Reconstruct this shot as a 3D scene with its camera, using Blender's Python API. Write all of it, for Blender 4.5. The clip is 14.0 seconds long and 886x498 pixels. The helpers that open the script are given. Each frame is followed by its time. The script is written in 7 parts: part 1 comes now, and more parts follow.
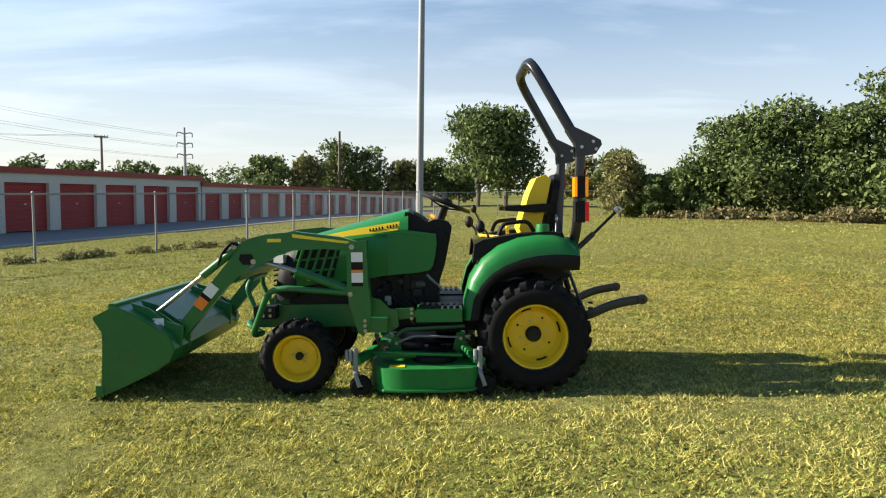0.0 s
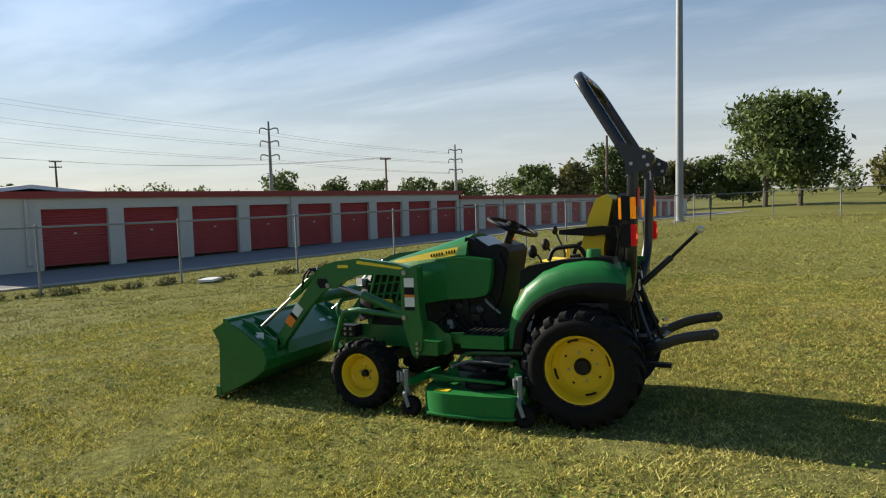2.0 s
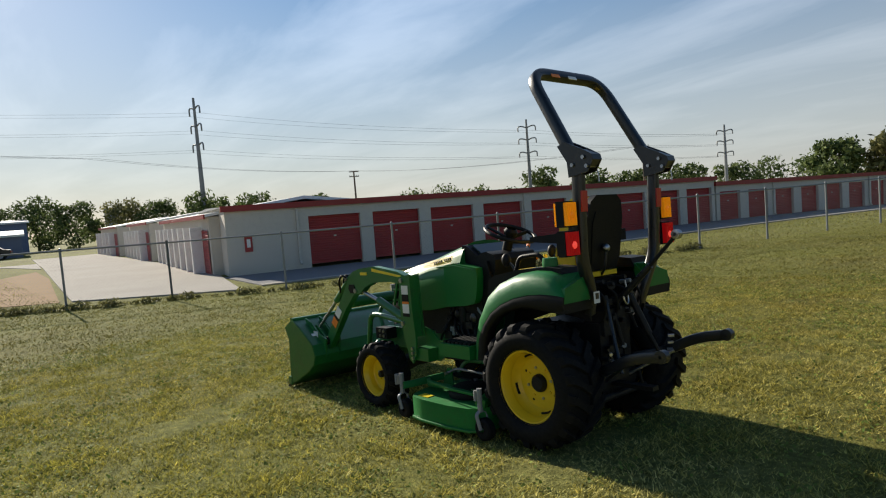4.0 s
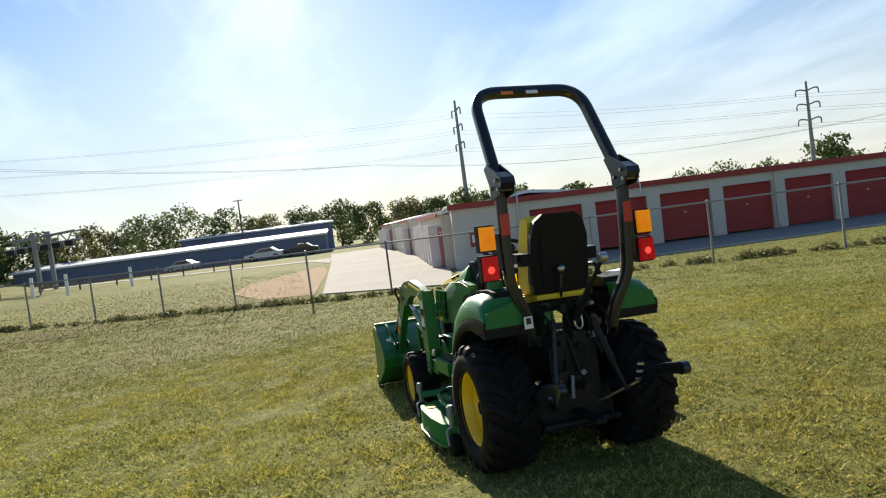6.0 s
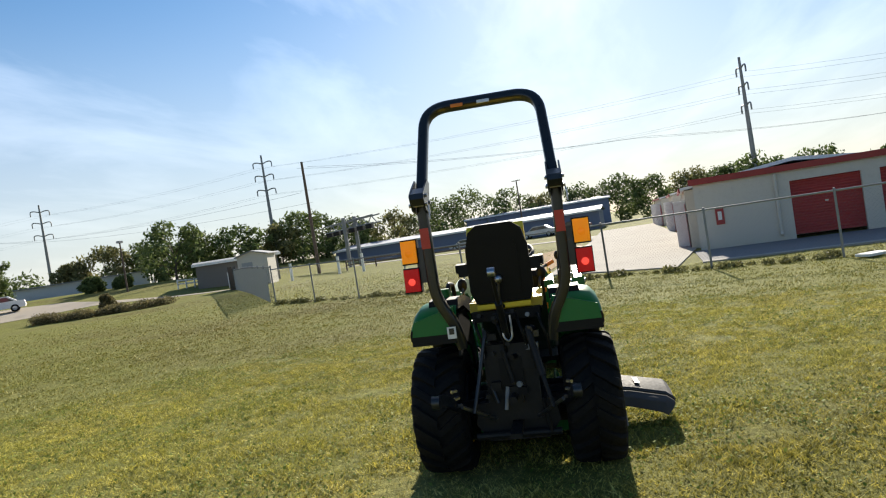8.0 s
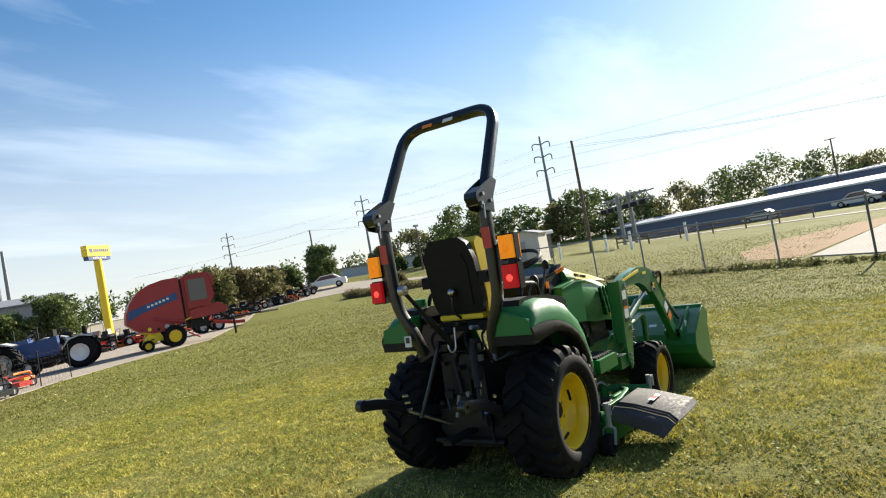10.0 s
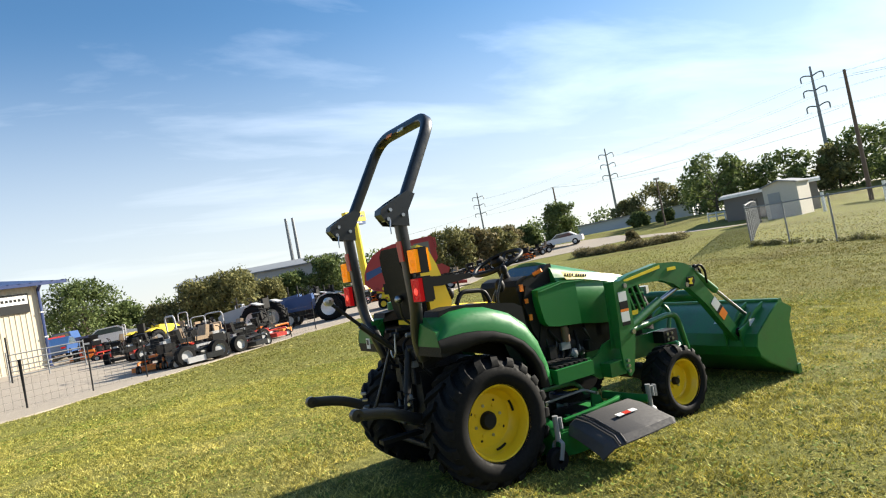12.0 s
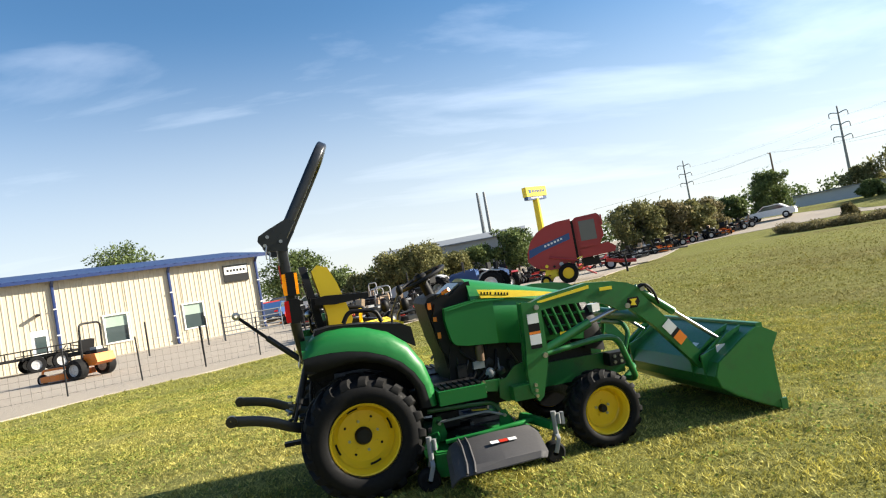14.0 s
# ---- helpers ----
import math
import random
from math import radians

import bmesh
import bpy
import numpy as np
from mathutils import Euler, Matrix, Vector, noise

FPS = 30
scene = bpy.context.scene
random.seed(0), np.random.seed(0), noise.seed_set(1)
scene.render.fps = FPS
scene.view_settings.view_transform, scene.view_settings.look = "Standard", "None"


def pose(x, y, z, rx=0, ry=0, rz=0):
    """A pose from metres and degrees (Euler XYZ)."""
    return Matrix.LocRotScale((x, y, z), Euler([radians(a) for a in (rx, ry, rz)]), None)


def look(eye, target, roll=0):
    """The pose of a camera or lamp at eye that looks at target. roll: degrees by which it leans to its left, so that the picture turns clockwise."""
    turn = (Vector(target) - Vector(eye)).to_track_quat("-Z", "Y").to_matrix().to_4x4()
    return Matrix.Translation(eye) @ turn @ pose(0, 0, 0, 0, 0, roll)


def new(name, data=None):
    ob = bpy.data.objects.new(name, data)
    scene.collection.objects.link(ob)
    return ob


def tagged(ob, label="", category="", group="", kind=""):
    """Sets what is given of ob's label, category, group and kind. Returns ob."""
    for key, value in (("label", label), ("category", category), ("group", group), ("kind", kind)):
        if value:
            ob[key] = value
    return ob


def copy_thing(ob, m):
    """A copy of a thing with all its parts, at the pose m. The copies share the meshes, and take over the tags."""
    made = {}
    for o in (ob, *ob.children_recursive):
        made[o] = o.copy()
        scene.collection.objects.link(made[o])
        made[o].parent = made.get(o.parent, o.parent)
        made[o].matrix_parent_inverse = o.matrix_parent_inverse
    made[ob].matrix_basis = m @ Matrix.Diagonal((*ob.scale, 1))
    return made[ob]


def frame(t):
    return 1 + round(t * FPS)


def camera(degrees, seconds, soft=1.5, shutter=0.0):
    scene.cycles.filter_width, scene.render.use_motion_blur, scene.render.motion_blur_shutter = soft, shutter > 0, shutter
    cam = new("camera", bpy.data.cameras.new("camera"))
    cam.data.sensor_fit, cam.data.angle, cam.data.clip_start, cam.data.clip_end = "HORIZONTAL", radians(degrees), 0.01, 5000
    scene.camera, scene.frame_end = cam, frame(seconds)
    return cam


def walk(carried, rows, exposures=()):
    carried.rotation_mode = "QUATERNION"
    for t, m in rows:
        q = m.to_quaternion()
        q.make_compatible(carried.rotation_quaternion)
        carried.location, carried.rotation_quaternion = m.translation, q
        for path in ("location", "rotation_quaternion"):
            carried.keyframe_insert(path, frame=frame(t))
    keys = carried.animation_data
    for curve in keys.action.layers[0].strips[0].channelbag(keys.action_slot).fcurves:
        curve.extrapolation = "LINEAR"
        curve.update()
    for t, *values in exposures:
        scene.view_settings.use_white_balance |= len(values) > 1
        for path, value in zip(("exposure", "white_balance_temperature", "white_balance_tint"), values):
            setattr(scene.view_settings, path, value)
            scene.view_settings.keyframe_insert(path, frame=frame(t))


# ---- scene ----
# ---- camera ----
PATH = [
    (0, (-0.464, -4.675, 1.318), (-0.533, -2.684, 1.137), 0.87),
    (0.5, (-0.151, -4.630, 1.390), (-0.419, -2.656, 1.214), 0.49),
    (1, (0.286, -4.635, 1.392), (-0.236, -2.711, 1.225), -0.37),
    (1.5, (0.648, -4.557, 1.409), (-0.065, -2.696, 1.246), -1.07),
    (2, (1.007, -4.323, 1.447), (0.112, -2.541, 1.289), -1.72),
    (2.5, (1.451, -4.106, 1.412), (0.372, -2.429, 1.265), -2.23),
    (2.7, (1.639, -4.022, 1.455), (0.487, -2.394, 1.304), -2.60),
    (4.8, (3.070, -2.463, 1.455), (1.298, -1.540, 1.353), -5.91),
    (5, (3.193, -2.300, 1.434), (1.377, -1.470, 1.340), -6.33),
    (5.5, (3.420, -1.892, 1.465), (1.527, -1.253, 1.377), -7.11),
    (6, (3.564, -1.509, 1.481), (1.628, -1.015, 1.395), -7.52),
    (6.5, (3.751, -1.083, 1.477), (1.774, -0.789, 1.406), -8.13),
    (7, (3.796, -0.610, 1.428), (1.800, -0.487, 1.368), -8.71),
    (7.5, (3.829, -0.061, 1.403), (1.835, -0.217, 1.361), -9.31),
    (8, (3.820, 0.456, 1.403), (1.858, 0.069, 1.371), -9.12),
    (8.5, (3.698, 0.909, 1.387), (1.795, 0.294, 1.365), -9.16),
    (10.8, (2.770, 2.877, 1.275), (1.377, 1.442, 1.332), -10.82),
    (11, (2.606, 2.977, 1.315), (1.271, 1.489, 1.368), -10.93),
    (11.5, (2.279, 3.352, 1.268), (1.141, 1.709, 1.338), -11.36),
    (12, (1.918, 3.642, 1.266), (0.907, 1.917, 1.323), -11.07),
    (12.5, (1.549, 3.855, 1.308), (0.668, 2.061, 1.386), -10.64),
    (13, (1.164, 4.158, 1.280), (0.422, 2.303, 1.372), -9.91),
    (13.5, (0.627, 4.280, 1.231), (-0.005, 2.384, 1.306), -9.85),
    (14, (0.153, 4.448, 1.215), (-0.270, 2.495, 1.300), -10.15),
]
cam = camera(69.15, 14.0, soft=1.15)
EXPOSURES = [(0.0, 1.36), (1.0, 1.18), (2.0, 0.86), (2.7, 0.78), (5.0, 0.56), (5.5, 0.95), (6.5, 1.14), (7.5, 1.10), (8.5, 1.14), (11.0, 1.46), (14.0, 1.49)]
walk(cam, [(t, look(eye, target, roll)) for t, eye, target, roll in PATH], EXPOSURES)

# ---- world and sun ----
SUN_AT = Vector((-0.913, 0.035, 0.407)).normalized()
world = bpy.data.worlds.new("sky")
scene.world = world
world.use_nodes = True
wt = world.node_tree
sky = wt.nodes.new("ShaderNodeTexSky")
sky.sky_type = "NISHITA"
sky.sun_disc = False
sky.sun_elevation = math.asin(SUN_AT.z)
sky.sun_rotation = math.atan2(SUN_AT.x, SUN_AT.y)
sky.air_density, sky.dust_density, sky.ozone_density = 1.0, 0.15, 1.6
# thin high cloud, drawn on a flat layer overhead
wc = wt.nodes.new("ShaderNodeTexCoord")
sep = wt.nodes.new("ShaderNodeSeparateXYZ")
wt.links.new(wc.outputs["Generated"], sep.inputs[0])
lift = wt.nodes.new("ShaderNodeMath")
lift.operation = "ADD"
lift.inputs[1].default_value = 0.12
wt.links.new(sep.outputs["Z"], lift.inputs[0])
flat = []
for axis in "XY":
    d = wt.nodes.new("ShaderNodeMath")
    d.operation = "DIVIDE"
    wt.links.new(sep.outputs[axis], d.inputs[0])
    wt.links.new(lift.outputs[0], d.inputs[1])
    flat.append(d)
lay = wt.nodes.new("ShaderNodeCombineXYZ")
wt.links.new(flat[0].outputs[0], lay.inputs["X"])
wt.links.new(flat[1].outputs[0], lay.inputs["Y"])
turn = wt.nodes.new("ShaderNodeMapping")
turn.inputs["Rotation"].default_value = (0, 0, radians(55))
turn.inputs["Scale"].default_value = (0.45, 1.15, 1.0)
wt.links.new(lay.outputs[0], turn.inputs["Vector"])
cl = wt.nodes.new("ShaderNodeTexNoise")
for key, val in (("Scale", 1.2), ("Detail", 8.0), ("Roughness", 0.56), ("Distortion", 0.35)):
    cl.inputs[key].default_value = val
wt.links.new(turn.outputs["Vector"], cl.inputs["Vector"])
cr = wt.nodes.new("ShaderNodeValToRGB")
cr.color_ramp.elements[0].position, cr.color_ramp.elements[0].color = 0.515, (0, 0, 0, 1)
cr.color_ramp.elements[1].position, cr.color_ramp.elements[1].color = 0.76, (0.72, 0.72, 0.72, 1)
# more cloud towards the sun's side of the sky
tilt = wt.nodes.new("ShaderNodeMath")
tilt.operation = "MULTIPLY_ADD"
tilt.inputs[1].default_value = -0.095
wt.links.new(sep.outputs["X"], tilt.inputs[0])
north = wt.nodes.new("ShaderNodeMath")
north.operation = "MULTIPLY_ADD"
north.inputs[1].default_value = 0.035
wt.links.new(sep.outputs["Y"], north.inputs[0])
wt.links.new(cl.outputs["Fac"], north.inputs[2])
wt.links.new(north.outputs[0], tilt.inputs[2])
wt.links.new(tilt.outputs[0], cr.inputs["Fac"])
cm = wt.nodes.new("ShaderNodeMix")
cm.data_type = "RGBA"
rich = wt.nodes.new("ShaderNodeHueSaturation")
rich.inputs["Saturation"].default_value = 1.25
wt.links.new(sky.outputs[0], rich.inputs["Color"])
bright = wt.nodes.new("ShaderNodeMix")
bright.data_type, bright.blend_type = "RGBA", "ADD"
bright.inputs[0].default_value = 1.0
wt.links.new(rich.outputs[0], bright.inputs[6])
bright.inputs[7].default_value = (4.2, 4.05, 3.9, 1)
wt.links.new(cr.outputs["Color"], cm.inputs[0])
wt.links.new(rich.outputs[0], cm.inputs[6])
wt.links.new(bright.outputs[2], cm.inputs[7])
# pale haze low over the land
hz = wt.nodes.new("ShaderNodeValToRGB")
hz.color_ramp.interpolation = "EASE"
hz.color_ramp.elements[0].position, hz.color_ramp.elements[0].color = 0.0, (0.78, 0.78, 0.78, 1)
hz.color_ramp.elements[1].position, hz.color_ramp.elements[1].color = 0.42, (0, 0, 0, 1)
wt.links.new(sep.outputs["Z"], hz.inputs["Fac"])
hm = wt.nodes.new("ShaderNodeMix")
hm.data_type = "RGBA"
wt.links.new(hz.outputs["Color"], hm.inputs[0])
wt.links.new(cm.outputs[2], hm.inputs[6])
hm.inputs[7].default_value = (5.2, 5.32, 5.6, 1)
bg = wt.nodes["Background"]
wt.links.new(hm.outputs[2], bg.inputs["Color"])
bg.inputs["Strength"].default_value = 0.063

sun = new("sun", bpy.data.lights.new("sun", "SUN"))
sun.data.energy, sun.data.angle, sun.data.color = 5.0, radians(0.6), (1.0, 0.915, 0.765)
sun.matrix_basis = look(SUN_AT * 60, (0, 0, 0))


# ---- util for geometry ----
def ground_z(x, y):
    """Height of the lawn and yard: a gentle slope under the tractor that levels out far off."""
    def ramp(v):
        v = min(max(v, 0.0), 1.0)
        return v * v * (3 - 2 * v)
    z = 0.35 * math.tanh(0.0284 * x / 0.35) + 0.06 * math.tanh(-0.0122 * y / 0.06)
    z -= 0.17 * ramp((-y - 4) / 9) * ramp((x + 10) / 10)
    z -= 0.6 * ramp((y - 22) / 45)
    z -= 0.3 * ramp((-y - 25) / 25)
    z += 0.36 * ramp((-x - 5) / 25) * ramp(-y / 20) * ramp((x + 76) / 18)
    z += 2.1 * ramp(((-x - y) / 1.414 - 38) / 48) * ramp((-y - 22) / 16)
    z += 0.75 * math.exp(-((x - 0.5) ** 2 / 50 + (y + 52) ** 2 / 90))
    return z


def mesh_object(name, bm, mats, smooth=35):
    me = bpy.data.meshes.new(name)
    bmesh.ops.recalc_face_normals(bm, faces=bm.faces[:])
    bm.to_mesh(me)
    bm.free()
    for m in mats if isinstance(mats, (list, tuple)) else [mats]:
        me.materials.append(m)
    if smooth:
        me.shade_smooth()
        me.set_sharp_from_angle(angle=radians(smooth))
    return new(name, me)


def part(name, bm, material, parent, label="", smooth=35, m=None):
    """One mesh under a thing or a part."""
    ob = mesh_object(name, bm, material, smooth)
    ob.parent = parent
    if m is not None:
        ob.matrix_basis = m
    if label:
        ob["label"] = label
    return ob


def thing(name, label, category, m=None, group="", kind=""):
    ob = new(name)
    if m is not None:
        ob.matrix_basis = m
    return tagged(ob, label, category, group, kind)


def soften(bm, size, seg=2, angle=30):
    """Rounds the sharp edges."""
    edges = [e for e in bm.edges if len(e.link_faces) == 2 and e.calc_face_angle(0) > radians(angle)]
    if edges:
        bmesh.ops.bevel(bm, geom=edges, offset=size, segments=seg, affect="EDGES", clamp_overlap=True)
    return bm


def box(bm, c, size, m=None):
    hx, hy, hz = (v / 2 for v in size)
    vs = [bm.verts.new((c[0] + sx * hx, c[1] + sy * hy, c[2] + sz * hz)) for sx in (-1, 1) for sy in (-1, 1) for sz in (-1, 1)]
    if m is not None:
        mid = Vector(c)
        for v in vs:
            v.co = mid + m @ (v.co - mid)
    for q in ((0, 1, 3, 2), (4, 6, 7, 5), (0, 4, 5, 1), (2, 3, 7, 6), (0, 2, 6, 4), (1, 5, 7, 3)):
        bm.faces.new([vs[i] for i in q])
    return bm


def rbox(c, size, r=0.006, m=None, seg=2):
    return soften(box(bmesh.new(), c, size, m), r, seg)


def prism(bm, outline, lo, hi, axis="y"):
    """Extrudes an outline. axis y: outline in x, z; axis x: outline in y, z; axis z: outline in x, y."""
    def at(a, b, h):
        return {"y": (a, h, b), "x": (h, a, b), "z": (a, b, h)}[axis]
    one = [bm.verts.new(at(a, b, lo)) for a, b in outline]
    two = [bm.verts.new(at(a, b, hi)) for a, b in outline]
    n = len(outline)
    bm.faces.new(one)
    bm.faces.new(two[::-1])
    for i in range(n):
        bm.faces.new((one[i], two[i], two[(i + 1) % n], one[(i + 1) % n]))
    return bm


def rounded(pts, radius, n=5):
    """A path with its inner corners rounded."""
    pts = [Vector(p) for p in pts]
    out = [pts[0]]
    for a, b, c in zip(pts, pts[1:], pts[2:]):
        u, w = (a - b), (c - b)
        d = min(radius, u.length * 0.49, w.length * 0.49)
        p, q = b + u.normalized() * d, b + w.normalized() * d
        for i in range(n + 1):
            t = i / n
            out.append((1 - t) ** 2 * p + 2 * t * (1 - t) * b + t * t * q)
    return out + [pts[-1]]


def sweep(bm, pts, section, side=Vector((0, 1, 0))):
    """Sweeps a closed section of (a, b) along a path; b lies along side as far as it can."""
    pts = [Vector(p) for p in pts]
    rings = []
    last = None
    for i, p in enumerate(pts):
        d = ((pts[min(i + 1, len(pts) - 1)] - p).normalized() + (p - pts[max(i - 1, 0)]).normalized()).normalized()
        ref = Vector(side) if last is None else last
        b = ref - d * ref.dot(d)
        if b.length < 1e-4:
            b = Vector((0, 0, 1)) - d * d.z
        if b.length < 1e-4:
            b = Vector((1, 0, 0)) - d * d.x
        b.normalize()
        last = b
        a = d.cross(b)
        rings.append([bm.verts.new(p + a * s + b * t) for s, t in section])
    n = len(section)
    for r, q in zip(rings, rings[1:]):
        for i in range(n):
            bm.faces.new((r[i], r[(i + 1) % n], q[(i + 1) % n], q[i]))
    bm.faces.new(rings[0][::-1])
    bm.faces.new(rings[-1])
    return bm


def ring(r, n=10, r2=None):
    return [(r * math.cos(2 * math.pi * i / n), (r2 or r) * math.sin(2 * math.pi * i / n)) for i in range(n)]


def rrect(w, h, r=0.01):
    out = []
    for cx, cy, a0 in ((w / 2 - r, h / 2 - r, 0), (-w / 2 + r, h / 2 - r, 90), (-w / 2 + r, -h / 2 + r, 180), (w / 2 - r, -h / 2 + r, 270)):
        for k in (0, 45, 90):
            out.append((cx + r * math.cos(radians(a0 + k)), cy + r * math.sin(radians(a0 + k))))
    return out


def tube(bm, pts, r, n=10):
    return sweep(bm, pts, ring(r, n))


def rod(bm, a, b, r, n=10):
    return sweep(bm, [a, b], ring(r, n))


def lathe(bm, profile, seg=32, m=None, closed=False):
    """Turns a profile of (radius, along y) round the y axis."""
    rows = []
    for r, h in profile:
        if r < 1e-5:
            rows.append([bm.verts.new((0, h, 0))])
        else:
            rows.append([bm.verts.new((r * math.cos(2 * math.pi * i / seg), h, r * math.sin(2 * math.pi * i / seg))) for i in range(seg)])
    pairs = list(zip(rows, rows[1:])) + ([(rows[-1], rows[0])] if closed else [])
    for p, q in pairs:
        for i in range(seg):
            j = (i + 1) % seg
            f = [p[i % len(p)], p[j % len(p)], q[j % len(q)], q[i % len(q)]]
            f = list(dict.fromkeys(f))
            if len(f) > 2:
                bm.faces.new(f)
    if m is not None:
        bmesh.ops.transform(bm, matrix=m, verts=[v for row in rows for v in row])
    return bm


def quads(name, verts, mats, tri=False, faces=None):
    """A mesh straight from an array of corners, four (or three) to a face."""
    v = np.asarray(verts, dtype=np.float32).reshape(-1, 3)
    k = 3 if tri else 4
    me = bpy.data.meshes.new(name)
    n = len(v) // k
    me.vertices.add(len(v))
    me.vertices.foreach_set("co", v.ravel())
    me.loops.add(n * k)
    me.loops.foreach_set("vertex_index", np.arange(n * k, dtype=np.int32))
    me.polygons.add(n)
    me.polygons.foreach_set("loop_start", np.arange(0, n * k, k, dtype=np.int32))
    me.update(calc_edges=True)
    me.validate()
    me.materials.append(mats)
    return me


# ---- materials ----
class Nodes:
    def __init__(self, name):
        self.mat = bpy.data.materials.new(name)
        self.mat.use_nodes = True
        self.t = self.mat.node_tree
        self.bsdf = self.t.nodes["Principled BSDF"]
        self.out = self.t.nodes["Material Output"]
        self.coord = self.t.nodes.new("ShaderNodeTexCoord")

    def add(self, kind, **values):
        n = self.t.nodes.new(kind)
        for k, v in values.items():
            if k in n.inputs:
                n.inputs[k].default_value = v
        return n

    def link(self, a, b):
        self.t.links.new(a, b)

    def noise(self, scale, detail=4, rough=0.6, stretch=None):
        n = self.add("ShaderNodeTexNoise", Scale=scale, Detail=detail, Roughness=rough)
        src = self.coord.outputs["Object"]
        if stretch:
            mp = self.t.nodes.new("ShaderNodeMapping")
            mp.inputs["Scale"].default_value = stretch
            self.link(src, mp.inputs["Vector"])
            src = mp.outputs["Vector"]
        self.link(src, n.inputs["Vector"])
        return n.outputs["Fac"]

    def ramp(self, fac, *stops):
        r = self.t.nodes.new("ShaderNodeValToRGB")
        e = r.color_ramp.elements
        while len(e) < len(stops):
            e.new(0.5)
        for el, (pos, col) in zip(e, stops):
            el.position = pos
            el.color = (*col, 1) if len(col) == 3 else col
        self.link(fac, r.inputs["Fac"])
        return r.outputs["Color"]

    def mix(self, fac, a, b, mode="MIX"):
        n = self.t.nodes.new("ShaderNodeMix")
        n.data_type = "RGBA"
        n.blend_type = mode
        for sock, val in ((n.inputs[0], fac), (n.inputs[6], a), (n.inputs[7], b)):
            if isinstance(val, (int, float)):
                sock.default_value = val
            elif isinstance(val, (tuple, list)):
                sock.default_value = (*val, 1)
            else:
                self.link(val, sock)
        return n.outputs[2]

    def bump(self, height, strength=0.3, dist=0.01):
        b = self.add("ShaderNodeBump", Strength=strength, Distance=dist)
        self.link(height, b.inputs["Height"])
        self.link(b.outputs["Normal"], self.bsdf.inputs["Normal"])


def shade(c, k):
    return tuple(min(1.0, v * k) for v in c)


def paint(name, col, rough=0.35, metal=0.0, wear=0.18, grain=30.0, bump=0.05, coat=0.0, dirt=None, spec=0.5):
    """Painted, moulded or plain surface with two scales of variation and a little dirt."""
    n = Nodes(name)
    big, small = n.noise(3.0, 3), n.noise(grain, 5)
    c = n.mix(big, shade(col, 1 - wear), shade(col, 1 + wear))
    c = n.mix(0.35, c, n.ramp(small, (0.3, shade(col, 1 - wear)), (0.7, shade(col, 1 + wear * 0.6))))
    if dirt:
        c = n.mix(n.ramp(n.noise(7.0, 6, 0.7), (0.5, (0, 0, 0)), (0.75, (0.55, 0.55, 0.55))), c, dirt)
    n.link(c, n.bsdf.inputs["Base Color"])
    rr = n.ramp(small, (0.25, (rough * 0.75,) * 3), (0.8, (min(1, rough * 1.35),) * 3))
    n.link(rr, n.bsdf.inputs["Roughness"])
    n.bsdf.inputs["Metallic"].default_value = metal
    n.bsdf.inputs["Coat Weight"].default_value = coat
    n.bsdf.inputs["Coat Roughness"].default_value = 0.12
    n.bsdf.inputs["Specular IOR Level"].default_value = spec
    if bump:
        n.bump(small, bump, 0.004)
    return n.mat


def lens_material(name, col, glow=0.0, hot=None):
    """Moulded lamp lens, translucent; glow: emission of a lit lamp, or in place of sun through amber."""
    n = Nodes(name)
    n.bsdf.inputs["Base Color"].default_value = (*col, 1)
    n.bsdf.inputs["Roughness"].default_value = 0.12
    n.bump(n.noise(90.0, 1), 0.3, 0.004)
    n.bsdf.inputs["Emission Color"].default_value = (*(hot or col), 1)
    n.bsdf.inputs["Emission Strength"].default_value = glow
    tr = n.add("ShaderNodeBsdfTranslucent")
    tr.inputs["Color"].default_value = (*col, 1)
    mx = n.add("ShaderNodeMixShader", Fac=0.52)
    n.link(n.bsdf.outputs[0], mx.inputs[1])
    n.link(tr.outputs[0], mx.inputs[2])
    n.link(mx.outputs[0], n.out.inputs["Surface"])
    return n.mat


def turf_colour(n):
    """Mown late-summer turf: green with straw patches at several scales."""
    patch = n.noise(0.22, 4, 0.62)
    mid = n.noise(1.6, 5, 0.65, (1.0, 0.7, 1.0))
    fine = n.noise(22.0, 4, 0.7)
    green = n.ramp(fine, (0.30, (0.168, 0.168, 0.040)), (0.70, (0.490, 0.450, 0.136)))
    straw = n.ramp(fine, (0.30, (0.282, 0.240, 0.108)), (0.70, (0.562, 0.480, 0.245)))
    streak = n.noise(0.55, 4, 0.6, (0.35, 1.3, 1.0))
    f = n.ramp(n.mix(0.4, n.mix(0.5, patch, mid), streak), (0.42, (0.08,) * 3), (0.66, (0.72,) * 3))
    c = n.mix(f, green, straw)
    tuft = n.ramp(n.noise(6.5, 5, 0.72), (0.34, (0.70, 0.74, 0.68)), (0.66, (1.36, 1.31, 1.25)))
    broad = n.ramp(n.noise(0.09, 4, 0.62, (1.0, 0.6, 1.0)), (0.36, (0.78, 0.74, 0.74)), (0.50, (0.96, 1.0, 0.98)), (0.64, (1.06, 1.10, 1.02)))
    return n.mix(1.0, n.mix(1.0, c, tuft, "MULTIPLY"), broad, "MULTIPLY"), fine


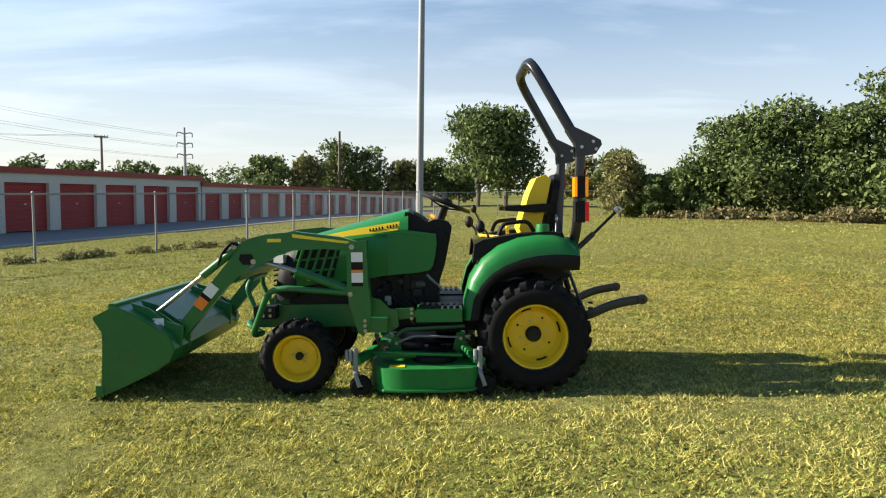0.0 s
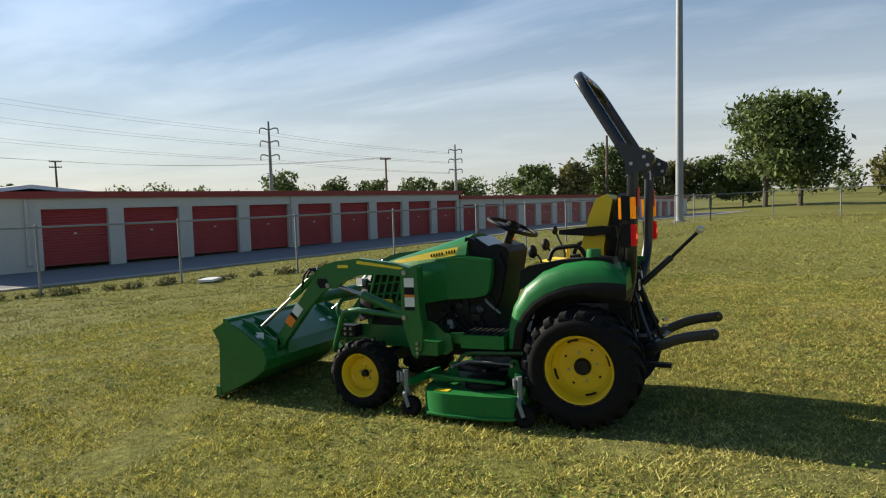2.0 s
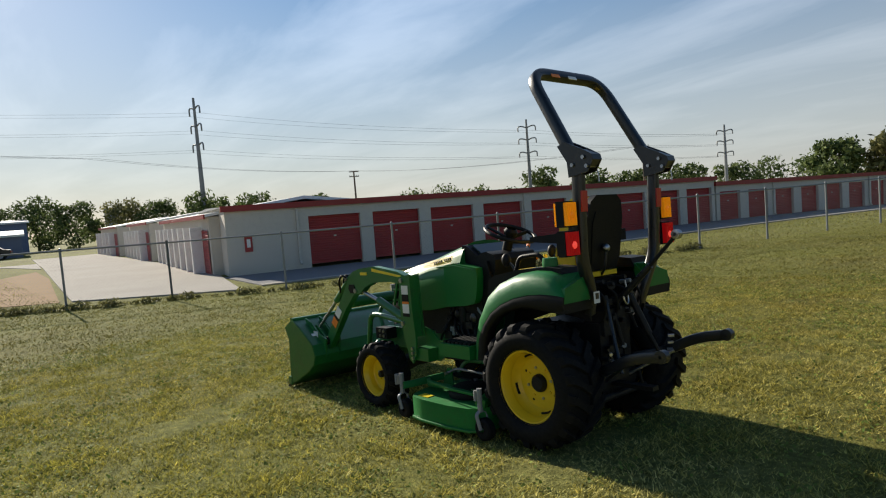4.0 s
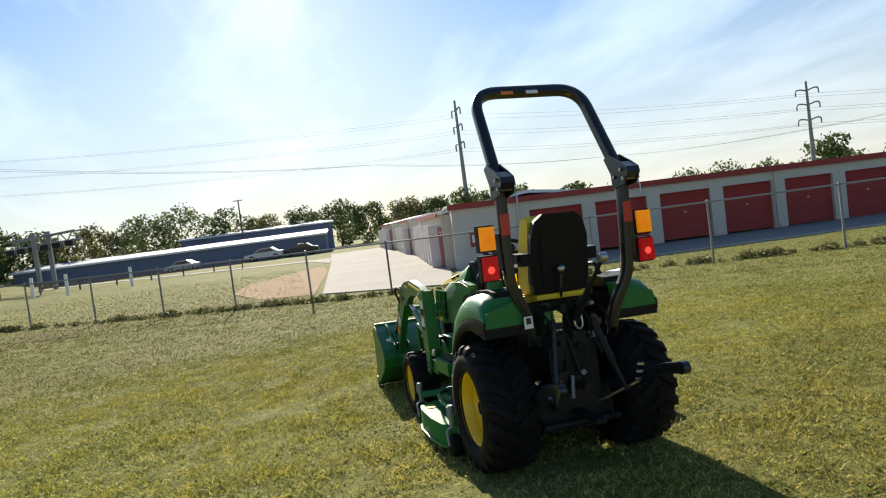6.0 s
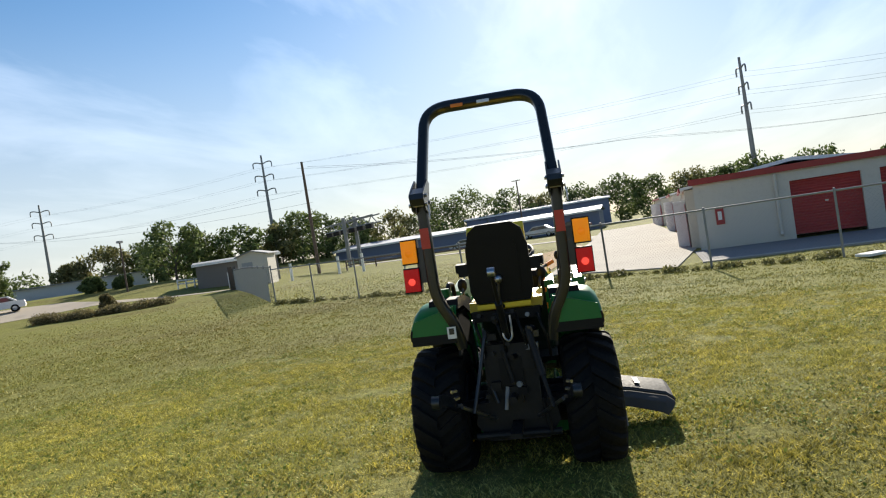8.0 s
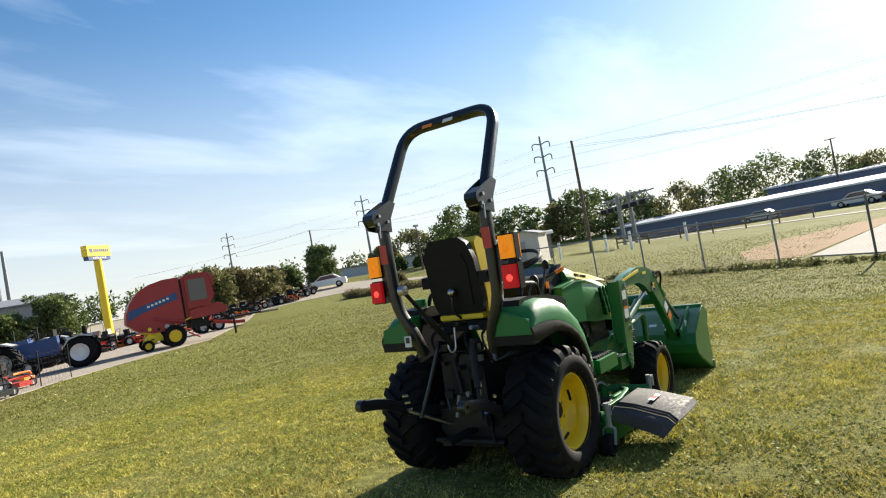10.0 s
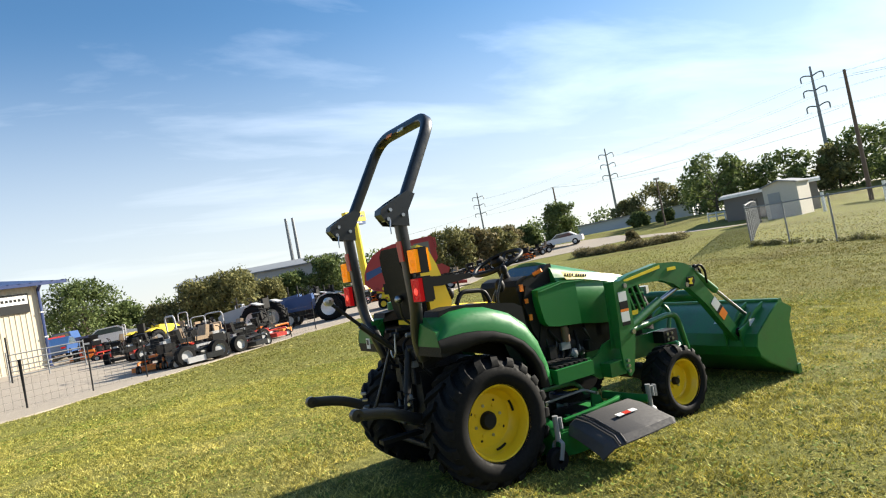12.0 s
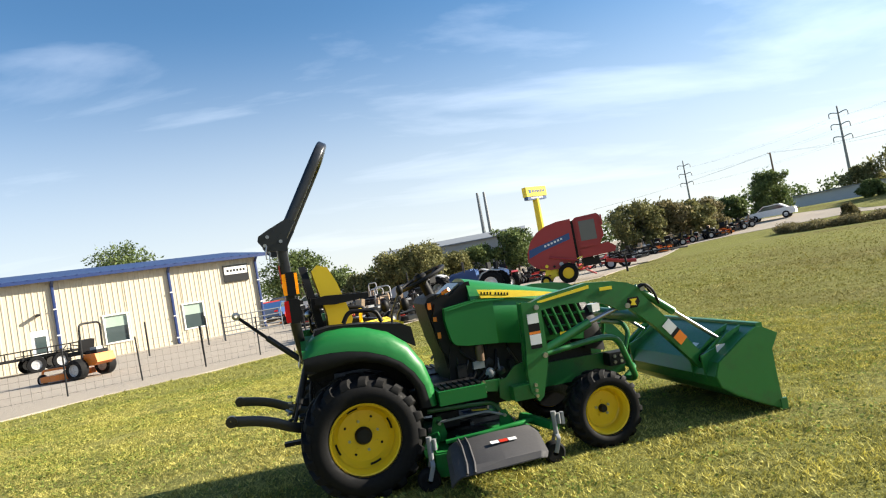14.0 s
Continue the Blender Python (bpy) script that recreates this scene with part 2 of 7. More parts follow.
def turf_material():
    n = Nodes("turf")
    c, fine = turf_colour(n)
    c = n.mix(1.0, c, (0.57, 0.62, 0.50), "MULTIPLY")
    n.link(n.mix(0.3, c, (0.09, 0.078, 0.035)), n.bsdf.inputs["Base Color"])
    n.bsdf.inputs["Roughness"].default_value = 0.9
    n.bsdf.inputs["Specular IOR Level"].default_value = 0.05
    n.bump(n.mix(0.5, n.noise(60.0, 4, 0.7), n.noise(12.0, 4, 0.7)), 0.9, 0.04)
    return n.mat


def blade_material(name, lo, mid, hi, through_light):
    n = Nodes(name)
    c, _ = turf_colour(n)
    geo = n.add("ShaderNodeNewGeometry")
    v = n.ramp(geo.outputs["Random Per Island"], (0.0, (lo, lo * 1.1, lo * 0.8)), (0.6, (mid, mid, mid * 0.85)), (1.0, (hi, hi * 0.97, hi * 0.92)))
    c = n.mix(1.0, c, v, "MULTIPLY")
    n.link(c, n.bsdf.inputs["Base Color"])
    n.bsdf.inputs["Roughness"].default_value = 0.7
    n.bsdf.inputs["Specular IOR Level"].default_value = 0.12
    tr = n.add("ShaderNodeBsdfTranslucent")
    n.link(n.mix(1.0, c, (1.2, 1.1, 0.75), "MULTIPLY"), tr.inputs["Color"])
    mx = n.add("ShaderNodeMixShader", Fac=through_light)
    n.link(n.bsdf.outputs[0], mx.inputs[1])
    n.link(tr.outputs[0], mx.inputs[2])
    n.link(mx.outputs[0], n.out.inputs["Surface"])
    return n.mat


def leaf_material(name, dark, light, spec=0.14):
    n = Nodes(name)
    geo = n.add("ShaderNodeNewGeometry")
    c = n.ramp(geo.outputs["Random Per Island"], (0.0, dark), (0.75, light), (1.0, shade(light, 1.35)))
    c = n.mix(n.noise(0.5, 3), c, n.mix(1.0, c, (0.7, 0.75, 0.7), "MULTIPLY"))
    n.link(c, n.bsdf.inputs["Base Color"])
    n.bsdf.inputs["Roughness"].default_value = 0.65
    n.bsdf.inputs["Specular IOR Level"].default_value = spec
    tr = n.add("ShaderNodeBsdfTranslucent")
    n.link(c, tr.inputs["Color"])
    mx = n.add("ShaderNodeMixShader", Fac=0.27)
    n.link(n.bsdf.outputs[0], mx.inputs[1])
    n.link(tr.outputs[0], mx.inputs[2])
    n.link(mx.outputs[0], n.out.inputs["Surface"])
    return n.mat


def ground_cover(name, a, b, scale=8.0, bump=0.5, c=None):
    n = Nodes(name)
    big, fine = n.noise(0.35, 5, 0.65), n.noise(scale, 6, 0.75)
    col = n.mix(fine, a, b)
    col = n.mix(n.ramp(big, (0.35, (0, 0, 0)), (0.7, (0.6, 0.6, 0.6))), col, c or shade(a, 0.8))
    n.link(col, n.bsdf.inputs["Base Color"])
    n.bsdf.inputs["Roughness"].default_value = 0.95
    n.bsdf.inputs["Specular IOR Level"].default_value = 0.1
    n.bump(fine, bump, 0.02)
    return n.mat


def glass_material(name, col, rough=0.05):
    n = Nodes(name)
    n.bsdf.inputs["Base Color"].default_value = (*col, 1)
    n.bsdf.inputs["Roughness"].default_value = rough
    n.bsdf.inputs["Specular IOR Level"].default_value = 0.8
    n.bump(n.noise(1.2, 2), 0.05, 0.02)
    return n.mat


GREEN = paint("tractor_green_paint", (0.010, 0.150, 0.030), 0.40, wear=0.10, grain=60, bump=0.02, coat=0.05, spec=0.35)
GREEN2 = paint("loader_green_paint", (0.011, 0.135, 0.028), 0.38, wear=0.14, grain=50, bump=0.04, coat=0.2, dirt=(0.03, 0.06, 0.025))
YELLOW = paint("wheel_yellow_paint", (0.78, 0.52, 0.012), 0.38, wear=0.08, grain=40, bump=0.02, coat=0.2)
SEAT = paint("yellow_seat_vinyl", (0.80, 0.56, 0.015), 0.5, wear=0.07, grain=120, bump=0.12)
RUBBER = paint("tyre_rubber", (0.008, 0.008, 0.0085), 0.75, wear=0.3, grain=45, bump=0.2, dirt=(0.014, 0.0125, 0.0105), spec=0.16)
BLACK = paint("black_moulded_plastic", (0.006, 0.006, 0.0065), 0.55, wear=0.2, grain=140, bump=0.12, spec=0.22)
BLACKP = paint("black_satin_paint", (0.012, 0.013, 0.015), 0.33, wear=0.15, grain=40, bump=0.03, coat=0.15)
IRON = paint("dark_cast_iron", (0.009, 0.009, 0.0095), 0.55, wear=0.3, grain=60, bump=0.2, dirt=(0.022, 0.020, 0.016), spec=0.3)
STEEL = paint("bare_steel", (0.42, 0.42, 0.43), 0.32, metal=1.0, wear=0.12, grain=80, bump=0.02)
ZINC = paint("galvanised_steel", (0.23, 0.24, 0.25), 0.6, metal=0.2, wear=0.2, grain=30, bump=0.08)
WIRE = paint("dull_wire", (0.16, 0.165, 0.17), 0.6, metal=0.3, wear=0.2, grain=30)
WHITE = paint("white_paint", (0.78, 0.78, 0.76), 0.5, wear=0.06, grain=20, bump=0.05, dirt=(0.5, 0.48, 0.42))
LABEL = paint("white_label_film", (0.75, 0.74, 0.72), 0.4, wear=0.04, bump=0.0)
ORANGE = paint("orange_label_film", (0.85, 0.22, 0.02), 0.4, wear=0.04, bump=0.0)
DECAL = paint("yellow_decal_film", (0.80, 0.60, 0.03), 0.35, wear=0.04, bump=0.0)
TAN_METAL = paint("brownish_metal", (0.13, 0.075, 0.04), 0.5, wear=0.25, grain=40)
# the amber glow stands in for sunlight coming through the lens
AMBER = lens_material("amber_lens", (0.95, 0.48, 0.02), 0.12)
RED = lens_material("red_lens", (0.66, 0.014, 0.018), 0.16)
BULB = lens_material("lit_bulb_lens", (0.90, 0.06, 0.05), 0.70, (1.0, 0.12, 0.08))
TAPE = paint("red_reflector_tape", (0.50, 0.035, 0.02), 0.35, wear=0.1)
DECKG = paint("dusty_green_paint", (0.014, 0.165, 0.034), 0.55, wear=0.2, grain=40, bump=0.08, dirt=(0.035, 0.07, 0.022), spec=0.22)
CHUTE = paint("dusty_black_plastic", (0.060, 0.058, 0.060), 0.75, wear=0.25, grain=60, bump=0.2, dirt=(0.09, 0.085, 0.075), spec=0.2)
TURF = turf_material()
CLOVER = leaf_material("clover_leaves", (0.10, 0.15, 0.026), (0.27, 0.32, 0.072), 0.06)
BLADES = blade_material("grass_blades", 0.34, 1.24, 1.95, 0.24)
BLADES_FAR = blade_material("distant_grass_blades", 0.50, 0.82, 1.25, 0.12)
CONCRETE = ground_cover("concrete", (0.34, 0.315, 0.28), (0.42, 0.39, 0.35), 14, 0.2, (0.30, 0.275, 0.245))
ASPHALT = ground_cover("worn_asphalt", (0.17, 0.165, 0.17), (0.25, 0.245, 0.245), 30, 0.4, (0.20, 0.195, 0.20))
GRAVEL = ground_cover("pale_gravel", (0.24, 0.205, 0.165), (0.47, 0.415, 0.345), 26, 0.9, (0.34, 0.295, 0.24))
DIRT = ground_cover("dry_earth", (0.23, 0.135, 0.065), (0.32, 0.20, 0.10), 5, 0.6, (0.20, 0.14, 0.06))
BEIGE = paint("beige_stucco", (0.58, 0.54, 0.465), 0.85, wear=0.08, grain=25, bump=0.25, dirt=(0.46, 0.42, 0.36))
BARNRED = paint("red_door_paint", (0.34, 0.026, 0.026), 0.45, wear=0.14, grain=14, bump=0.05, dirt=(0.29, 0.045, 0.04))
REDTRIM = paint("red_roof_trim", (0.30, 0.022, 0.02), 0.45, wear=0.1, grain=12, bump=0.03)
CREAM = paint("cream_metal_siding", (0.53, 0.465, 0.345), 0.5, wear=0.05, grain=10, bump=0.03, dirt=(0.55, 0.48, 0.35))
BLUE = paint("blue_metal_trim", (0.012, 0.030, 0.115), 0.4, wear=0.1, grain=10)
SLATE = paint("blue_grey_siding", (0.13, 0.16, 0.24), 0.6, wear=0.12, grain=5)
GREYWALL = paint("grey_siding", (0.34, 0.34, 0.33), 0.7, wear=0.1, grain=6)
TRUNK = paint("tree_bark", (0.09, 0.07, 0.05), 0.9, wear=0.3, grain=18, bump=0.6)
WOODPOLE = paint("weathered_pole_wood", (0.13, 0.09, 0.065), 0.85, wear=0.25, grain=10, bump=0.4)
LEAF = leaf_material("green_leaves", (0.059, 0.088, 0.027), (0.172, 0.210, 0.076))
LEAF2 = leaf_material("olive_leaves", (0.095, 0.098, 0.036), (0.260, 0.240, 0.098))
BRUSH = leaf_material("dry_brush", (0.08, 0.075, 0.03), (0.27, 0.22, 0.11))
HEADGLASS = glass_material("headlight_lens", (0.30, 0.31, 0.32), 0.08)
GLASS = glass_material("dark_window_glass", (0.05, 0.07, 0.07))
BALER = paint("red_machine_paint", (0.34, 0.028, 0.030), 0.4, wear=0.1, grain=20)
SIGNY = paint("sign_yellow_paint", (0.85, 0.62, 0.02), 0.4, wear=0.06, grain=12)
MBLUE = paint("machine_blue_paint", (0.025, 0.07, 0.20), 0.4, wear=0.1, grain=20)
MRED = paint("mower_red_paint", (0.45, 0.03, 0.02), 0.4, wear=0.1, grain=20)
MORANGE = paint("mower_orange_paint", (0.75, 0.20, 0.02), 0.4, wear=0.1, grain=20)
MGREY = paint("machine_grey_paint", (0.42, 0.42, 0.42), 0.45, wear=0.12, grain=20)
SILVER = paint("silver_car_paint", (0.58, 0.59, 0.60), 0.28, metal=0.1, wear=0.05, grain=30, coat=0.5)


# ---- ground ----
def steps(lo, hi, fine, grow, core):
    """Grid lines: fine inside the core, ever wider outside it."""
    def side(a, end):
        out, v, d = [], a, fine
        while abs(v) < abs(end):
            out.append(v)
            if abs(v) > core:
                d *= grow
            v += math.copysign(d, end)
        return out + [end]
    return sorted(set(side(0.0, lo) + side(0.0, hi)))


def sheet(name, xs, ys, mat, label, lift=0.0, category="ground", rough=0.0):
    me = bpy.data.meshes.new(name)
    verts = [(x, y, ground_z(x, y) + lift + (rough * (noise.noise((x * 0.9, y * 0.9, 0)) + 0.5 * noise.noise((x * 3.1, y * 3.1, 4))) if abs(x) < 40 and abs(y) < 40 else 0)) for y in ys for x in xs]
    w = len(xs)
    faces = [(j * w + i, j * w + i + 1, (j + 1) * w + i + 1, (j + 1) * w + i) for j in range(len(ys) - 1) for i in range(w - 1)]
    me.from_pydata(verts, [], faces)
    me.materials.append(mat)
    me.shade_smooth()
    return tagged(new(name, me), label, category, kind="structure")


GX, GY = steps(-3000, 3000, 0.5, 1.25, 66), steps(-3000, 3000, 0.5, 1.25, 66)
sheet("ground", GX, GY, TURF, "mown late-summer lawn with straw patches", rough=0.018)


def patch(name, outline, mat, label, lift=0.02, category="road", cell=1.0, thick=0.06):
    """A thin slab cut to an outline that follows the lay of the land."""
    bm = bmesh.new()
    n = len(outline)
    bm.faces.new([bm.verts.new((x, y, 0)) for x, y in outline])
    xs, ys = [p[0] for p in outline], [p[1] for p in outline]
    for axis, lo, hi in ((0, min(xs), max(xs)), (1, min(ys), max(ys))):
        k = max(1, int((hi - lo) / cell))
        for i in range(1, k):
            co, no = [0, 0, 0], [0, 0, 0]
            co[axis], no[axis] = lo + (hi - lo) * i / k, 1
            bmesh.ops.bisect_plane(bm, geom=bm.verts[:] + bm.edges[:] + bm.faces[:], plane_co=co, plane_no=no)
    rim = [e for e in bm.edges if len(e.link_faces) == 1]
    for v in bm.verts:
        v.co.z = ground_z(v.co.x, v.co.y) + lift
    down = bmesh.ops.extrude_edge_only(bm, edges=rim)
    for v in down["geom"]:
        if isinstance(v, bmesh.types.BMVert):
            v.co.z -= thick
    ob = mesh_object(name, bm, mat, 40)
    return tagged(ob, label, category, kind="structure")


# ---- storage units: one long row, its front along UNIT_U ----
HEAD = radians(13)
UNIT_U, UNIT_V = Vector((math.sin(HEAD), math.cos(HEAD), 0)), Vector((-math.cos(HEAD), math.sin(HEAD), 0))
UNIT_O = Vector((-18.85, 4.66, 0))


def unit_pose(s, drop=0.0):
    """Along the row's front by s, x along the front, y into the building."""
    o = UNIT_O + UNIT_U * s
    return Matrix.Translation((o.x, o.y, drop)) @ Matrix((UNIT_U, UNIT_V, (0, 0, 1))).transposed().to_4x4()


def roll_door(w, h):
    """A corrugated roll-up door curtain with a bottom bar."""
    bm = bmesh.new()
    n = int(h / 0.085)
    prof = []
    for i in range(n):
        z = i * h / n
        prof += [(0.0, z), (-0.014, z + 0.02), (-0.014, z + 0.06), (0.0, z + 0.08)]
    prof.append((0.0, h))
    a = [bm.verts.new((0.0, y, z)) for y, z in prof]
    b = [bm.verts.new((w, y, z)) for y, z in prof]
    for i in range(len(prof) - 1):
        bm.faces.new((a[i], b[i], b[i + 1], a[i + 1]))
    box(bm, (w / 2, 0.0, 0.03), (w, 0.05, 0.06))
    return bm


def storage_row(label, s0, length, base0, fall, top, door_top, doors, deep=9.0, band=0.2, spouts=()):
    """Beige block with a red eave band; doors: (start, width) along the front. fall: drop along the row for a metre."""
    tilt = Matrix.Rotation(math.asin(fall), 4, "Y")
    m = unit_pose(s0, base0) @ tilt
    root = thing("storage_building", label, "storage building", m)
    # front wall with true openings: piers and a lintel
    x = 0.0
    for d0, w in doors + [(length, 0)]:
        if d0 - x > 0.01:
            part("pier", box(bmesh.new(), ((x + d0) / 2, 0.10, door_top / 2 - 0.35), (d0 - x, 0.2, door_top + 0.7)), BEIGE, root)
        x = d0 + w
    part("lintel", box(bmesh.new(), (length / 2, 0.10, (door_top + top) / 2), (length, 0.2, top - door_top)), BEIGE, root)
    part("wall_back", box(bmesh.new(), (length / 2, deep, top / 2 - 0.35), (length, 0.2, top + 0.7)), BEIGE, root)
    for ex in (0.1, length - 0.1):
        part("wall_end", box(bmesh.new(), (ex, deep / 2, top / 2 - 0.35), (0.2, deep - 0.3, top + 0.7)), BEIGE, root)
    bm = bmesh.new()
    rise = top + 0.09
    prism(bm, [(-0.02, top + 0.003), (deep / 2, rise), (deep + 0.15, top + 0.003), (deep + 0.15, top - 0.02), (-0.02, top - 0.02)], -0.1, length + 0.05, "x")
    part("roof", bm, ZINC, root)
    part("eave_band", rbox((length / 2 - 0.02, -0.04, top - band / 2 + 0.03), (length + 0.2, 0.16, band), 0.02), REDTRIM, root, "red metal eave band")
    for d0, w in doors:
        door = part("roll_up_door", roll_door(w, door_top), BARNRED, root, "red corrugated roll-up door", 30, pose(d0, 0.16, 0.0))
        part("latch", rbox((w * 0.5, -0.03, 0.95), (0.09, 0.03, 0.05), 0.006), STEEL, door)
    for sx in spouts:
        bm = bmesh.new()
        sweep(bm, [(sx, -0.05, top - band), (sx, -0.05, 0.15), (sx, -0.16, 0.05)], rrect(0.09, 0.07, 0.012))
        part("downspout", bm, BEIGE, root)
    return root


row_a = storage_row("beige storage building with red roll-up doors and red eave band", 0.0, 22.95, -0.22, 0.0085, 2.21, 1.71,
                    [(2.83 + 2.435 * k - 0.019 * k * k, 1.93 - 0.035 * k) for k in range(9)], spouts=(2.43, 11.9))
plate = rbox((0.71, -0.02, 0.90), (0.26, 0.03, 0.52), 0.008)
pl = part("wall_plate", plate, BARNRED, row_a, "red rectangular plate on the end wall")
part("plate_mark", rbox((0.71, -0.04, 0.93), (0.12, 0.012, 0.28), 0.004), LABEL, pl)
storage_row("lower beige storage building with red roll-up doors further along", 23.05, 18.3, -0.36, 0.0115, 1.88, 1.42,
            [(0.25 + 2.03 * k, 1.42) for k in range(9)], spouts=(4.1, 12.2))
storage_row("far low storage building with red roll-up doors", 41.45, 17.0, -0.62, 0.018, 1.78, 1.38,
            [(0.3 + 2.05 * k, 1.4) for k in range(8)])


def end_block(label, where, length, head, high, doors, deep=8.0):
    """A further block of units, seen along its side: white jambs and a low gable."""
    u = Vector((math.cos(head), math.sin(head), 0))
    v = Vector((-u.y, u.x, 0))
    m = Matrix.Translation((where[0], where[1], where[2])) @ Matrix((u, v, (0, 0, 1))).transposed().to_4x4()
    root = thing("storage_building", label, "storage building", m)
    bm = bmesh.new()
    box(bm, (length / 2, deep / 2, high / 2 - 0.3), (length, deep, high + 0.6))
    part("wall", bm, BEIGE, root)
    bm = bmesh.new()
    prism(bm, [(-0.15, high), (deep / 2, high + 0.42), (deep + 0.15, high), (deep + 0.15, high + 0.1), (deep / 2, high + 0.54), (-0.15, high + 0.1)], -0.15, length + 0.15, "x")
    part("roof", bm, WHITE, root)
    part("eave_band", rbox((length / 2, -0.16, high + 0.02), (length + 0.3, 0.06, 0.16), 0.01), REDTRIM, root)
    step = length / doors
    for i in range(doors):
        bm = roll_door(step * 0.72, high * 0.78)
        part("roll_up_door", bm, BARNRED, root, "", 30, pose(step * (i + 0.14), -0.03, 0.0))
        part("jamb", rbox((step * i + step * 0.07, -0.22, high * 0.42), (step * 0.14, 0.44, high * 0.84), 0.01), WHITE, root)
    return root


end_block("long beige storage building beside the concrete apron", (-33.6, 6.75, -0.4), 13.4, radians(-9.0), 2.12, 8, 7.0)
end_block("beige storage building further down the concrete apron", (-47.5, 8.2, -0.42), 11.0, radians(-7.5), 2.2, 6, 7.0)
end_block("small storage building at the end of the apron", (-61.5, 9.0, -0.42), 11.0, radians(-5), 2.2, 5, 7.0)

# ---- paved areas ----
def along(s, off):
    p = UNIT_O + UNIT_U * s - UNIT_V * off
    return (p.x, p.y)


patch("road", [along(-0.2, 0.25), along(62, 0.25), along(62, 4.6), along(0.2, 4.6)], ASPHALT, "dark worn asphalt drive before the storage doors", 0.025)
patch("kerb_strip", [along(0.2, 4.62), along(62, 4.62), along(62, 4.95), along(0.2, 4.95)], CONCRETE, "pale concrete edge strip along the drive", 0.045, "kerb")
patch("pavement", [along(-0.4, 5.4), (-16.75, -0.35), (-41.0, 1.9), (-62, 3.6), (-62, 8.6), (-33, 6.3), along(-0.2, -1.0), along(-0.25, 0.3)], CONCRETE, "pale concrete apron before the storage buildings", 0.035, "pavement")
patch("road_strip", [(-41.0, 1.8), (-48.6, 0.6), (-51.5, -6.7), (-54.0, -14.2), (-57.0, -22.0), (-59.2, -21.4), (-56.0, -13.6), (-53.6, -6.0), (-50.5, 2.7)], CONCRETE, "narrow pale concrete lane beyond the fence", 0.03)
patch("dirt_patch", [(-17.0, -0.6), (-18.2, -2.3), (-22.5, -3.4), (-28, -3.0), (-35, -0.2), (-38, 1.2), (-30, 0.8)], DIRT, "bare reddish-brown earth beside the apron", 0.015, "ground")
patch("gravel_yard", [(14, -1.5), (7.5, -5.2), (5.5, -7.3), (4.4, -9.8), (3.0, -11.3), (1.5, -13.2), (-2.0, -16.8), (-5.4, -20.0), (-9.0, -21.8), (-13.0, -23.6), (-22, -33.5), (-29.5, -42.4), (-34, -42.0), (-37, -39.3), (-41.0, -36.8), (-41.2, -31.5), (-41.2, -25.6), (-42.2, -25.4), (-42.6, -32), (-43.4, -38), (-47.5, -45), (-47, -50), (-43, -56), (-40, -75), (40, -75), (40, -1.5)], GRAVEL, "pale gravel yard of the machine dealer", 0.02, "yard", 2.0)

# ---- grass ----
def grass(name, count, rings, h0, h1, w, label, seed, mat):
    """Loose blades, three corners each, over a band of the lawn."""
    rng = np.random.default_rng(seed)
    r0, r1, cx, cy = rings
    r = np.sqrt(rng.uniform(r0 * r0, r1 * r1, count))
    a = rng.uniform(0, 2 * np.pi, count)
    x, y = cx + r * np.cos(a), cy + r * np.sin(a)
    # outside the yards and drives
    keep = x < 60
    keep &= ~(y < np.interp(x, [-22, -13, -9, -5.4, -2, 1.5, 3, 4.4, 5.5, 7.5, 14], [-31.5, -23.6, -21.8, -20, -16.8, -13.2, -11.3, -9.8, -7.3, -5.2, -1.5]))
    keep &= ~((x < -13.2) & (y > -0.6) & (x + 14.0 < (y - 4.3) * 0.231))
    # thin out towards both rims of the band
    keep &= rng.uniform(0, 1, count) < np.clip((r1 - r) / (0.3 * r1), 0, 1)
    if r0 > 0:
        keep &= rng.uniform(0, 1, count) < np.clip((r - r0) / (0.35 * r0), 0, 1)
    x, y = x[keep], y[keep]
    n = len(x)
    bumpy = np.array([ground_z(px, py) + 0.018 * (noise.noise((px * 0.9, py * 0.9, 0)) + 0.5 * noise.noise((px * 3.1, py * 3.1, 4))) for px, py in zip(x.tolist(), y.tolist())])
    tuft = np.array([noise.noise((px * 2.2, py * 2.2, 9)) + 0.7 * noise.noise((px * 7.0, py * 7.0, 3)) for px, py in zip(x.tolist(), y.tolist())])
    h = rng.uniform(h0, h1, n) * np.clip(1 + 0.7 * tuft, 0.62, 2.0)
    th, lean, la = rng.uniform(0, 2 * np.pi, n), rng.uniform(0.3, 2.2, n) * h, rng.uniform(0, 2 * np.pi, n)
    ww = w * rng.uniform(0.6, 1.4, n)
    base = np.stack([x, y, bumpy - 0.006], 1)
    dx = np.stack([np.cos(th) * ww, np.sin(th) * ww, 0 * ww], 1)
    tip = base + np.stack([np.cos(la) * lean, np.sin(la) * lean, h], 1)
    me = quads(name, np.stack([base - dx, base + dx, tip], 1), mat, tri=True)
    return tagged(new(name, me), label, "grass", kind="stuff")


grass("grass_near", 1150000, (0.0, 8.2, 0.0, 0.0), 0.013, 0.032, 0.0042, "short mown grass with clover and straw around the tractor", 3, BLADES)
grass("grass_middle", 560000, (5.4, 20.0, 0.0, 0.0), 0.016, 0.038, 0.009, "short mown grass of the middle lawn", 4, BLADES_FAR)
grass("grass_far", 230000, (13.0, 40.0, 0.0, 4.0), 0.03, 0.055, 0.018, "short mown grass of the outer lawn", 5, BLADES_FAR)


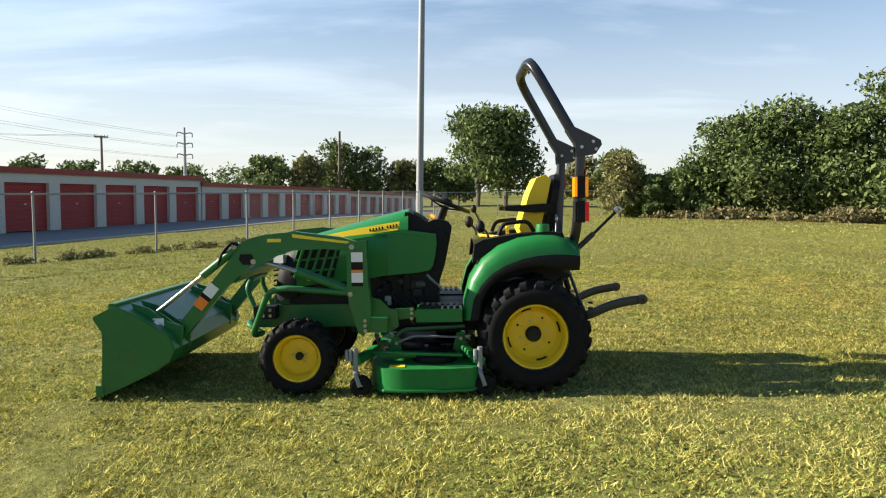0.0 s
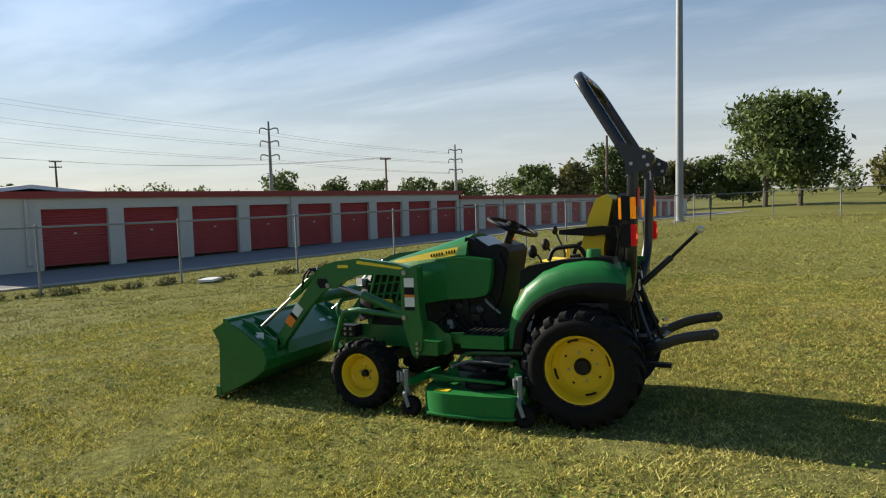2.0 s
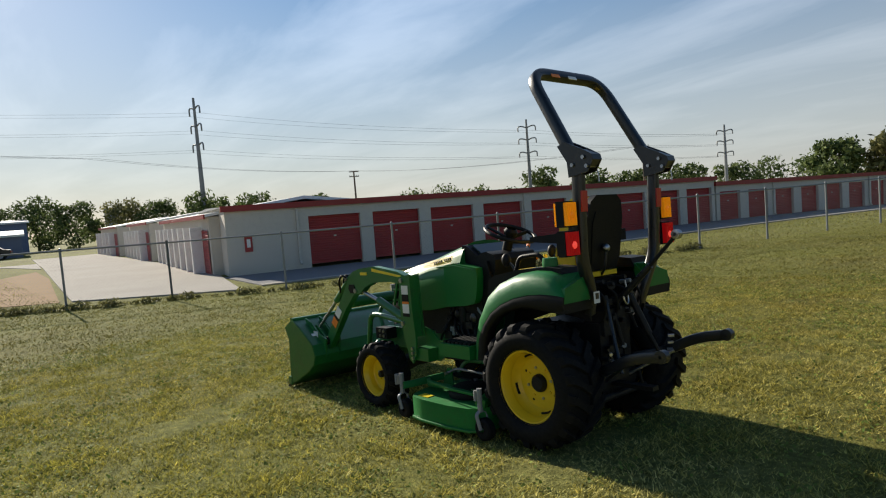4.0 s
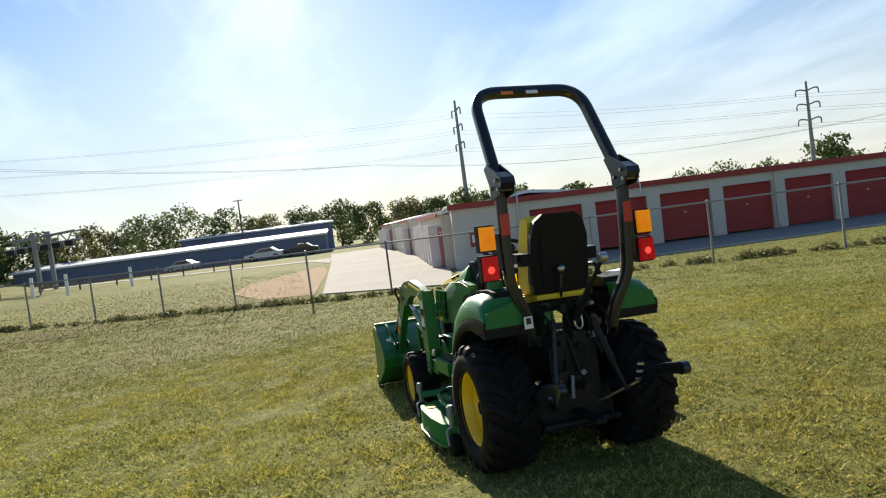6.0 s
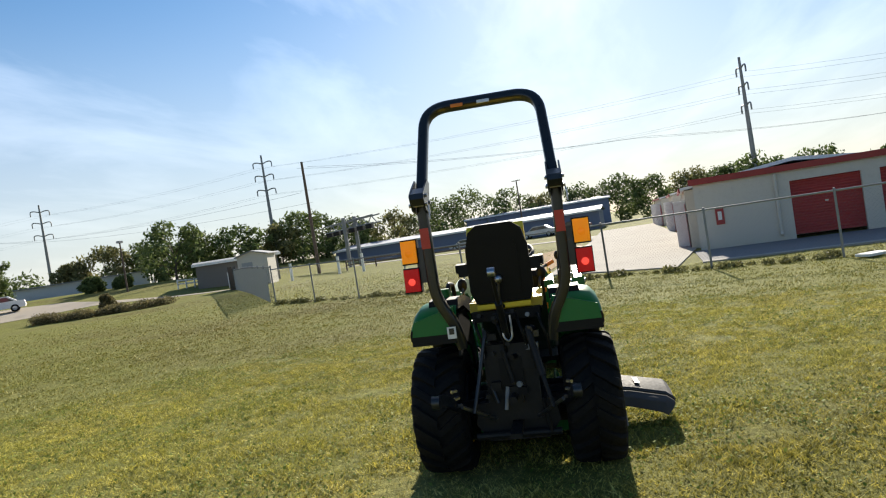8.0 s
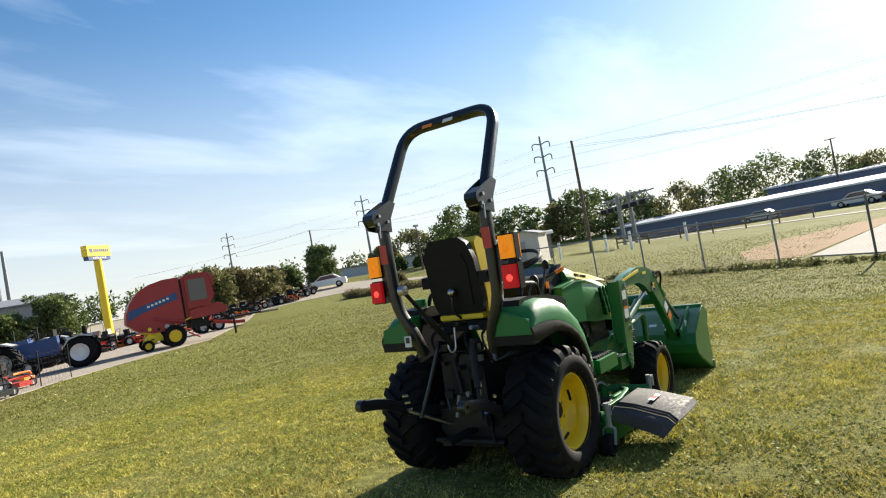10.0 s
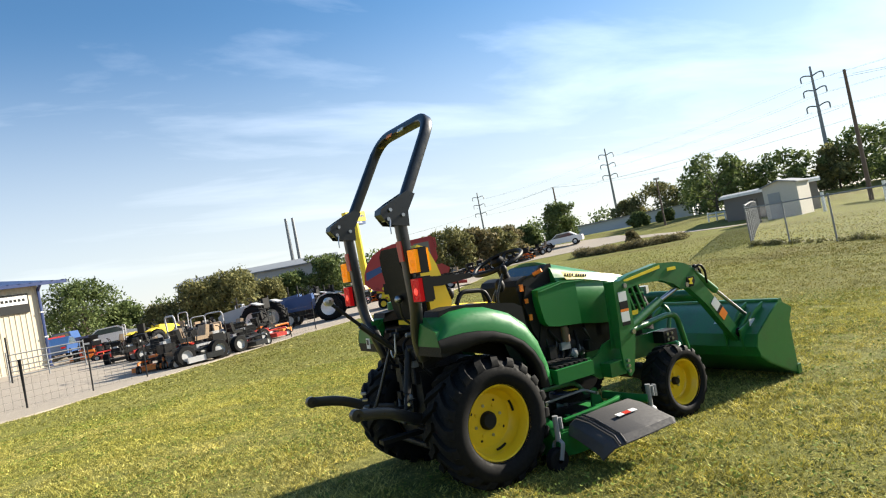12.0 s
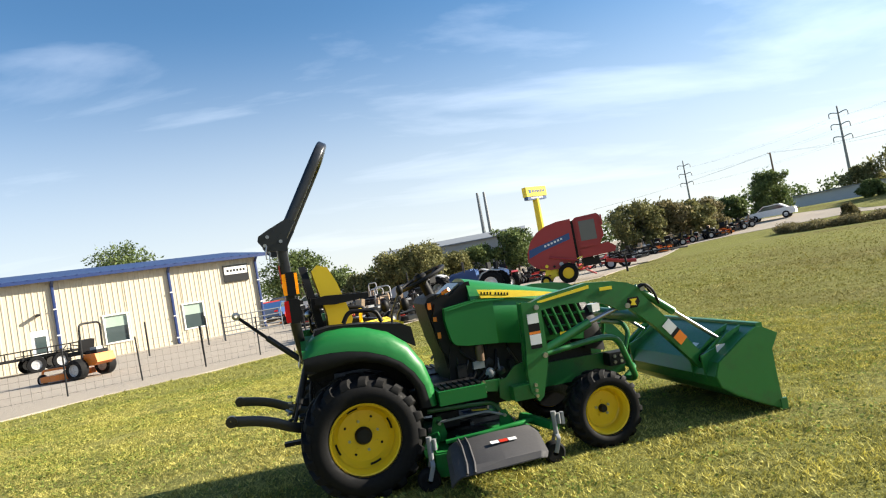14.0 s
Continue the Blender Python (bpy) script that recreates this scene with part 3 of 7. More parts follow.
def clover(name, count, reach, size, label, seed, mat):
    """Small flat leaves in patches close to the ground, among the blades."""
    rng = np.random.default_rng(seed)
    r, a = reach * np.sqrt(rng.uniform(0, 1, count)), rng.uniform(0, 2 * np.pi, count)
    x, y = r * np.cos(a), r * np.sin(a)
    thick = np.array([noise.noise((px * 0.8, py * 0.8, 21)) + 0.8 * noise.noise((px * 4.0, py * 4.0, 2)) for px, py in zip(x.tolist(), y.tolist())])
    keep = thick + rng.uniform(-0.3, 0.3, count) > 0.0
    x, y = x[keep], y[keep]
    n = len(x)
    p = np.stack([x, y, np.array([ground_z(px, py) for px, py in zip(x.tolist(), y.tolist())]) + rng.uniform(0.014, 0.042, n)], 1)
    s = size * rng.uniform(0.6, 1.4, n)[:, None]
    th = rng.uniform(0, 2 * np.pi, n)
    u = np.stack([np.cos(th), np.sin(th), rng.uniform(-0.7, 0.7, n)], 1) * s
    v = np.stack([-np.sin(th), np.cos(th), rng.uniform(-0.7, 0.7, n)], 1) * s * 0.8
    me = quads(name, np.stack([p - u, p + v, p + u, p - v], 1), mat)
    return tagged(new(name, me), label, "grass", kind="stuff")


clover("clover", 130000, 7.8, 0.0095, "patches of low clover in the mown grass", 15, CLOVER)


# ---- fences ----
def mesh_wires(bm, a, b, high, pitch, r, diamond=True):
    """Woven or welded wire between two points, as thin square rods."""
    a, b = Vector(a), Vector(b)
    run = (b - a)
    length = run.length
    u = run.normalized()

    def strip(p, q):
        d = (q - p).normalized()
        s = d.cross(Vector((u.y, -u.x, 0))).normalized() * r
        n = Vector((u.y, -u.x, 0)) * r
        vs = [bm.verts.new(c + o) for c in (p, q) for o in (s + n, -s + n, -n)]
        for i in range(3):
            j = (i + 1) % 3
            bm.faces.new((vs[i], vs[j], vs[3 + j], vs[3 + i]))
    if diamond:
        k = -high
        while k < length:
            for sgn in (1, -1):
                lo, hi = max(k, 0), min(k + high, length)
                if hi - lo > 0.02:
                    z0, z1 = lo - k, hi - k
                    if sgn < 0:
                        z0, z1 = high - z0, high - z1
                    strip(a + u * lo + Vector((0, 0, z0)), a + u * hi + Vector((0, 0, z1)))
            k += pitch
    else:
        z = 0.08
        while z <= high:
            strip(a + Vector((0, 0, z)), b + Vector((0, 0, z)))
            z += pitch
        k = 0.0
        while k < length:
            strip(a + u * k + Vector((0, 0, 0.05)), a + u * k + Vector((0, 0, high)))
            k += pitch * 1.3


def fence_run(label, a, b, high, gap, post_r, rail=True, pitch=0.085, diamond=True, wire_r=0.0008, mat=None, wire=None, lean=0.0):
    a, b = Vector((*a, 0)), Vector((*b, 0))
    n = max(1, round((b - a).length / gap))
    root = thing("fence", label, "fence")
    pts = []
    rng = random.Random(int(a.x * 7 + a.y))
    for i in range(n + 1):
        p = a.lerp(b, i / n)
        z = ground_z(p.x, p.y)
        pts.append(Vector((p.x, p.y, z)))
        bm = bmesh.new()
        dx, dy = rng.uniform(-lean, lean), rng.uniform(-lean, lean)
        rod(bm, (p.x, p.y, z - 0.1), (p.x + dx, p.y + dy, z + high + 0.03), post_r, 8)
        bmesh.ops.create_uvsphere(bm, u_segments=8, v_segments=4, radius=post_r * 1.25, matrix=Matrix.Translation((p.x + dx, p.y + dy, z + high + 0.03)))
        part("post", bm, mat or ZINC, root)
    if rail:
        bm = bmesh.new()
        tube(bm, [p + Vector((0, 0, high)) for p in pts], 0.021, 8)
        part("top_rail", bm, mat or ZINC, root)
    bm = bmesh.new()
    for p, q in zip(pts, pts[1:]):
        mesh_wires(bm, p, q, high, pitch, wire_r, diamond)
    part("wire_mesh", bm, wire or WIRE, root, "", 0)
    return root


FENCE_A, FENCE_K, FENCE_B = (-19.8, -11.2), (-13.56, 1.3), (-6.46, 12.75)
fence_run("galvanised chain-link fence with round posts and top rail", FENCE_A, FENCE_K, 1.4, 2.33, 0.026)
fence_run("galvanised chain-link fence beside the concrete apron", FENCE_K, FENCE_B, 1.4, 2.7, 0.026)
fence_run("galvanised chain-link fence running on past the storage drive", FENCE_B, (-1.6, 33.0), 1.4, 2.7, 0.03)
fence_run("far chain-link fence across the end of the lawn", (-1.6, 33.0), (7.3, 32.5), 1.4, 2.7, 0.03)
fence_run("wire fence on dark steel posts at the gravel yard", (9.56, -8.2), (3.06, -13.4), 1.05, 1.665, 0.018, False, 0.15, False, 0.0016, IRON, IRON, 0.03)
fence_run("wire fence on dark steel posts before the machine row", (3.06, -13.4), (-6.04, -20.68), 1.05, 1.665, 0.018, False, 0.15, False, 0.0016, IRON, IRON, 0.03)


# ---- trees ----
def leaves(clumps, count, size, seed, mat, name):
    """Small folded leaf sprays scattered through uneven clumps (x, y, z, radius, squash)."""
    rng = np.random.default_rng(seed)
    vol = np.array([c[3] ** 2.4 for c in clumps])
    pick = rng.choice(len(clumps), count, p=vol / vol.sum())
    c = np.array(clumps)[pick]
    d = rng.normal(size=(count, 3))
    d /= np.linalg.norm(d, axis=1, keepdims=True)
    rad = c[:, 3] * rng.uniform(0.25, 1.0, count) ** 0.45 * (1 + 0.18 * rng.normal(size=count))
    p = c[:, :3] + d * rad[:, None] * np.stack([np.ones(count), np.ones(count), c[:, 4]], 1)
    s = size * rng.uniform(0.5, 1.4, count)[:, None]
    u = rng.normal(size=(count, 3))
    u /= np.linalg.norm(u, axis=1, keepdims=True)
    v = np.cross(u, rng.normal(size=(count, 3)))
    v /= np.linalg.norm(v, axis=1, keepdims=True)
    q = np.stack([p - u * s, p + v * s * 0.45, p + u * s, p - v * s * 0.45], 1)
    return quads(name, q, mat)


def tree(x, y, high, wide, seed, mat=None, leaf=0.22, count=3000, trunk=0.25, label="broad green deciduous tree", low=False, category="tree", bushy=10):
    """Tapered trunk with limbs and a crown of many leaf sprays in uneven clumps."""
    rng = random.Random(seed)
    z = ground_z(x, y)
    root = thing("bush" if low else "tree", label, category, Matrix.Translation((x, y, z - 0.05)))
    bm = bmesh.new()
    top = high * (0.3 if low else 0.62)
    r = 0.02 * high + 0.03
    bend = [(rng.uniform(-0.03, 0.03) * high * k, rng.uniform(-0.03, 0.03) * high * k, top * k) for k in (0, 0.35, 0.7, 1.0)]
    for a, b, ra in zip(bend, bend[1:], (1.0, 0.78, 0.55)):
        sweep(bm, [a, b], ring(r * ra, 8))
    clumps = []
    lowest = 0.10 if low else 0.26
    for i in range(bushy):
        f = (i + 0.5) / bushy
        hz = high * (lowest + (0.97 - lowest) * f)
        spread = wide * 0.5 * math.sin(math.pi * min(1, (0.22 + 0.72 * f))) ** 0.7
        ang = i * 2.4 + rng.uniform(-0.5, 0.5)
        rr = spread * rng.uniform(0.35, 0.75)
        cr = high * rng.uniform(0.12, 0.2) + wide * 0.05
        cx, cy = rr * math.cos(ang), rr * math.sin(ang)
        clumps.append((cx, cy, min(hz, high - cr * 0.6), cr, rng.uniform(0.6, 0.9)))
        sweep(bm, [(bend[2][0] * f, bend[2][1] * f, max(0.1, hz * 0.55)), (cx * 0.5, cy * 0.5, hz * 0.85), (cx, cy, hz)], ring(r * 0.3, 6))
    for k in range(bushy):
        c = clumps[rng.randrange(bushy)]
        clumps.append((c[0] + rng.uniform(-1, 1) * c[3] * 1.1, c[1] + rng.uniform(-1, 1) * c[3] * 1.1, max(0.2, c[2] + rng.uniform(-0.6, 0.5) * c[3]), c[3] * rng.uniform(0.35, 0.6), 0.8))
    part("trunk", bm, TRUNK, root)
    me = leaves(clumps, count, leaf, seed, mat or LEAF, "crown")
    crown = new("crown", me)
    crown.parent = root
    return root


# beyond the north end of the lawn
tree(1.0, 76, 12.6, 8.2, 11, LEAF, 0.34, 5200, label="tall twin-crowned green tree behind the far fence", bushy=12)
tree(4.4, 75, 12.0, 6.4, 12, LEAF, 0.34, 4600, label="tall dense green tree beside its twin", bushy=12)
for i, (x, y, h, w) in enumerate([(-24, 71, 5.2, 6), (-20, 73, 5.4, 5), (-17.5, 79, 7.6, 7), (-13.6, 80, 7.0, 6.5), (-9, 80, 5.2, 6), (-5, 81, 5.4, 6), (-1.5, 84, 4.6, 5), (12.5, 70, 5.0, 6), (16, 68, 5.5, 6)]):
    tree(x, y, h + 0.9, w, 30 + i, LEAF2 if i % 3 == 1 else LEAF, 0.3, 2400, label="green roadside tree far beyond the fence", bushy=9)
for i, (x, y, h, w) in enumerate([(7.4, 28.6, 3.3, 2.8), (8.8, 28.2, 2.2, 2.4), (10.2, 28.0, 2.5, 2.6), (11.6, 28.0, 3.0, 2.8)]):
    tree(x, y, h, w, 60 + i, LEAF2 if i == 0 else LEAF, 0.11, 5200, label="dense green bush at the edge of the lawn", low=True, category="bush", bushy=12)
for i, (x, y, h, w) in enumerate([(12.6, 27.4, 5.0, 4.4), (14.6, 26.6, 5.6, 5.0), (16.6, 25.0, 5.1, 4.8), (19.2, 25.0, 6.3, 5.2), (18.4, 20.6, 5.9, 4.8), (22, 19, 6.2, 5.6)]):
    tree(x, y, h, w, 70 + i, LEAF, 0.13, 9000, label="broad leafy tree crowding the edge of the lawn", low=True, bushy=17)


def brush(name, spots, count, size, mat, label, seed):
    """Low weeds and scrub."""
    return tagged(new(name, leaves([(x, y, ground_z(x, y) + r * 0.35, r, 0.5) for x, y, r in spots], count, size, seed, mat, name)), label, "weeds", kind="stuff")


rs = random.Random(4)
brush("tall_weeds", [(9 + i * 0.9, 27.2 - i * 0.62 + rs.uniform(-0.4, 0.4), rs.uniform(0.4, 0.8)) for i in range(14)], 5000, 0.10, BRUSH, "tall yellow-green weeds below the trees", 5)


# ---- the compact tractor: x runs to its rear, y to its right-hand side ----
tractor = thing("tractor", "green compact tractor with yellow wheels, front loader and mower deck", "tractor",
                Matrix.Translation((0, 0.003, 0)) @ pose(0, 0, 0, -1.45, -1.63, 1.56))
T = tractor


def carcass(radius, wide, bead, lug_h):
    """Tyre body turned about y: full sidewalls and rounded shoulders."""
    w = wide / 2
    r = radius - lug_h
    prof = [(bead, -w * 0.66), (bead + 0.010, -w * 0.84), (bead + (r - bead) * 0.22, -w * 0.97), (bead + (r - bead) * 0.48, -w), (bead + (r - bead) * 0.72, -w * 0.965),
            (r - 0.026, -w * 0.89), (r - 0.009, -w * 0.76), (r - 0.002, -w * 0.45), (r, 0)]
    prof += [(a, -b) for a, b in prof[-2::-1]]
    return lathe(bmesh.new(), prof, 56)


def tread_lug(radius, wide, lug_h, lug_w, sweep_x, s):
    """One angled bar lug from the middle of the tread over the shoulder, on side s of the tyre."""
    w, r = wide / 2, radius - lug_h
    bm = bmesh.new()
    rows = []
    for f, da, dr, fat in ((0.02, 0.0, 0.0, 1.0), (0.40, sweep_x * 0.5, 0.0, 1.0), (0.74, sweep_x * 0.92, -0.004, 1.05), (0.87, sweep_x * 1.02, -0.016, 1.1), (0.95, sweep_x * 1.08, -0.040, 1.15)):
        half = lug_w / 2 / radius * fat
        row = []
        for rad, wid in ((min(r - 0.012, radius + dr - 0.014), 1.25), (radius + dr, 0.85)):
            for sg in (-1, 1):
                ang = da + sg * half * wid
                row.append(bm.verts.new((rad * math.cos(ang), s * w * f, rad * math.sin(ang))))
        rows.append(row)
    for p, q in zip(rows, rows[1:]):
        bm.faces.new((p[2], p[3], q[3], q[2]))
        bm.faces.new((p[0], p[2], q[2], q[0]))
        bm.faces.new((p[3], p[1], q[1], q[3]))
    for e in (rows[0], rows[-1]):
        bm.faces.new((e[0], e[1], e[3], e[2]))
    return bm


def tyre_on(owner, radius, wide, bead, lugs, lug_h, lug_w, sweep_x, label=""):
    """A tyre on a wheel: the carcass and its lugs, which share two meshes."""
    ob = part("tyre", carcass(radius, wide, bead, lug_h), RUBBER, owner, label, 50)
    for s in (-1, 1):
        first = None
        for i in range(lugs):
            a0 = 2 * math.pi * (i + (0.5 if s > 0 else 0)) / lugs
            if first is None:
                first = lug = part("tread_lug", tread_lug(radius, wide, lug_h, lug_w, sweep_x, s), RUBBER, owner, "", 30)
            else:
                lug = new("tread_lug", first.data)
                lug.parent = owner
            lug.matrix_basis = Matrix.Rotation(-a0, 4, "Y")
    return ob


def rim(flange, wide, dish, hub_r):
    """Yellow steel wheel, outer side towards -y, its disc set in by dish."""
    w = wide / 2
    bm = bmesh.new()
    prof = [(flange - 0.004, -w), (flange, -w + 0.006), (flange - 0.004, -w + 0.012), (flange - 0.016, -w + 0.014), (flange - 0.024, -w + 0.03), (flange - 0.034, -w + dish * 0.55),
            (flange * 0.82, -w + dish * 0.78), (flange * 0.70, -w + dish), (flange * 0.42, -w + dish * 0.96), (hub_r * 1.05, -w + dish * 0.98), (0.0, -w + dish)]
    lathe(bm, prof, 48)
    lathe(bm, [(flange - 0.004, w), (flange - 0.02, w - 0.02), (flange - 0.04, 0), (flange - 0.034, -w + dish * 0.5)], 48)
    return bm


def wheel(name, x, y, z, radius, wide, bead, flange, dish, hub_r, lugs, lug_h, lug_w, sweep_x, side, slots):
    m = Matrix.Translation((x, y, z)) @ (Matrix.Identity(4) if side < 0 else Matrix.Rotation(math.pi, 4, "Z"))
    w = part(name, rim(flange, wide * 0.86, dish, hub_r), YELLOW, T, "yellow steel wheel with black tyre", m=m)
    tyre_on(w, radius, wide, bead, lugs, lug_h, lug_w, sweep_x, "black lugged rubber tyre")
    at = -wide * 0.43 + dish
    bm = bmesh.new()
    lathe(bm, [(0, at - 0.035), (hub_r * 0.75, at - 0.034), (hub_r * 0.95, at - 0.02), (hub_r, at + 0.01)], 20)
    part("hub_cap", bm, IRON, w)
    for i in range(8 if slots else 5):
        a = 2 * math.pi * (i + 0.3) / (8 if slots else 5)
        bm = bmesh.new()
        rr = hub_r * 1.65
        lathe(bm, [(0, at - 0.014), (0.009, at - 0.013), (0.010, at + 0.004)], 6, Matrix.Translation((rr * math.cos(a), 0, rr * math.sin(a))))
        part("wheel_bolt", bm, YELLOW if i % 2 else STEEL, w)
    # black bars and discs imitate the shade in open slots and holes
    if slots:
        for i in range(4):
            a = math.pi / 2 * i + 0.3
            bm = bmesh.new()
            pts = [((flange * 0.79) * math.cos(a + k), -wide * 0.43 + dish * 0.80, (flange * 0.79) * math.sin(a + k)) for k in np.linspace(-0.2, 0.2, 7)]
            sweep(bm, pts, rrect(0.012, 0.014, 0.004))
            part("rim_slot", bm, BLACK, w)
            bm = bmesh.new()
            lathe(bm, [(0, at - 0.004), (0.009, at - 0.003), (0.009, at + 0.006)], 8, Matrix.Translation((flange * 0.55 * math.cos(a + 0.75), 0, flange * 0.55 * math.sin(a + 0.75))))
            part("rim_hole", bm, BLACK, w)
    return w


for s in (-1, 1):
    wheel("rear_wheel", 0, s * 0.435, 0.365, 0.372, 0.315, 0.205, 0.218, 0.13, 0.055, 20, 0.022, 0.050, 0.24, s, True)
    wheel("front_wheel", -1.555, s * 0.495, 0.243, 0.250, 0.215, 0.150, 0.160, 0.095, 0.028, 18, 0.014, 0.034, 0.24, s, False)


# ---- hood ----
def loft(bm, sections, close=True):
    rows = [[bm.verts.new(p) for p in sec] for sec in sections]
    for p, q in zip(rows, rows[1:]):
        for i in range(len(p) - 1):
            bm.faces.new((p[i], p[i + 1], q[i + 1], q[i]))
    if close:
        bm.faces.new(rows[0])
        bm.faces.new(rows[-1][::-1])
    return bm


def hood_section(x, w, zt, zb, crown=0.03, slant=0.0, shoulder=0.06):
    """Half-rounded cross-section from the left foot over the top to the right foot; slant shifts the top along x."""
    pts = [(-w * 0.94, zb), (-w, zb + (zt - zb) * 0.35), (-w * 0.99, zb + (zt - zb) * 0.60), (-w * 0.90, zt - shoulder), (-w * 0.78, zt - shoulder * 0.4), (-w * 0.60, zt - 0.008), (-w * 0.3, zt + crown * 0.7), (0, zt + crown)]
    pts += [(-a, b) for a, b in pts[-2::-1]]
    return [(x + slant * (b - zb) / max(0.05, zt - zb), a, b) for a, b in pts]


bm = bmesh.new()
loft(bm, [hood_section(-0.838, 0.284, 1.196, 0.765, 0.014, 0.0, 0.125), hood_section(-0.90, 0.285, 1.180, 0.760, 0.016, 0.0, 0.115), hood_section(-1.0, 0.284, 1.152, 0.748, 0.018, 0.0, 0.10),
          hood_section(-1.2, 0.278, 1.098, 0.715, 0.02, 0.0, 0.085), hood_section(-1.42, 0.268, 1.040, 0.70, 0.02, 0.0, 0.08), hood_section(-1.56, 0.256, 1.004, 0.68, 0.02, 0.0, 0.08), hood_section(-1.63, 0.246, 0.985, 0.67, 0.018, 0.0, 0.08)])
bmesh.ops.subdivide_edges(bm, edges=bm.edges[:], cuts=1, use_grid_fill=True, smooth=0.4)
hood = part("hood", bm, GREEN, T, "green moulded engine hood", smooth=50)
for s in (-1, 1):
    # side panel running back past the raised top, rounded at its lower rear corner
    bm = prism(bmesh.new(), [(-0.98, 1.048), (-0.865, 1.062), (-0.645, 1.030), (-0.640, 0.965), (-0.652, 0.885), (-0.668, 0.815), (-0.690, 0.785), (-0.770, 0.768), (-0.98, 0.752)], min(s * 0.21, s * 0.289), max(s * 0.21, s * 0.289))
    soften(bm, 0.024, 4)
    part("side_panel", bm, GREEN, hood, "green rear side panel of the hood", 50)
    bm = bmesh.new()
    sweep(bm, [(-1.06, s * 0.288, 1.035), (-0.86, s * 0.291, 1.046), (-0.66, s * 0.289, 1.014)], rrect(0.010, 0.006, 0.002))
    part("panel_crease", bm, GREEN, hood)


for s in (-1, 1):
    # yellow stripe along the upper side of the hood, with a row of dark marks at its rear end
    bm = bmesh.new()
    top = [(-0.893, 1.122), (-1.06, 1.098), (-1.20, 1.074), (-1.40, 1.034), (-1.52, 1.004)]
    low = [(-0.905, 1.064), (-1.06, 1.045), (-1.20, 1.030), (-1.40, 1.010), (-1.52, 0.996)]
    ws_t, ws_l = [0.2455, 0.246, 0.245, 0.236, 0.234], [0.281, 0.277, 0.268, 0.256, 0.244]
    a = [bm.verts.new((x, s * (w + 0.007), z)) for (x, z), w in zip(top, ws_t)]
    b = [bm.verts.new((x, s * (w + 0.007), z)) for (x, z), w in zip(low, ws_l)]
    for i in range(4):
        bm.faces.new((a[i], a[i + 1], b[i + 1], b[i]))
    bmesh.ops.solidify(bm, geom=bm.faces[:], thickness=0.004)
    stripe = part("hood_stripe", bm, DECAL, hood, "yellow decal stripe with dark bars")
    for k in range(9):
        x = -0.915 - k * 0.021 - (0.014 if k > 3 else 0)
        bm = rbox((x, s * 0.2745, 1.098 + (x + 0.9) * 0.17), (0.011, 0.005, 0.018), 0.001, Matrix.Rotation(-s * 0.42, 3, "X"), 1)
        part("stripe_mark", bm, BLACK, hood)
    # louvred vents ahead of the loader mast, over black imitating shaded openings
    bm = prism(bmesh.new(), [(-1.30, 0.96), (-1.60, 0.93), (-1.66, 0.76), (-1.36, 0.74)], s * 0.272, s * 0.277)
    vent = part("side_vent", bm, BLACK, T, "radiator vent, its shaded opening imitated in black")
    for k in range(5):
        x = -1.32 - k * 0.058
        bm = bmesh.new()
        sweep(bm, [(x, s * 0.284, 0.965), (x - 0.075, s * 0.284, 0.74)], rrect(0.020, 0.014, 0.004))
        part("louvre", bm, GREEN, vent)
    for z0 in (0.88, 0.80):
        bm = bmesh.new()
        sweep(bm, [(-1.30 - (0.96 - z0) * 0.3, s * 0.2815, z0), (-1.62 - (0.96 - z0) * 0.15, s * 0.2815, z0 - 0.02)], rrect(0.014, 0.010, 0.003))
        part("louvre", bm, GREEN, vent)
    bm = rbox((-1.48, s * 0.290, 0.735), (0.11, 0.004, 0.032), 0.001)
    part("model_mark", bm, DECAL, hood, "small yellow model mark")

# black grille nose with headlights ahead of the hood
bm = bmesh.new()
loft(bm, [hood_section(-1.625, 0.240, 0.978, 0.60, 0.016, 0.0, 0.08), hood_section(-1.71, 0.232, 0.950, 0.58, 0.016, 0.02, 0.08), hood_section(-1.775, 0.212, 0.895, 0.56, 0.014, 0.04, 0.08), hood_section(-1.80, 0.18, 0.83, 0.56, 0.01, 0.04, 0.06)])
grille = part("grille", bm, BLACK, T, "black front grille nose", 50)
for k in range(6):
    part("grille_bar", rbox((-1.795 - 0.004 * (k % 2), 0, 0.60 + 0.036 * k), (0.022, 0.30, 0.010), 0.003), BLACKP, grille)
for s in (-1, 1):
    part("headlight", rbox((-1.735, s * 0.185, 0.868), (0.09, 0.075, 0.055), 0.018, Matrix.Rotation(s * 0.5, 3, "Z"), 3), HEADGLASS, grille, "pale headlight lens")

# instrument cowl behind the hood
bm = prism(bmesh.new(), [(-0.86, 1.185), (-0.825, 1.182), (-0.790, 1.160), (-0.712, 1.106), (-0.66, 1.128), (-0.62, 1.133), (-0.56, 1.112), (-0.535, 1.075), (-0.551, 0.985), (-0.589, 0.807), (-0.622, 0.708), (-0.636, 0.60), (-0.62, 0.52), (-0.86, 0.50), (-0.92, 0.80)], -0.205, 0.205)
soften(bm, 0.026, 3)
cowl = part("dash_cowl", bm, BLACK, T, "black moulded instrument cowl")
part("dash_panel", rbox((-0.752, 0, 1.146), (0.115, 0.33, 0.012), 0.005, Matrix.Rotation(radians(34), 3, "Y")), GLASS, cowl, "glossy dark instrument panel")
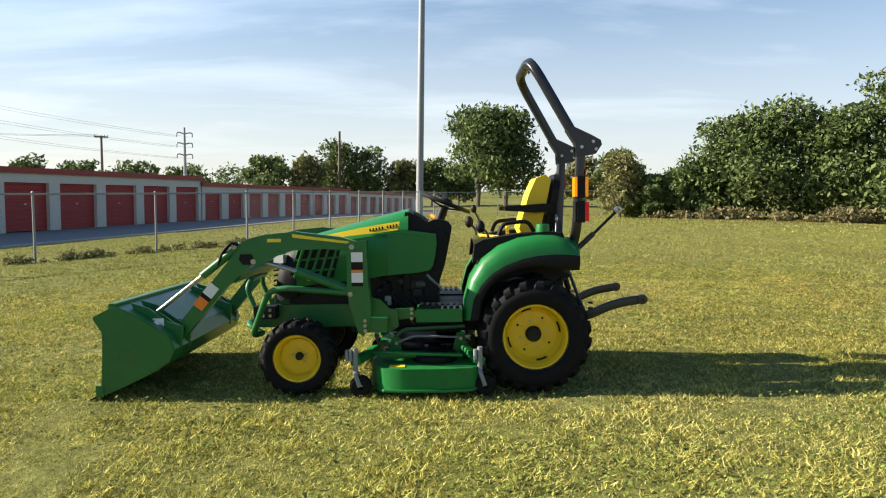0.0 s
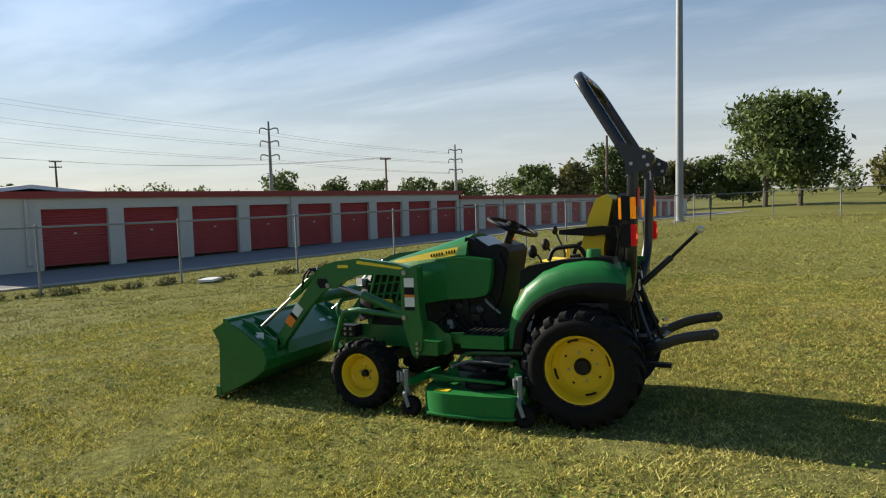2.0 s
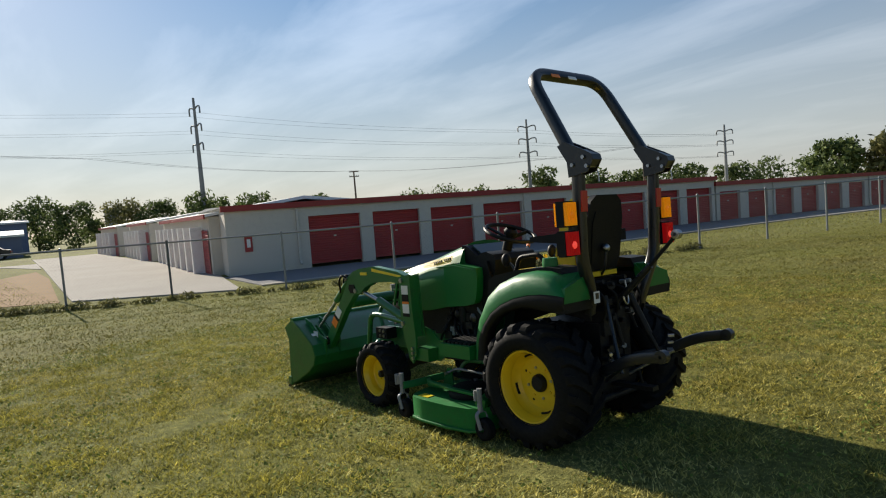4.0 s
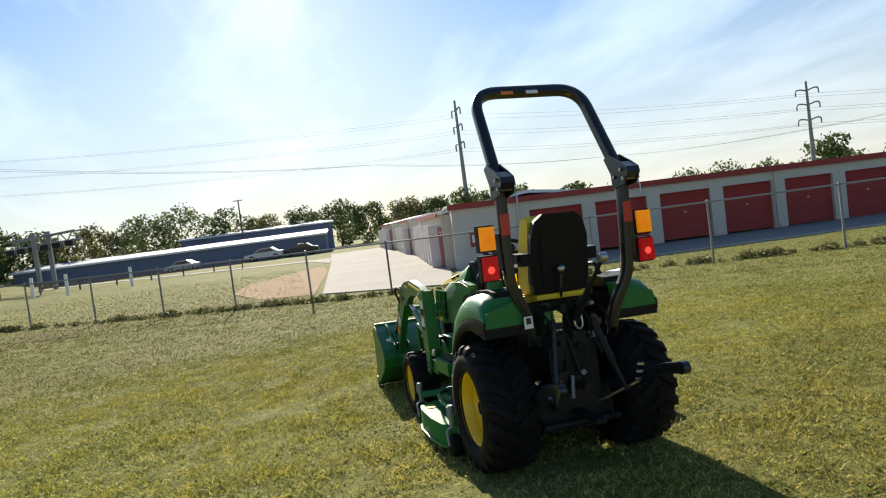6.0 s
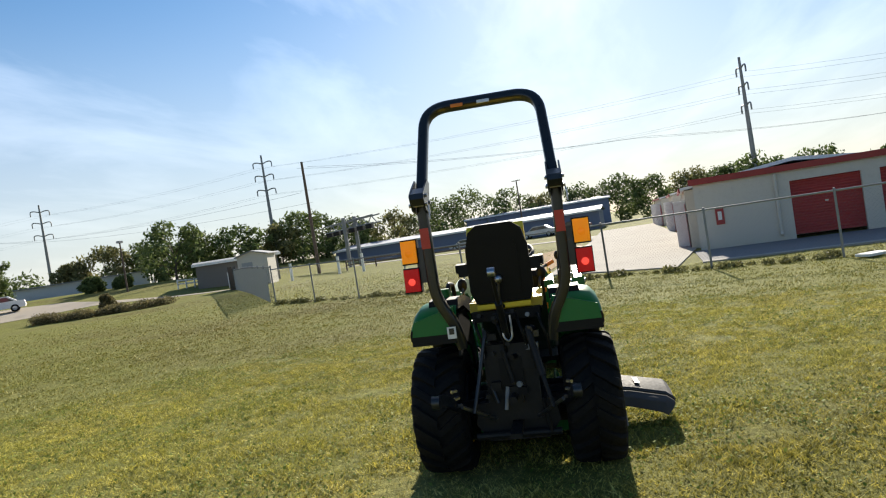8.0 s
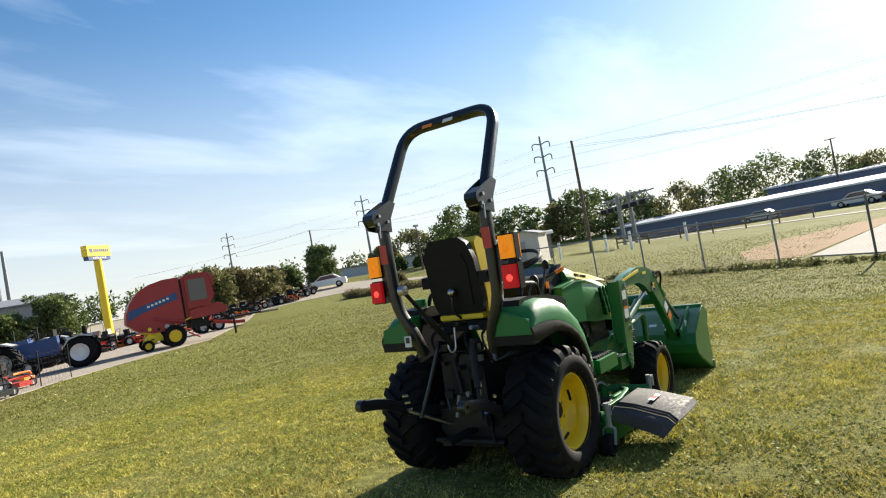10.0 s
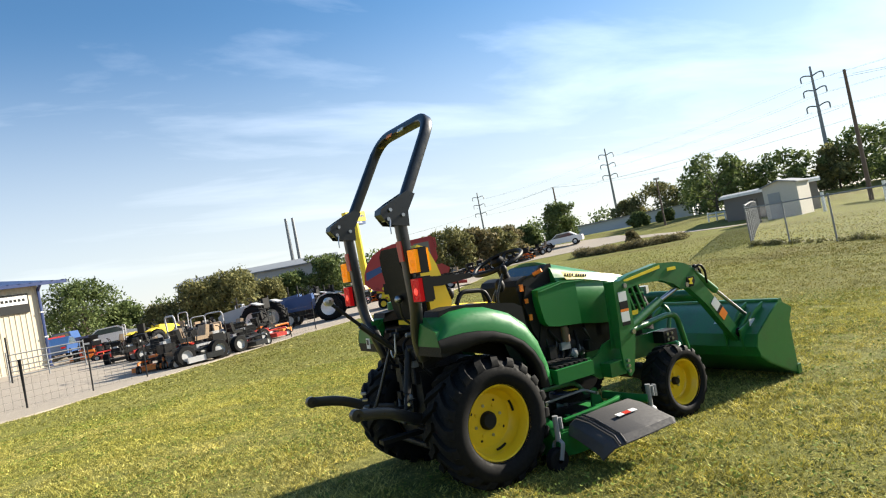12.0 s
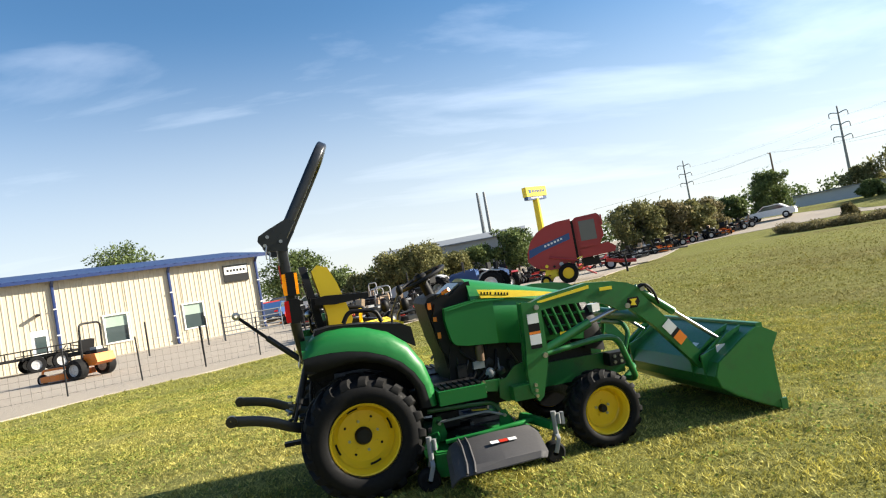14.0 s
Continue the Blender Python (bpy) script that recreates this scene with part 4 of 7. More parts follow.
for s in (-1, 1):
    bm = prism(bmesh.new(), [(-0.70, 1.02), (-0.60, 1.07), (-0.565, 0.96), (-0.60, 0.78), (-0.66, 0.66), (-0.70, 0.72)], min(s * 0.20, s * 0.228), max(s * 0.20, s * 0.228))
    part("cowl_cheek", soften(bm, 0.012, 3), BLACK, cowl)
    part("kick_panel", soften(prism(bmesh.new(), [(-0.92, 0.775), (-0.67, 0.80), (-0.64, 0.70), (-0.63, 0.56), (-0.90, 0.54)], min(s * 0.12, s * 0.238), max(s * 0.12, s * 0.238)), 0.014), BLACK, cowl)
for x, y, z, h in ((-0.560, 0.232, 1.06, 0.045), (-0.585, 0.232, 0.97, 0.03), (-0.600, 0.230, 0.86, 0.04)):
    part("switch", rbox((x, y, z), (0.022, 0.014, h), 0.004), ORANGE, cowl)
bm = bmesh.new()
rod(bm, (-0.60, 0.18, 1.10), (-0.665, 0.27, 1.14), 0.009, 8)
stalk = part("stalk_lever", bm, BLACKP, cowl)
part("stalk_tip", rod(bmesh.new(), (-0.655, 0.257, 1.134), (-0.690, 0.305, 1.155), 0.014, 8), ORANGE, stalk, "orange lever tip")

# steering wheel
hubm = Matrix.Translation((-0.575, 0, 1.245)) @ Matrix.Rotation(radians(22), 4, "Y")
bm = bmesh.new()
ringp = [(0.178 + 0.014 * math.cos(t), 0.014 * math.sin(t)) for t in np.linspace(0, 2 * math.pi, 9)[:-1]]
lathe(bm, ringp, 36, hubm @ Matrix.Rotation(radians(90), 4, "X"), closed=True)
steer = part("steering_wheel", bm, BLACK, T, "black steering wheel")
for k in range(3):
    a = radians(90 + 120 * k)
    bm = bmesh.new()
    p = hubm @ Vector((0.172 * math.cos(a), 0.172 * math.sin(a), 0.0))
    q = hubm @ Vector((0.03 * math.cos(a), 0.03 * math.sin(a), -0.035))
    sweep(bm, [q, p], rrect(0.012, 0.028, 0.005))
    part("spoke", bm, BLACK, steer)
bm = bmesh.new()
lathe(bm, [(0, 0.0), (0.045, 0.004), (0.05, 0.03), (0.035, 0.05)], 18, hubm @ Matrix.Rotation(radians(90), 4, "X") @ Matrix.Translation((0, -0.015, 0)))
part("wheel_hub", bm, BLACK, steer)
bm = bmesh.new()
rod(bm, (-0.64, 0, 1.08), (-0.585, 0, 1.225), 0.034, 14)
part("steering_column", bm, BLACK, T)

# ---- platform, fenders ----
for s in (-1, 1):
    st = part("step_plate", rbox((-0.625, s * 0.435, 0.512), (0.30, 0.24, 0.085), 0.012), GREEN, T, "green foot step with black tread")
    for k in range(7):
        part("tread_bar", rbox((-0.745 + k * 0.04, s * 0.435, 0.562), (0.024, 0.19, 0.014), 0.003), IRON if k % 2 else BLACK, st)
    part("floor_mat", rbox((-0.54, s * 0.25, 0.545), (0.42, 0.24, 0.03), 0.008), BLACK, T)

ARCH = [(-0.475, 0.475), (-0.465, 0.60), (-0.425, 0.745), (-0.345, 0.87), (-0.235, 0.955), (-0.10, 1.005), (0.03, 1.022), (0.14, 1.018), (0.22, 0.995), (0.272, 0.945), (0.290, 0.885)]
INNER = [(-0.425, 0.475), (-0.400, 0.61), (-0.350, 0.70), (-0.280, 0.775), (-0.190, 0.83), (-0.08, 0.872), (0.03, 0.893), (0.13, 0.900), (0.21, 0.898), (0.268, 0.893), (0.294, 0.888)]
LOWER = [(-0.355, 0.475), (-0.342, 0.60), (-0.30, 0.68), (-0.235, 0.745), (-0.145, 0.79), (-0.04, 0.815), (0.05, 0.816), (0.14, 0.808), (0.20, 0.800), (0.26, 0.797), (0.292, 0.812)]


def fender(s):
    """Green wrap-over fender with a dark flared skirt below."""
    def strip(bm, rails, mat_depth=0.012):
        rows = [[bm.verts.new((x, s * y, z)) for x, z in rail] for rail, y in rails]
        for p, q in zip(rows, rows[1:]):
            for i in range(len(p) - 1):
                bm.faces.new((p[i], p[i + 1], q[i + 1], q[i]))
        bmesh.ops.recalc_face_normals(bm, faces=bm.faces[:])
        bmesh.ops.solidify(bm, geom=bm.faces[:], thickness=mat_depth)
        return bm

    def mid(a, b, f, lift=0.0):
        return [(p[0] * (1 - f) + q[0] * f, p[1] * (1 - f) + q[1] * f + lift) for p, q in zip(a, b)]
    top = [(x * 0.99, z + 0.006) for x, z in ARCH]
    body = part("fender", strip(bmesh.new(), [(top, 0.27), (top, 0.42), (mid(ARCH, INNER, 0.06), 0.485), (mid(ARCH, INNER, 0.35), 0.518), (mid(ARCH, INNER, 0.7), 0.532), (INNER, 0.536)]), GREEN, T, "green rear fender with black lower skirt", 60)
    part("fender_skirt", strip(bmesh.new(), [(INNER, 0.535), (mid(INNER, LOWER, 0.3), 0.541), (mid(INNER, LOWER, 0.75), 0.541), (LOWER, 0.530), (LOWER, 0.47)]), BLACK, body, "black flared skirt", 60)
    part("fender_top", soften(prism(bmesh.new(), [(-0.40, 0.84), (-0.385, 0.965), (-0.33, 0.995), (-0.12, 1.03), (0.10, 1.045), (0.20, 1.035), (0.22, 0.98), (0.0, 0.98), (-0.3, 0.90)], min(s * 0.26, s * 0.43), max(s * 0.26, s * 0.43)), 0.018, 3), BLACK, body, "black console on the fender")
    bm = prism(bmesh.new(), [(-0.40, 0.50), (-0.3, 0.8), (-0.1, 0.95), (0.2, 0.95), (0.27, 0.80), (0.27, 0.72), (0.15, 0.74), (0, 0.76), (-0.2, 0.7), (-0.33, 0.5)], s * 0.265, s * 0.28)
    part("fender_liner", bm, BLACK, body)
    bm = bmesh.new()
    tube(bm, rounded([(-0.22, s * 0.34, 1.02), (-0.19, s * 0.34, 1.10), (-0.02, s * 0.34, 1.115), (0.02, s * 0.34, 1.045)], 0.05), 0.014, 10)
    part("grab_handle", bm, BLACK, body)
    return body


for s in (-1, 1):
    fender(s)
    bm = rbox((0.252, s * 0.405, 0.925), (0.085, 0.250, 0.15), 0.042, None, 5)
    for v in bm.verts:
        if v.co.z > 0.90:
            v.co.z -= max(0.0, abs(v.co.y) - 0.37) * 0.42
        v.co.y -= s * max(0.0, abs(v.co.y) - 0.46) * max(0.0, v.co.z - 0.86) * 3.0
    part("fender_end", bm, GREEN, T, "rounded rear end of the fender", 50)
    part("fender_end_skirt", rbox((0.262, s * 0.405, 0.838), (0.058, 0.26, 0.085), 0.022, None, 3), BLACK, T, "", 50)
bm = bmesh.new()
lathe(bm, [(0, 0.03), (0.042, 0.028), (0.046, 0.0), (0.046, -0.03)], 18, Matrix.Translation((0.075, -0.365, 1.065)) @ Matrix.Rotation(radians(-90), 4, "X") @ Matrix.Rotation(radians(180), 4, "X"))
part("filler_cap", bm, GREEN, T, "round green filler cap")
part("reflector_plate", rbox((0.285, -0.285, 0.875), (0.012, 0.055, 0.055), 0.004), LABEL, T)

# levers beside the seat
for x0, y0, x1, y1, z1, k in ((-0.30, 0.33, -0.36, 0.34, 1.20, 0), (-0.36, 0.20, -0.40, 0.22, 1.10, 1), (-0.30, -0.29, -0.34, -0.30, 1.08, 1)):
    bm = bmesh.new()
    tube(bm, rounded([(x0, y0, 0.93), (x0 + 0.02, y0, 1.03), (x1, y1, z1)], 0.05), 0.008, 8)
    lv = part("lever", bm, BLACKP, T, "black control lever")
    bm = bmesh.new()
    bmesh.ops.create_uvsphere(bm, u_segments=12, v_segments=8, radius=0.026 if not k else 0.036, matrix=Matrix.Translation((x1, y1, z1)) @ Matrix.Diagonal((0.9, 0.9, 1.25, 1)))
    part("knob", bm, BLACK, lv)
bm = bmesh.new()
rod(bm, (-0.14, -0.15, 0.98), (-0.145, -0.15, 1.10), 0.012, 8)
part("yellow_lever", bm, SEAT, T, "short yellow lever")

# ---- seat ----
def cushion(points, lo, hi, r, mat, name, label=""):
    bm = prism(bmesh.new(), points, lo, hi)
    soften(bm, r, 4, 20)
    return part(name, bm, mat, T, label, 60)


base = cushion([(-0.37, 0.93), (-0.38, 0.985), (-0.33, 1.01), (-0.05, 0.985), (0.05, 0.985), (0.06, 0.93)], -0.215, 0.215, 0.040, SEAT, "seat_cushion", "yellow vinyl seat cushion")
back = cushion([(-0.03, 0.985), (-0.06, 1.06), (0.01, 1.30), (0.06, 1.41), (0.125, 1.435), (0.165, 1.40), (0.14, 1.28), (0.10, 1.10), (0.10, 0.985)], -0.165, 0.165, 0.060, SEAT, "backrest", "yellow vinyl backrest")
bm = prism(bmesh.new(), [(-0.155, 0.985), (0.155, 0.985), (0.182, 1.06), (0.178, 1.30), (0.150, 1.40), (0.10, 1.438), (-0.10, 1.438), (-0.150, 1.40), (-0.178, 1.30), (-0.182, 1.06)], 0.155, 0.20, "x")
soften(bm, 0.018, 3)
for v in bm.verts:
    v.co.x += (v.co.z - 1.2) * 0.17
shell = part("back_shell", bm, BLACK, T, "black moulded seat shell", 50)
bm = prism(bmesh.new(), [(-0.11, 1.03), (0.11, 1.03), (0.125, 1.27), (0.10, 1.34), (-0.10, 1.34), (-0.125, 1.27)], 0.196, 0.206, "x")
soften(bm, 0.008, 2)
for v in bm.verts:
    v.co.x += (v.co.z - 1.2) * 0.17
part("shell_panel", bm, BLACK, shell)
for s in (-1, 1):
    bm = prism(bmesh.new(), [(-0.17, 1.185), (-0.17, 1.215), (0.10, 1.232), (0.17, 1.225), (0.17, 1.18), (0.05, 1.168)], s * 0.225 - 0.028, s * 0.225 + 0.028)
    arm = part("armrest", soften(bm, 0.012, 3), BLACK, T, "black padded armrest", 50)
    part("armrest_pivot", rbox((0.16, s * 0.205, 1.19), (0.07, 0.06, 0.07), 0.012), BLACK, arm)
part("seat_pan", rbox((-0.12, 0, 0.905), (0.50, 0.40, 0.06), 0.015), BLACK, T)
part("seat_bracket", rbox((0.13, 0, 0.965), (0.07, 0.31, 0.028), 0.010), SEAT, T, "yellow lower rear edge of the seat")

# ---- roll bar ----
SEC = rrect(0.062, 0.058, 0.014)
HINGE = [(0.227, 1.715), (0.277, 1.735), (0.392, 1.68), (0.454, 1.645), (0.462, 1.615), (0.422, 1.555), (0.362, 1.545), (0.292, 1.535), (0.287, 1.62)]
for s in (-1, 1):
    bm = bmesh.new()
    sweep(bm, rounded([(0.245, s * 0.255, 0.76), (0.285, s * 0.275, 0.90), (0.305, s * 0.365, 1.06), (0.330, s * 0.372, 1.585)], 0.10, 6), SEC)
    post = part("rollbar_post", bm, BLACKP, T, "black steel roll bar post", 45)
    part("reflector_tape", rbox((0.356, s * 0.372, 1.40), (0.008, 0.05, 0.115), 0.002, Matrix.Rotation(radians(3), 3, "Y")), TAPE, post, "red reflector tape")
    bm = prism(bmesh.new(), HINGE, s * 0.372 - 0.040, s * 0.372 - 0.031)
    prism(bm, HINGE, s * 0.372 + 0.031, s * 0.372 + 0.040)
    prism(bm, [(0.382, 1.68), (0.454, 1.645), (0.462, 1.615), (0.432, 1.58), (0.402, 1.60)], s * 0.372 - 0.034, s * 0.372 + 0.034)
    br = part("hinge_bracket", bm, BLACKP, T, "black folding hinge bracket")
    for bx, bz in ((0.327, 1.60), (0.402, 1.635), (0.422, 1.585)):
        bm = bmesh.new()
        rod(bm, (bx, s * 0.372 - 0.052, bz), (bx, s * 0.372 + 0.052, bz), 0.011, 8)
        part("hinge_bolt", bm, STEEL, br)
    bm = bmesh.new()
    tube(bm, [(0.412, s * 0.372 + 0.05, 1.58), (0.422, s * 0.372 + 0.055, 1.54), (0.422, s * 0.372 + 0.055, 1.50)], 0.004, 6)
    part("lock_pin", bm, STEEL, br)
bm = bmesh.new()
sweep(bm, rounded([(0.327, -0.372, 1.605), (-0.004, -0.345, 2.190), (-0.004, 0.345, 2.190), (0.327, 0.372, 1.605)], 0.155, 9), SEC, Vector((0, 1, 0)))
hoop = part("rollbar_hoop", bm, BLACKP, T, "black bent roll bar hoop, tilted forward", 45)
for y in (-0.14, 0.02):
    part("hoop_label", rbox((0.033, y, 2.182), (0.004, 0.075, 0.030), 0.001, Matrix.Rotation(radians(-29), 3, "Y")), LABEL if y > 0 else ORANGE, hoop)

# lamps on the posts
for s in (-1, 1):
    bm = rbox((0.305, s * 0.418, 1.255), (0.03, 0.05, 0.20), 0.004)
    bracket = part("lamp_bracket", bm, BLACKP, T)
    for zc, mat, nm in ((1.335, AMBER, "amber turn lamp"), (1.175, RED, "red tail lamp")):
        # lens bulges past a black ring: both ways when amber, rearwards only when red
        if mat is AMBER:
            hs = part("lamp_lens", rbox((0.305, s * 0.478, zc), (0.088, 0.084, 0.126), 0.016, None, 3), mat, T, nm)
        else:
            hs = part("lamp_lens", rbox((0.340, s * 0.478, zc), (0.028, 0.084, 0.126), 0.012, None, 3), mat, T, nm)
            part("lamp_housing", rbox((0.296, s * 0.478, zc), (0.062, 0.088, 0.130), 0.012, None, 3), BLACK, hs, "black lamp housing")
        bm = lathe(bmesh.new(), [(0, 0.005), (0.010, 0.004), (0.019, 0.001), (0.023, -0.004)], 16, Matrix.Translation((0.352 + (0.003 if mat is RED else -0.002), s * 0.478, zc - 0.008)) @ Matrix.Rotation(radians(-90), 4, "Z"))
        part("lens_boss", bm, BULB if mat is RED else mat, hs)
        for k in range(5):
            part("lens_rib", rbox((0.3535 if mat is RED else 0.3485, s * 0.478 - 0.030 + 0.015 * k, zc), (0.004, 0.004, 0.108), 0.0015), mat, hs)
        for dz in (-0.067, 0.067):
            part("lamp_frame", rbox((0.303, s * 0.478, zc + dz), (0.050, 0.094, 0.008), 0.003), BLACK, hs)
        for dy in (-0.044, 0.044):
            part("lamp_frame", rbox((0.303, s * 0.478 + dy, zc), (0.050, 0.007, 0.140), 0.003), BLACK, hs)

# ---- chassis ----
bm = bmesh.new()
for c, size in (((0.0, 0, 0.50), (0.46, 0.30, 0.36)), ((-0.42, 0, 0.44), (0.46, 0.26, 0.22)), ((-0.95, 0, 0.50), (0.62, 0.30, 0.34)), ((-1.45, 0, 0.52), (0.5, 0.30, 0.24)), ((0.18, 0, 0.68), (0.14, 0.26, 0.15))):
    box(bm, c, size)
soften(bm, 0.03, 2)
chassis = part("chassis", bm, IRON, T, "dark cast transmission and engine block")
bm = bmesh.new()
rod(bm, (0, -0.32, 0.365), (0, 0.32, 0.365), 0.085, 16)
part("rear_axle", bm, IRON, T)
bm = bmesh.new()
sweep(bm, [(-1.55, -0.40, 0.25), (-1.55, -0.20, 0.30), (-1.55, 0.20, 0.30), (-1.55, 0.40, 0.25)], rrect(0.11, 0.10, 0.02))
part("front_axle", bm, IRON, T)
for s in (-1, 1):
    for x, z, r, y0, y1 in ((-1.555, 0.243, 0.150, 0.385, 0.44), (0.0, 0.365, 0.200, 0.275, 0.36)):
        bm = bmesh.new()
        rod(bm, (x, s * y0, z), (x, s * y1, z), r, 28)
        part("axle_hub", soften(bm, 0.012, 2), IRON, T)
for s in (-1, 1):
    part("frame_rail", rbox((-1.50, s * 0.17, 0.46), (0.85, 0.03, 0.16), 0.008), GREEN2, T)
    for k, (x, z) in enumerate(((-0.80, 0.60), (-0.86, 0.66), (-0.74, 0.68), (-0.93, 0.58), (-0.72, 0.60))):
        bm = bmesh.new()
        lathe(bm, [(0, 0.05), (0.05 - 0.006 * k, 0.045), (0.055 - 0.006 * k, 0.0)], 14, Matrix.Translation((x, s * (0.155 if s > 0 else 0.205), z)))
        part("engine_part", bm, STEEL if k in (2, 4) else IRON, chassis)
    for k in range(4):
        bm = bmesh.new()
        tube(bm, rounded([(-0.98 + k * 0.07, s * 0.20, 0.70), (-0.95 + k * 0.07, s * 0.26, 0.58), (-0.80 + k * 0.05, s * 0.25, 0.50 - k * 0.02)], 0.06), 0.011, 7)
        part("hose", bm, BLACK, chassis)
    part("front_weight_bracket", rbox((-1.84, s * 0.24, 0.50), (0.15, 0.10, 0.09), 0.01), IRON, T)
    for k in range(4):
        bm = bmesh.new()
        rod(bm, (-1.80 - 0.05 * (k % 2), s * 0.285, 0.48 + 0.04 * (k // 2)), (-1.80 - 0.05 * (k % 2), s * 0.30, 0.48 + 0.04 * (k // 2)), 0.012, 6)
        part("bolt", bm, STEEL, T)

# engine and fittings seen below the hood
bm = bmesh.new()
for c, size in (((-0.98, 0, 0.66), (0.52, 0.40, 0.26)), ((-0.80, 0, 0.56), (0.30, 0.36, 0.20)), ((-1.36, 0, 0.70), (0.34, 0.40, 0.16))):
    box(bm, c, size)
part("engine_block", soften(bm, 0.02, 2), IRON, T, "dark engine block")
re = random.Random(17)
for s in (-1, 1):
    for k in range(22):
        x, z = -0.70 - 0.38 * re.random(), 0.47 + 0.29 * re.random()
        y = s * (0.20 + 0.05 * re.random())
        kind = k % 4
        if kind == 0:
            bm = lathe(bmesh.new(), [(0, 0.03), (0.018, 0.028), (0.024 + 0.012 * re.random(), 0.02), (0.026, -0.05)], 12, Matrix.Translation((x, y, z)) @ (Matrix.Identity(4) if s > 0 else Matrix.Rotation(math.pi, 4, "Z")))
        elif kind == 1:
            bm = rbox((x, y, z), (0.03 + 0.05 * re.random(), 0.05, 0.03 + 0.05 * re.random()), 0.006)
        else:
            bm = tube(bmesh.new(), rounded([(x, y - s * 0.04, z + 0.05), (x + 0.02, y + s * 0.02, z), (x + re.uniform(-0.12, 0.12), y, z - 0.08 - 0.08 * re.random())], 0.04), 0.005 + 0.006 * re.random(), 7)
        part("engine_fitting", bm, (IRON, BLACK, IRON, BLACK, BLACKP, IRON, ZINC)[k % 7], T)
    bm = bmesh.new()
    lathe(bm, [(0.0, 0.055), (0.026, 0.055), (0.03, 0.03), (0.03, -0.05), (0.0, -0.055)], 14, Matrix.Translation((-0.855, s * 0.245, 0.70)) @ Matrix.Rotation(radians(90), 4, "X"))
    part("fuel_filter", bm, TAN_METAL if s > 0 else BLACK, T, "small cylindrical filter")
    part("step_bracket", soften(prism(bmesh.new(), [(-0.93, 0.53), (-0.80, 0.535), (-0.77, 0.475), (-0.90, 0.455)], s * 0.36 - 0.01, s * 0.36 + 0.01), 0.004), GREEN2, T)
    for z in (0.53, 0.50, 0.465):
        part("bolt", rod(bmesh.new(), (-0.815, s * 0.36, z), (-0.815, s * 0.385, z), 0.011, 8), STEEL, T)

# ---- loader ----
BOOM = [(-1.165, 0.985), (-1.30, 1.028), (-1.60, 1.068), (-1.80, 1.052), (-1.90, 1.028), (-1.955, 1.000), (-1.985, 0.955), (-2.16, 0.745), (-2.44, 0.405), (-2.455, 0.365), (-2.415, 0.345), (-2.355, 0.375),
        (-2.06, 0.710), (-1.90, 0.850), (-1.82, 0.850), (-1.74, 0.905), (-1.62, 0.945), (-1.40, 0.952), (-1.19, 0.930), (-1.165, 0.955)]
MAST = [(-1.222, 0.990), (-1.095, 1.008), (-1.088, 0.74), (-1.072, 0.56), (-1.080, 0.44), (-1.125, 0.372), (-1.160, 0.40), (-1.218, 0.60), (-1.228, 0.70)]
